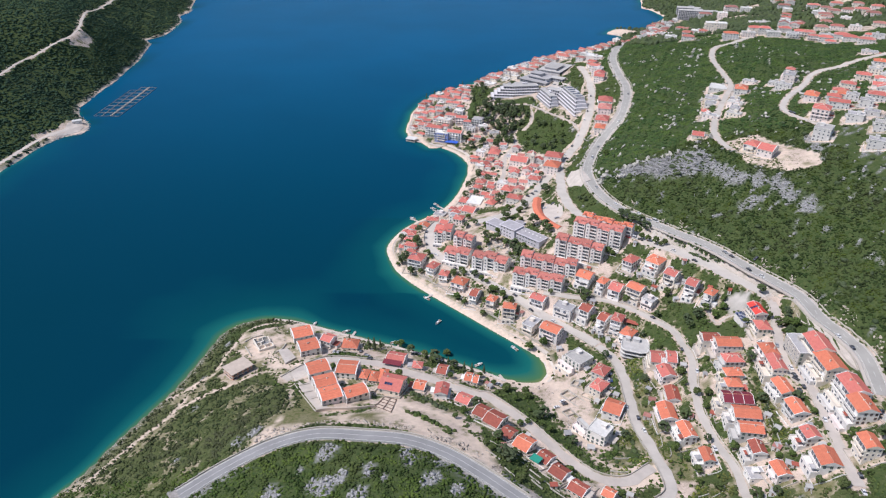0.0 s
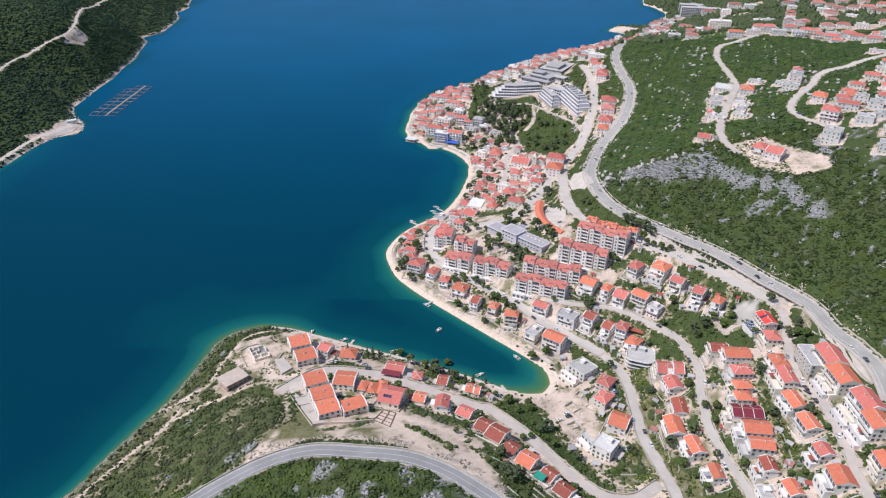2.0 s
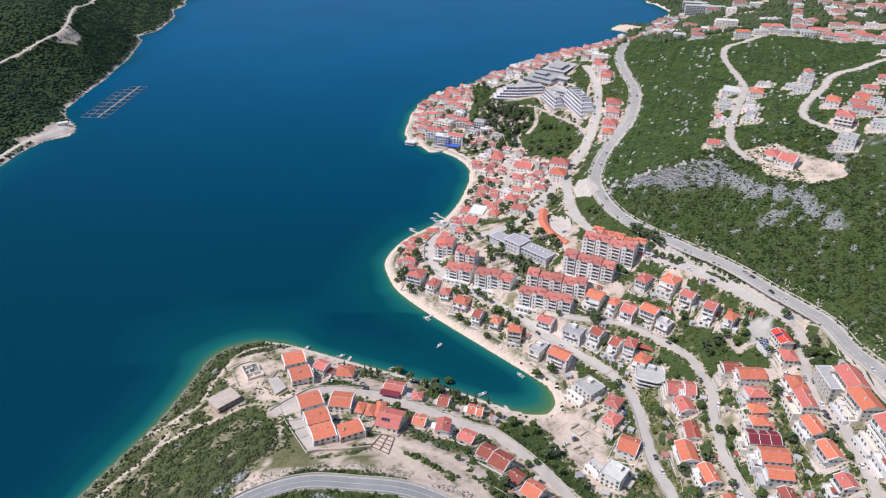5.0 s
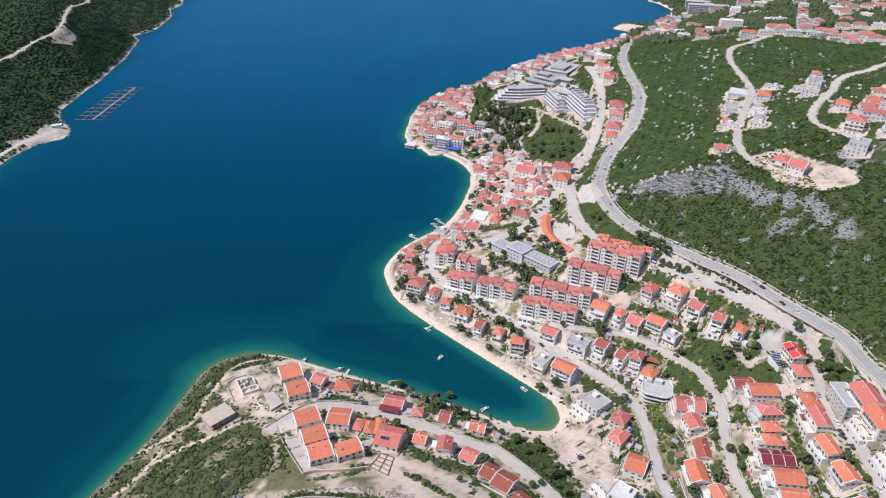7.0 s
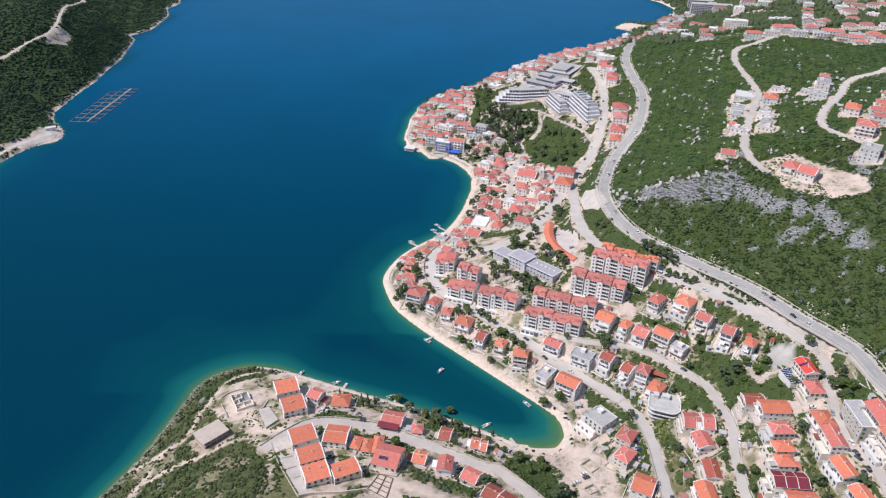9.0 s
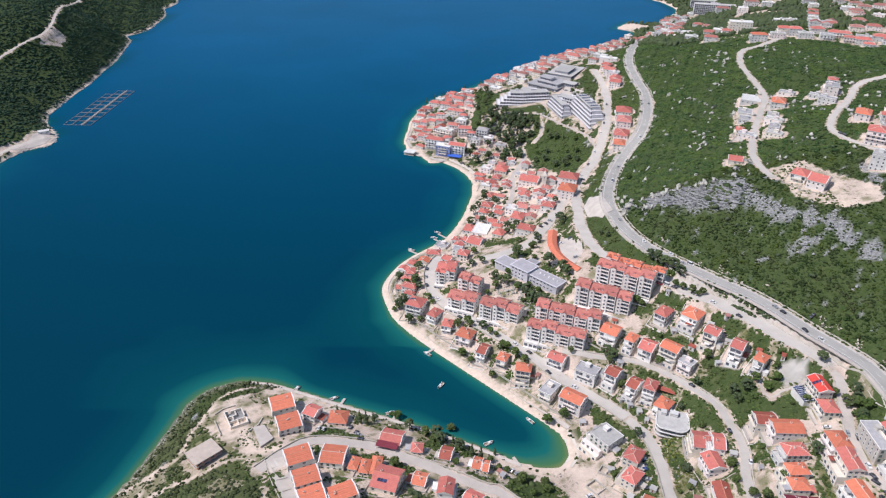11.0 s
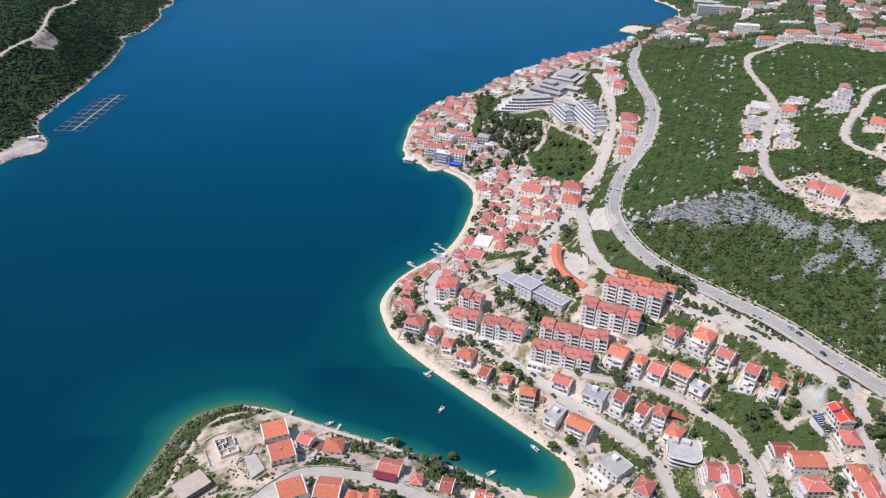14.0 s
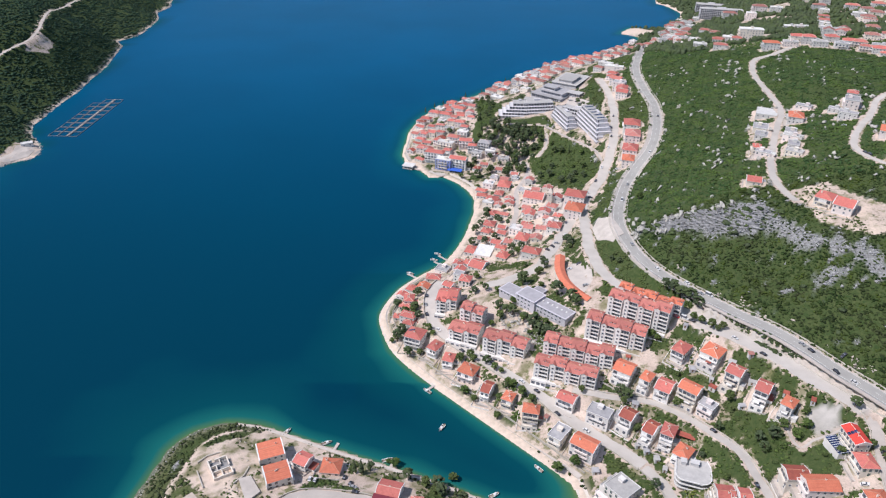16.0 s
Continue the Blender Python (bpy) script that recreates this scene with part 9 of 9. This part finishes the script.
# ---- garden sheds and terrace walls ----
def make_shed(x, y, turn, w, d, high, roof, label):
    ob = new("garden_shed")
    ob.matrix_world = pose(x, y, ground_at(x, y), 0, 0, turn)
    tagged(ob, label, "shed", "garden sheds")
    p = Pile()
    for q in ((-w / 2, -d / 2, w / 2, -d / 2 + 0.15), (-w / 2, d / 2 - 0.15, w / 2, d / 2), (-w / 2, -d / 2 + 0.15, -w / 2 + 0.15, d / 2 - 0.15), (w / 2 - 0.15, -d / 2 + 0.15, w / 2, d / 2 - 0.15)):
        p.box(q[0], q[1], -1.5, q[2], q[3], high)
    p.make("wall", [WALLS[2]], ob)
    p = Pile()
    top = [(-w / 2 - 0.25, -d / 2 - 0.25, high), (w / 2 + 0.25, -d / 2 - 0.25, high), (w / 2 + 0.25, d / 2 + 0.25, high + 0.5), (-w / 2 - 0.25, d / 2 + 0.25, high + 0.5)]
    p.face([(a, b, c + 0.12) for a, b, c in top])
    p.face(top[::-1])
    for i in range(4):
        a, b = top[i], top[(i + 1) % 4]
        p.face([a, b, (b[0], b[1], b[2] + 0.12), (a[0], a[1], a[2] + 0.12)])
    p.make("roof", [roof], ob)
    p = Pile()
    p.box(-0.45, -d / 2 - 0.05, 0, 0.45, -d / 2 - 0.005, 1.95)
    p.make("door", [SHUTTER], ob)
    return ob


SHED_KINDS = (("G", "small garden shed with a grey sheet roof"), ("C", "small garden shed with a concrete slab roof"), ("G", "small garden shed with a grey sheet roof"), ("D", "small garden shed with an old brown tiled roof"), ("C", "small garden shed with a concrete slab roof"), ("F", "small garden shed with a muted pink tiled roof"))
sx_, sy_ = scatter(40, 250, 235, 510, 9.0, 74)
keep = in_view(sx_, sy_) & off_paving(sx_, sy_) & inside(BUILT_BAY, sx_, sy_) & (distance(EAST, sx_, sy_) > 14) & ~inside(CLEARING, sx_, sy_)
sx_, sy_ = sx_[keep], sy_[keep]
keep = (from_houses(sx_, sy_) > 2.6) & (from_houses(sx_, sy_) < 8) & (road_field(sx_, sy_)[0] > 3.0)
for q, s in zip(sx_[keep], sy_[keep]):
    if rng.random() < 0.62:
        tint, words = rng.choice(SHED_KINDS)
        make_shed(q, s, rng.uniform(-45, 10), rng.uniform(2.2, 4.2), rng.uniform(2.0, 3.4), rng.uniform(2.0, 2.6), ROOF[tint], words)


def contour(x, y, length):
    """A line along the slope at one height."""
    out = [(x, y)]
    for _ in range(int(length / 2.0)):
        gx_, gy_ = ground_at(x + 1.5, y) - ground_at(x - 1.5, y), ground_at(x, y + 1.5) - ground_at(x, y - 1.5)
        r = math.hypot(gx_, gy_) + 1e-6
        x, y = x - 2.0 * gy_ / r, y + 2.0 * gx_ / r
        out.append((x, y))
    return out


for patch, step, seed in ((GARDENS, 6.0, 2), (TERRACES, 5.0, 3), (BACK_GARDENS, 7.0, 4), (CORNER, 7.0, 5), (LOWER, 6.0, 6), (LOWER_EAST, 6.0, 7)):
    wx, wy = scatter(patch[:, 0].min(), patch[:, 0].max(), patch[:, 1].min(), patch[:, 1].max(), step, 80 + seed)
    keep = inside(patch, wx, wy)
    for q, s in zip(wx[keep], wy[keep]):
        line = np.array(contour(q, s, rng.uniform(7, 15)))
        if rng.random() < 0.3 and from_houses(line[:, 0], line[:, 1]).min() > 0.8 and road_field(line[:, 0], line[:, 1])[0].min() > 1.0:
            stone_wall([tuple(c) for c in line], rng.uniform(0.6, 1.0), 0.35, material=BARE, label="low stone wall holding a garden terrace")

# ---- boats ----
HULL = surface("white boat hull", (0.80, 0.80, 0.80), (0.70, 0.70, 0.70), 1.0, 0.35, spec=0.5)
SEAT = surface("boat interior", (0.35, 0.30, 0.25), (0.22, 0.19, 0.16), 1.0)


def make_boat():
    ob = new("boat")
    n = 9
    p = Pile()
    for k in range(n):
        t = k / (n - 1)
        y, half = -3.0 + 6.0 * t, 1.05 * math.sqrt(max(0.0, 1 - t**3)) + 0.02
        p.v += [(-half, y, 0.75 + 0.25 * t), (-0.55 * half, y, -0.25), (0.55 * half, y, -0.25), (half, y, 0.75 + 0.25 * t), (-0.8 * half, y, 0.70 + 0.25 * t), (0.8 * half, y, 0.70 + 0.25 * t), (-0.6 * half, y, 0.2), (0.6 * half, y, 0.2)]
    for k in range(n - 1):
        a, b = 8 * k, 8 * (k + 1)
        for i, j, s in ((0, 1, 0), (1, 2, 0), (2, 3, 0), (4, 0, 0), (3, 5, 0), (6, 4, 1), (7, 6, 1), (5, 7, 1)):
            p.f.append((a + i, a + j, b + j, b + i))
            p.s.append(s)
    p.f.append((0, 3, 2, 1))
    p.s.append(0)
    p.make("hull", [HULL, SEAT], ob)
    p = Pile()
    p.box(-0.6, -0.3, 0.2, 0.6, 0.9, 1.25)
    p.box(-0.65, -0.4, 1.25, 0.65, 1.0, 1.35)
    p.make("cabin", [HULL], ob)
    p = Pile()
    p.box(-0.2, -3.3, 0.2, 0.2, -2.95, 1.1)
    p.make("motor", [SHUTTER], ob)
    return tagged(ob, "small white motor boat lying at anchor", "boat", "boats in the bay")


boat = make_boat()
boat.matrix_world = pose(-3, 457, 0.05, 0, 0, 150) @ Matrix.Scale(1.1, 4)
for x, y, turn in ((54, 425, 40), (27, 405, -60), (-73, 443, -65), (-99, 452, -30), (-35, 430, -70), (-8, 671, 60), (-11, 661, 70), (-31, 638, 60), (-13, 491, 50)):
    copy_thing(boat, pose(x, y, 0.05, 0, 0, turn))

# ---- cars ----
RUBBER = surface("tyre rubber", (0.03, 0.03, 0.03), (0.02, 0.02, 0.02), 2.0, 0.9)


def car_paint(name, col):
    m = surface(name, col, tuple(0.8 * v for v in col), 1.0, 0.3, 0.05, 0.0, spec=0.6)
    return m


def make_car(label, paint, long=4.3, wide=1.8, tall=1.45, van=False):
    ob = new("car")
    p = Pile()
    profile = [(-0.5, 0.35), (-0.5, 0.78), (-0.44, 0.9), (0.28, 0.92), (0.47, 0.78), (0.5, 0.6), (0.5, 0.35)]
    for s in (-1, 1):
        p.v += [(u * long, s * wide / 2, z) for u, z in profile]
    n = len(profile)
    for k in range(n):
        p.f.append((k, (k + 1) % n, n + (k + 1) % n, n + k))
        p.s.append(0)
    p.f += [tuple(range(n))[::-1], tuple(range(n, 2 * n))]
    p.s += [0, 0]
    p.make("body", [paint], ob)
    a, b, c, d = (-0.46, -0.42, 0.20, 0.30) if van else (-0.40, -0.28, 0.08, 0.24)
    p = Pile()
    q = [(a, 0.9, 1.0), (d, 0.9, 1.0), (c, tall, 0.84), (b, tall, 0.84)]
    for s in (-1, 1):
        p.v += [(u * long, s * wide / 2 * f * 0.97, z) for u, z, f in q]
    p.f = [(0, 1, 2, 3)[::-1], (4, 5, 6, 7), (0, 1, 5, 4), (1, 2, 6, 5), (2, 3, 7, 6), (3, 0, 4, 7)]
    p.s = [1, 1, 1, 1, 0, 1]
    p.make("cabin", [paint, GLASS], ob)
    for u in (-0.31, 0.31):
        for s in (-1, 1):
            p = Pile()
            p.tube([(u * long, s * (wide / 2 - 0.2), 0.32), (u * long, s * (wide / 2 + 0.02), 0.32)], [0.32, 0.32], 10)
            p.make("wheel", [RUBBER], ob)
    ob.location = (0, 0, -200)
    return tagged(ob, label, "car", "cars")


CAR_KINDS = {"W": ("white hatchback parked beside the street", (0.75, 0.75, 0.75)), "K": ("black saloon car parked beside the street", (0.025, 0.025, 0.03)), "G": ("silver-grey car parked beside the street", (0.35, 0.36, 0.37)),
             "B": ("dark blue car parked beside the street", (0.03, 0.06, 0.18)), "R": ("red car parked beside the street", (0.45, 0.03, 0.03)), "T": ("white delivery van on the highway", (0.78, 0.78, 0.78))}
CARS = {}


def parked_car(x, y, turn, paint):
    z = float(surface_height(x, y)[0])
    gap = float(road_field(np.array([float(x)]), np.array([float(y)]))[0][0])
    z += 0.23 if gap < 0 else 0.12
    dx = float(surface_height(x + 2 * math.cos(radians(turn)), y + 2 * math.sin(radians(turn)))[0] - surface_height(x - 2 * math.cos(radians(turn)), y - 2 * math.sin(radians(turn)))[0])
    m = pose(x, y, z, 0, -math.degrees(math.atan2(dx, 4)), turn)
    if paint not in CARS:
        label, col = CAR_KINDS[paint]
        van = paint == "T"
        CARS[paint] = make_car(label, car_paint(label.split()[0] + " car paint", col), 5.6 if van else 4.3, 2.0 if van else 1.8, 2.3 if van else 1.45, van)
        CARS[paint].matrix_world = m
        return CARS[paint]
    return copy_thing(CARS[paint], m)

# ---- cars: place, heading, paint ----
parked_car(116, 387, -13, "W")
parked_car(113, 382, -12, "K")
parked_car(113, 377, -13, "K")
parked_car(115, 379, -13, "B")
parked_car(119, 348, -94, "W")
parked_car(114, 365, -14, "K")
parked_car(42, 379, 35, "G")
parked_car(45, 376, 35, "K")
parked_car(39, 381, 52, "W")
parked_car(81, 363, 27, "W")
parked_car(76, 356, 24, "W")
parked_car(82, 360, 24, "K")
parked_car(-58, 411, 75, "K")
parked_car(-54, 406, 72, "K")
parked_car(-52, 402, -8, "G")
parked_car(-50, 397, -10, "K")
parked_car(-77, 408, 86, "W")
parked_car(-74, 407, 82, "W")
parked_car(157, 300, -80, "W")
parked_car(155, 291, -81, "W")
parked_car(239, 296, -23, "K")
parked_car(238, 294, -23, "K")
parked_car(211, 257, -96, "K")
parked_car(207, 246, -97, "W")
parked_car(215, 329, -91, "K")
parked_car(212, 327, -91, "K")
parked_car(219, 366, -101, "K")
parked_car(214, 340, -70, "K")
parked_car(166, 543, -56, "W")
parked_car(176, 527, -52, "T")
parked_car(218, 467, -60, "K")
parked_car(224, 448, -59, "K")
parked_car(215, 473, -59, "G")
parked_car(230, 439, -57, "W")
parked_car(248, 363, -79, "W")
parked_car(251, 351, -87, "K")
parked_car(151, 512, -45, "R")
parked_car(160, 507, -45, "K")
parked_car(156, 514, -45, "W")
parked_car(181, 488, -47, "W")
parked_car(115, 386, -13, "B")
parked_car(116, 381, -92, "K")
parked_car(115, 371, -14, "G")
parked_car(69, 459, -49, "K")
parked_car(85, 447, -40, "W")
parked_car(58, 478, -44, "K")
parked_car(49, 487, -43, "W")
parked_car(31, 506, -45, "K")
parked_car(-6, 544, -55, "W")
parked_car(87, 436, -36, "G")
parked_car(164, 391, -87, "K")
parked_car(167, 367, -108, "W")
parked_car(101, 654, -20, "W")
parked_car(99, 647, -19, "K")
parked_car(91, 641, -18, "G")
parked_car(87, 636, -49, "K")
parked_car(82, 631, -40, "K")
parked_car(132, 733, -26, "W")
parked_car(133, 723, -20, "K")
parked_car(189, 903, -103, "K")
parked_car(174, 860, -102, "W")
parked_car(174, 840, -101, "K")
parked_car(165, 764, -43, "W")
parked_car(172, 776, -48, "W")
parked_car(269, 674, -114, "K")
parked_car(315, 758, -118, "K")
parked_car(318, 770, -117, "W")
parked_car(339, 709, -48, "W")
parked_car(322, 642, -80, "K")
parked_car(324, 639, -75, "K")
parked_car(157, 963, -10, "K")
parked_car(156, 980, -9, "W")
parked_car(151, 969, -10, "G")
parked_car(166, 979, -9, "K")
parked_car(215, 369, -101, "G")
parked_car(233, 459, 19, "K")
parked_car(208, 376, -23, "W")
parked_car(215, 347, -90, "W")
parked_car(93, 589, 0, "W")
parked_car(101, 593, -1, "K")
parked_car(100, 560, 13, "G")
# cars standing along the streets
for street, stretch, side, paints in (("bay_street", (6, 30), 1, "KWGWK"), ("bay_lane", (20, 26), -1, "WK"), ("middle_street", (8, 22), -1, "WKGRWK"), ("service_road", (2, 16), 1, "WGKTKW"), ("terrace_street", (20, 36), 1, "KWWGK"), ("highway", (140, 230), -0.45, "WKTG"), ("upper_street", (40, 90), 1, "WKGWK")):
    half, line, _ = ROADS[street]
    k = stretch[0]
    while k < min(stretch[1], len(line) - 2):
        d = line[k + 1] - line[k]
        out = np.array([d[1], -d[0]]) / (math.hypot(d[0], d[1]) + 1e-9) * side * (half - 1.1)
        parked_car(round(line[k][0] + out[0], 1), round(line[k][1] + out[1], 1), math.degrees(math.atan2(d[1], d[0])), rng.choice(paints))
        k += rng.choice((2, 3, 6, 9, 12)) if street != "highway" else rng.choice((9, 14, 22))
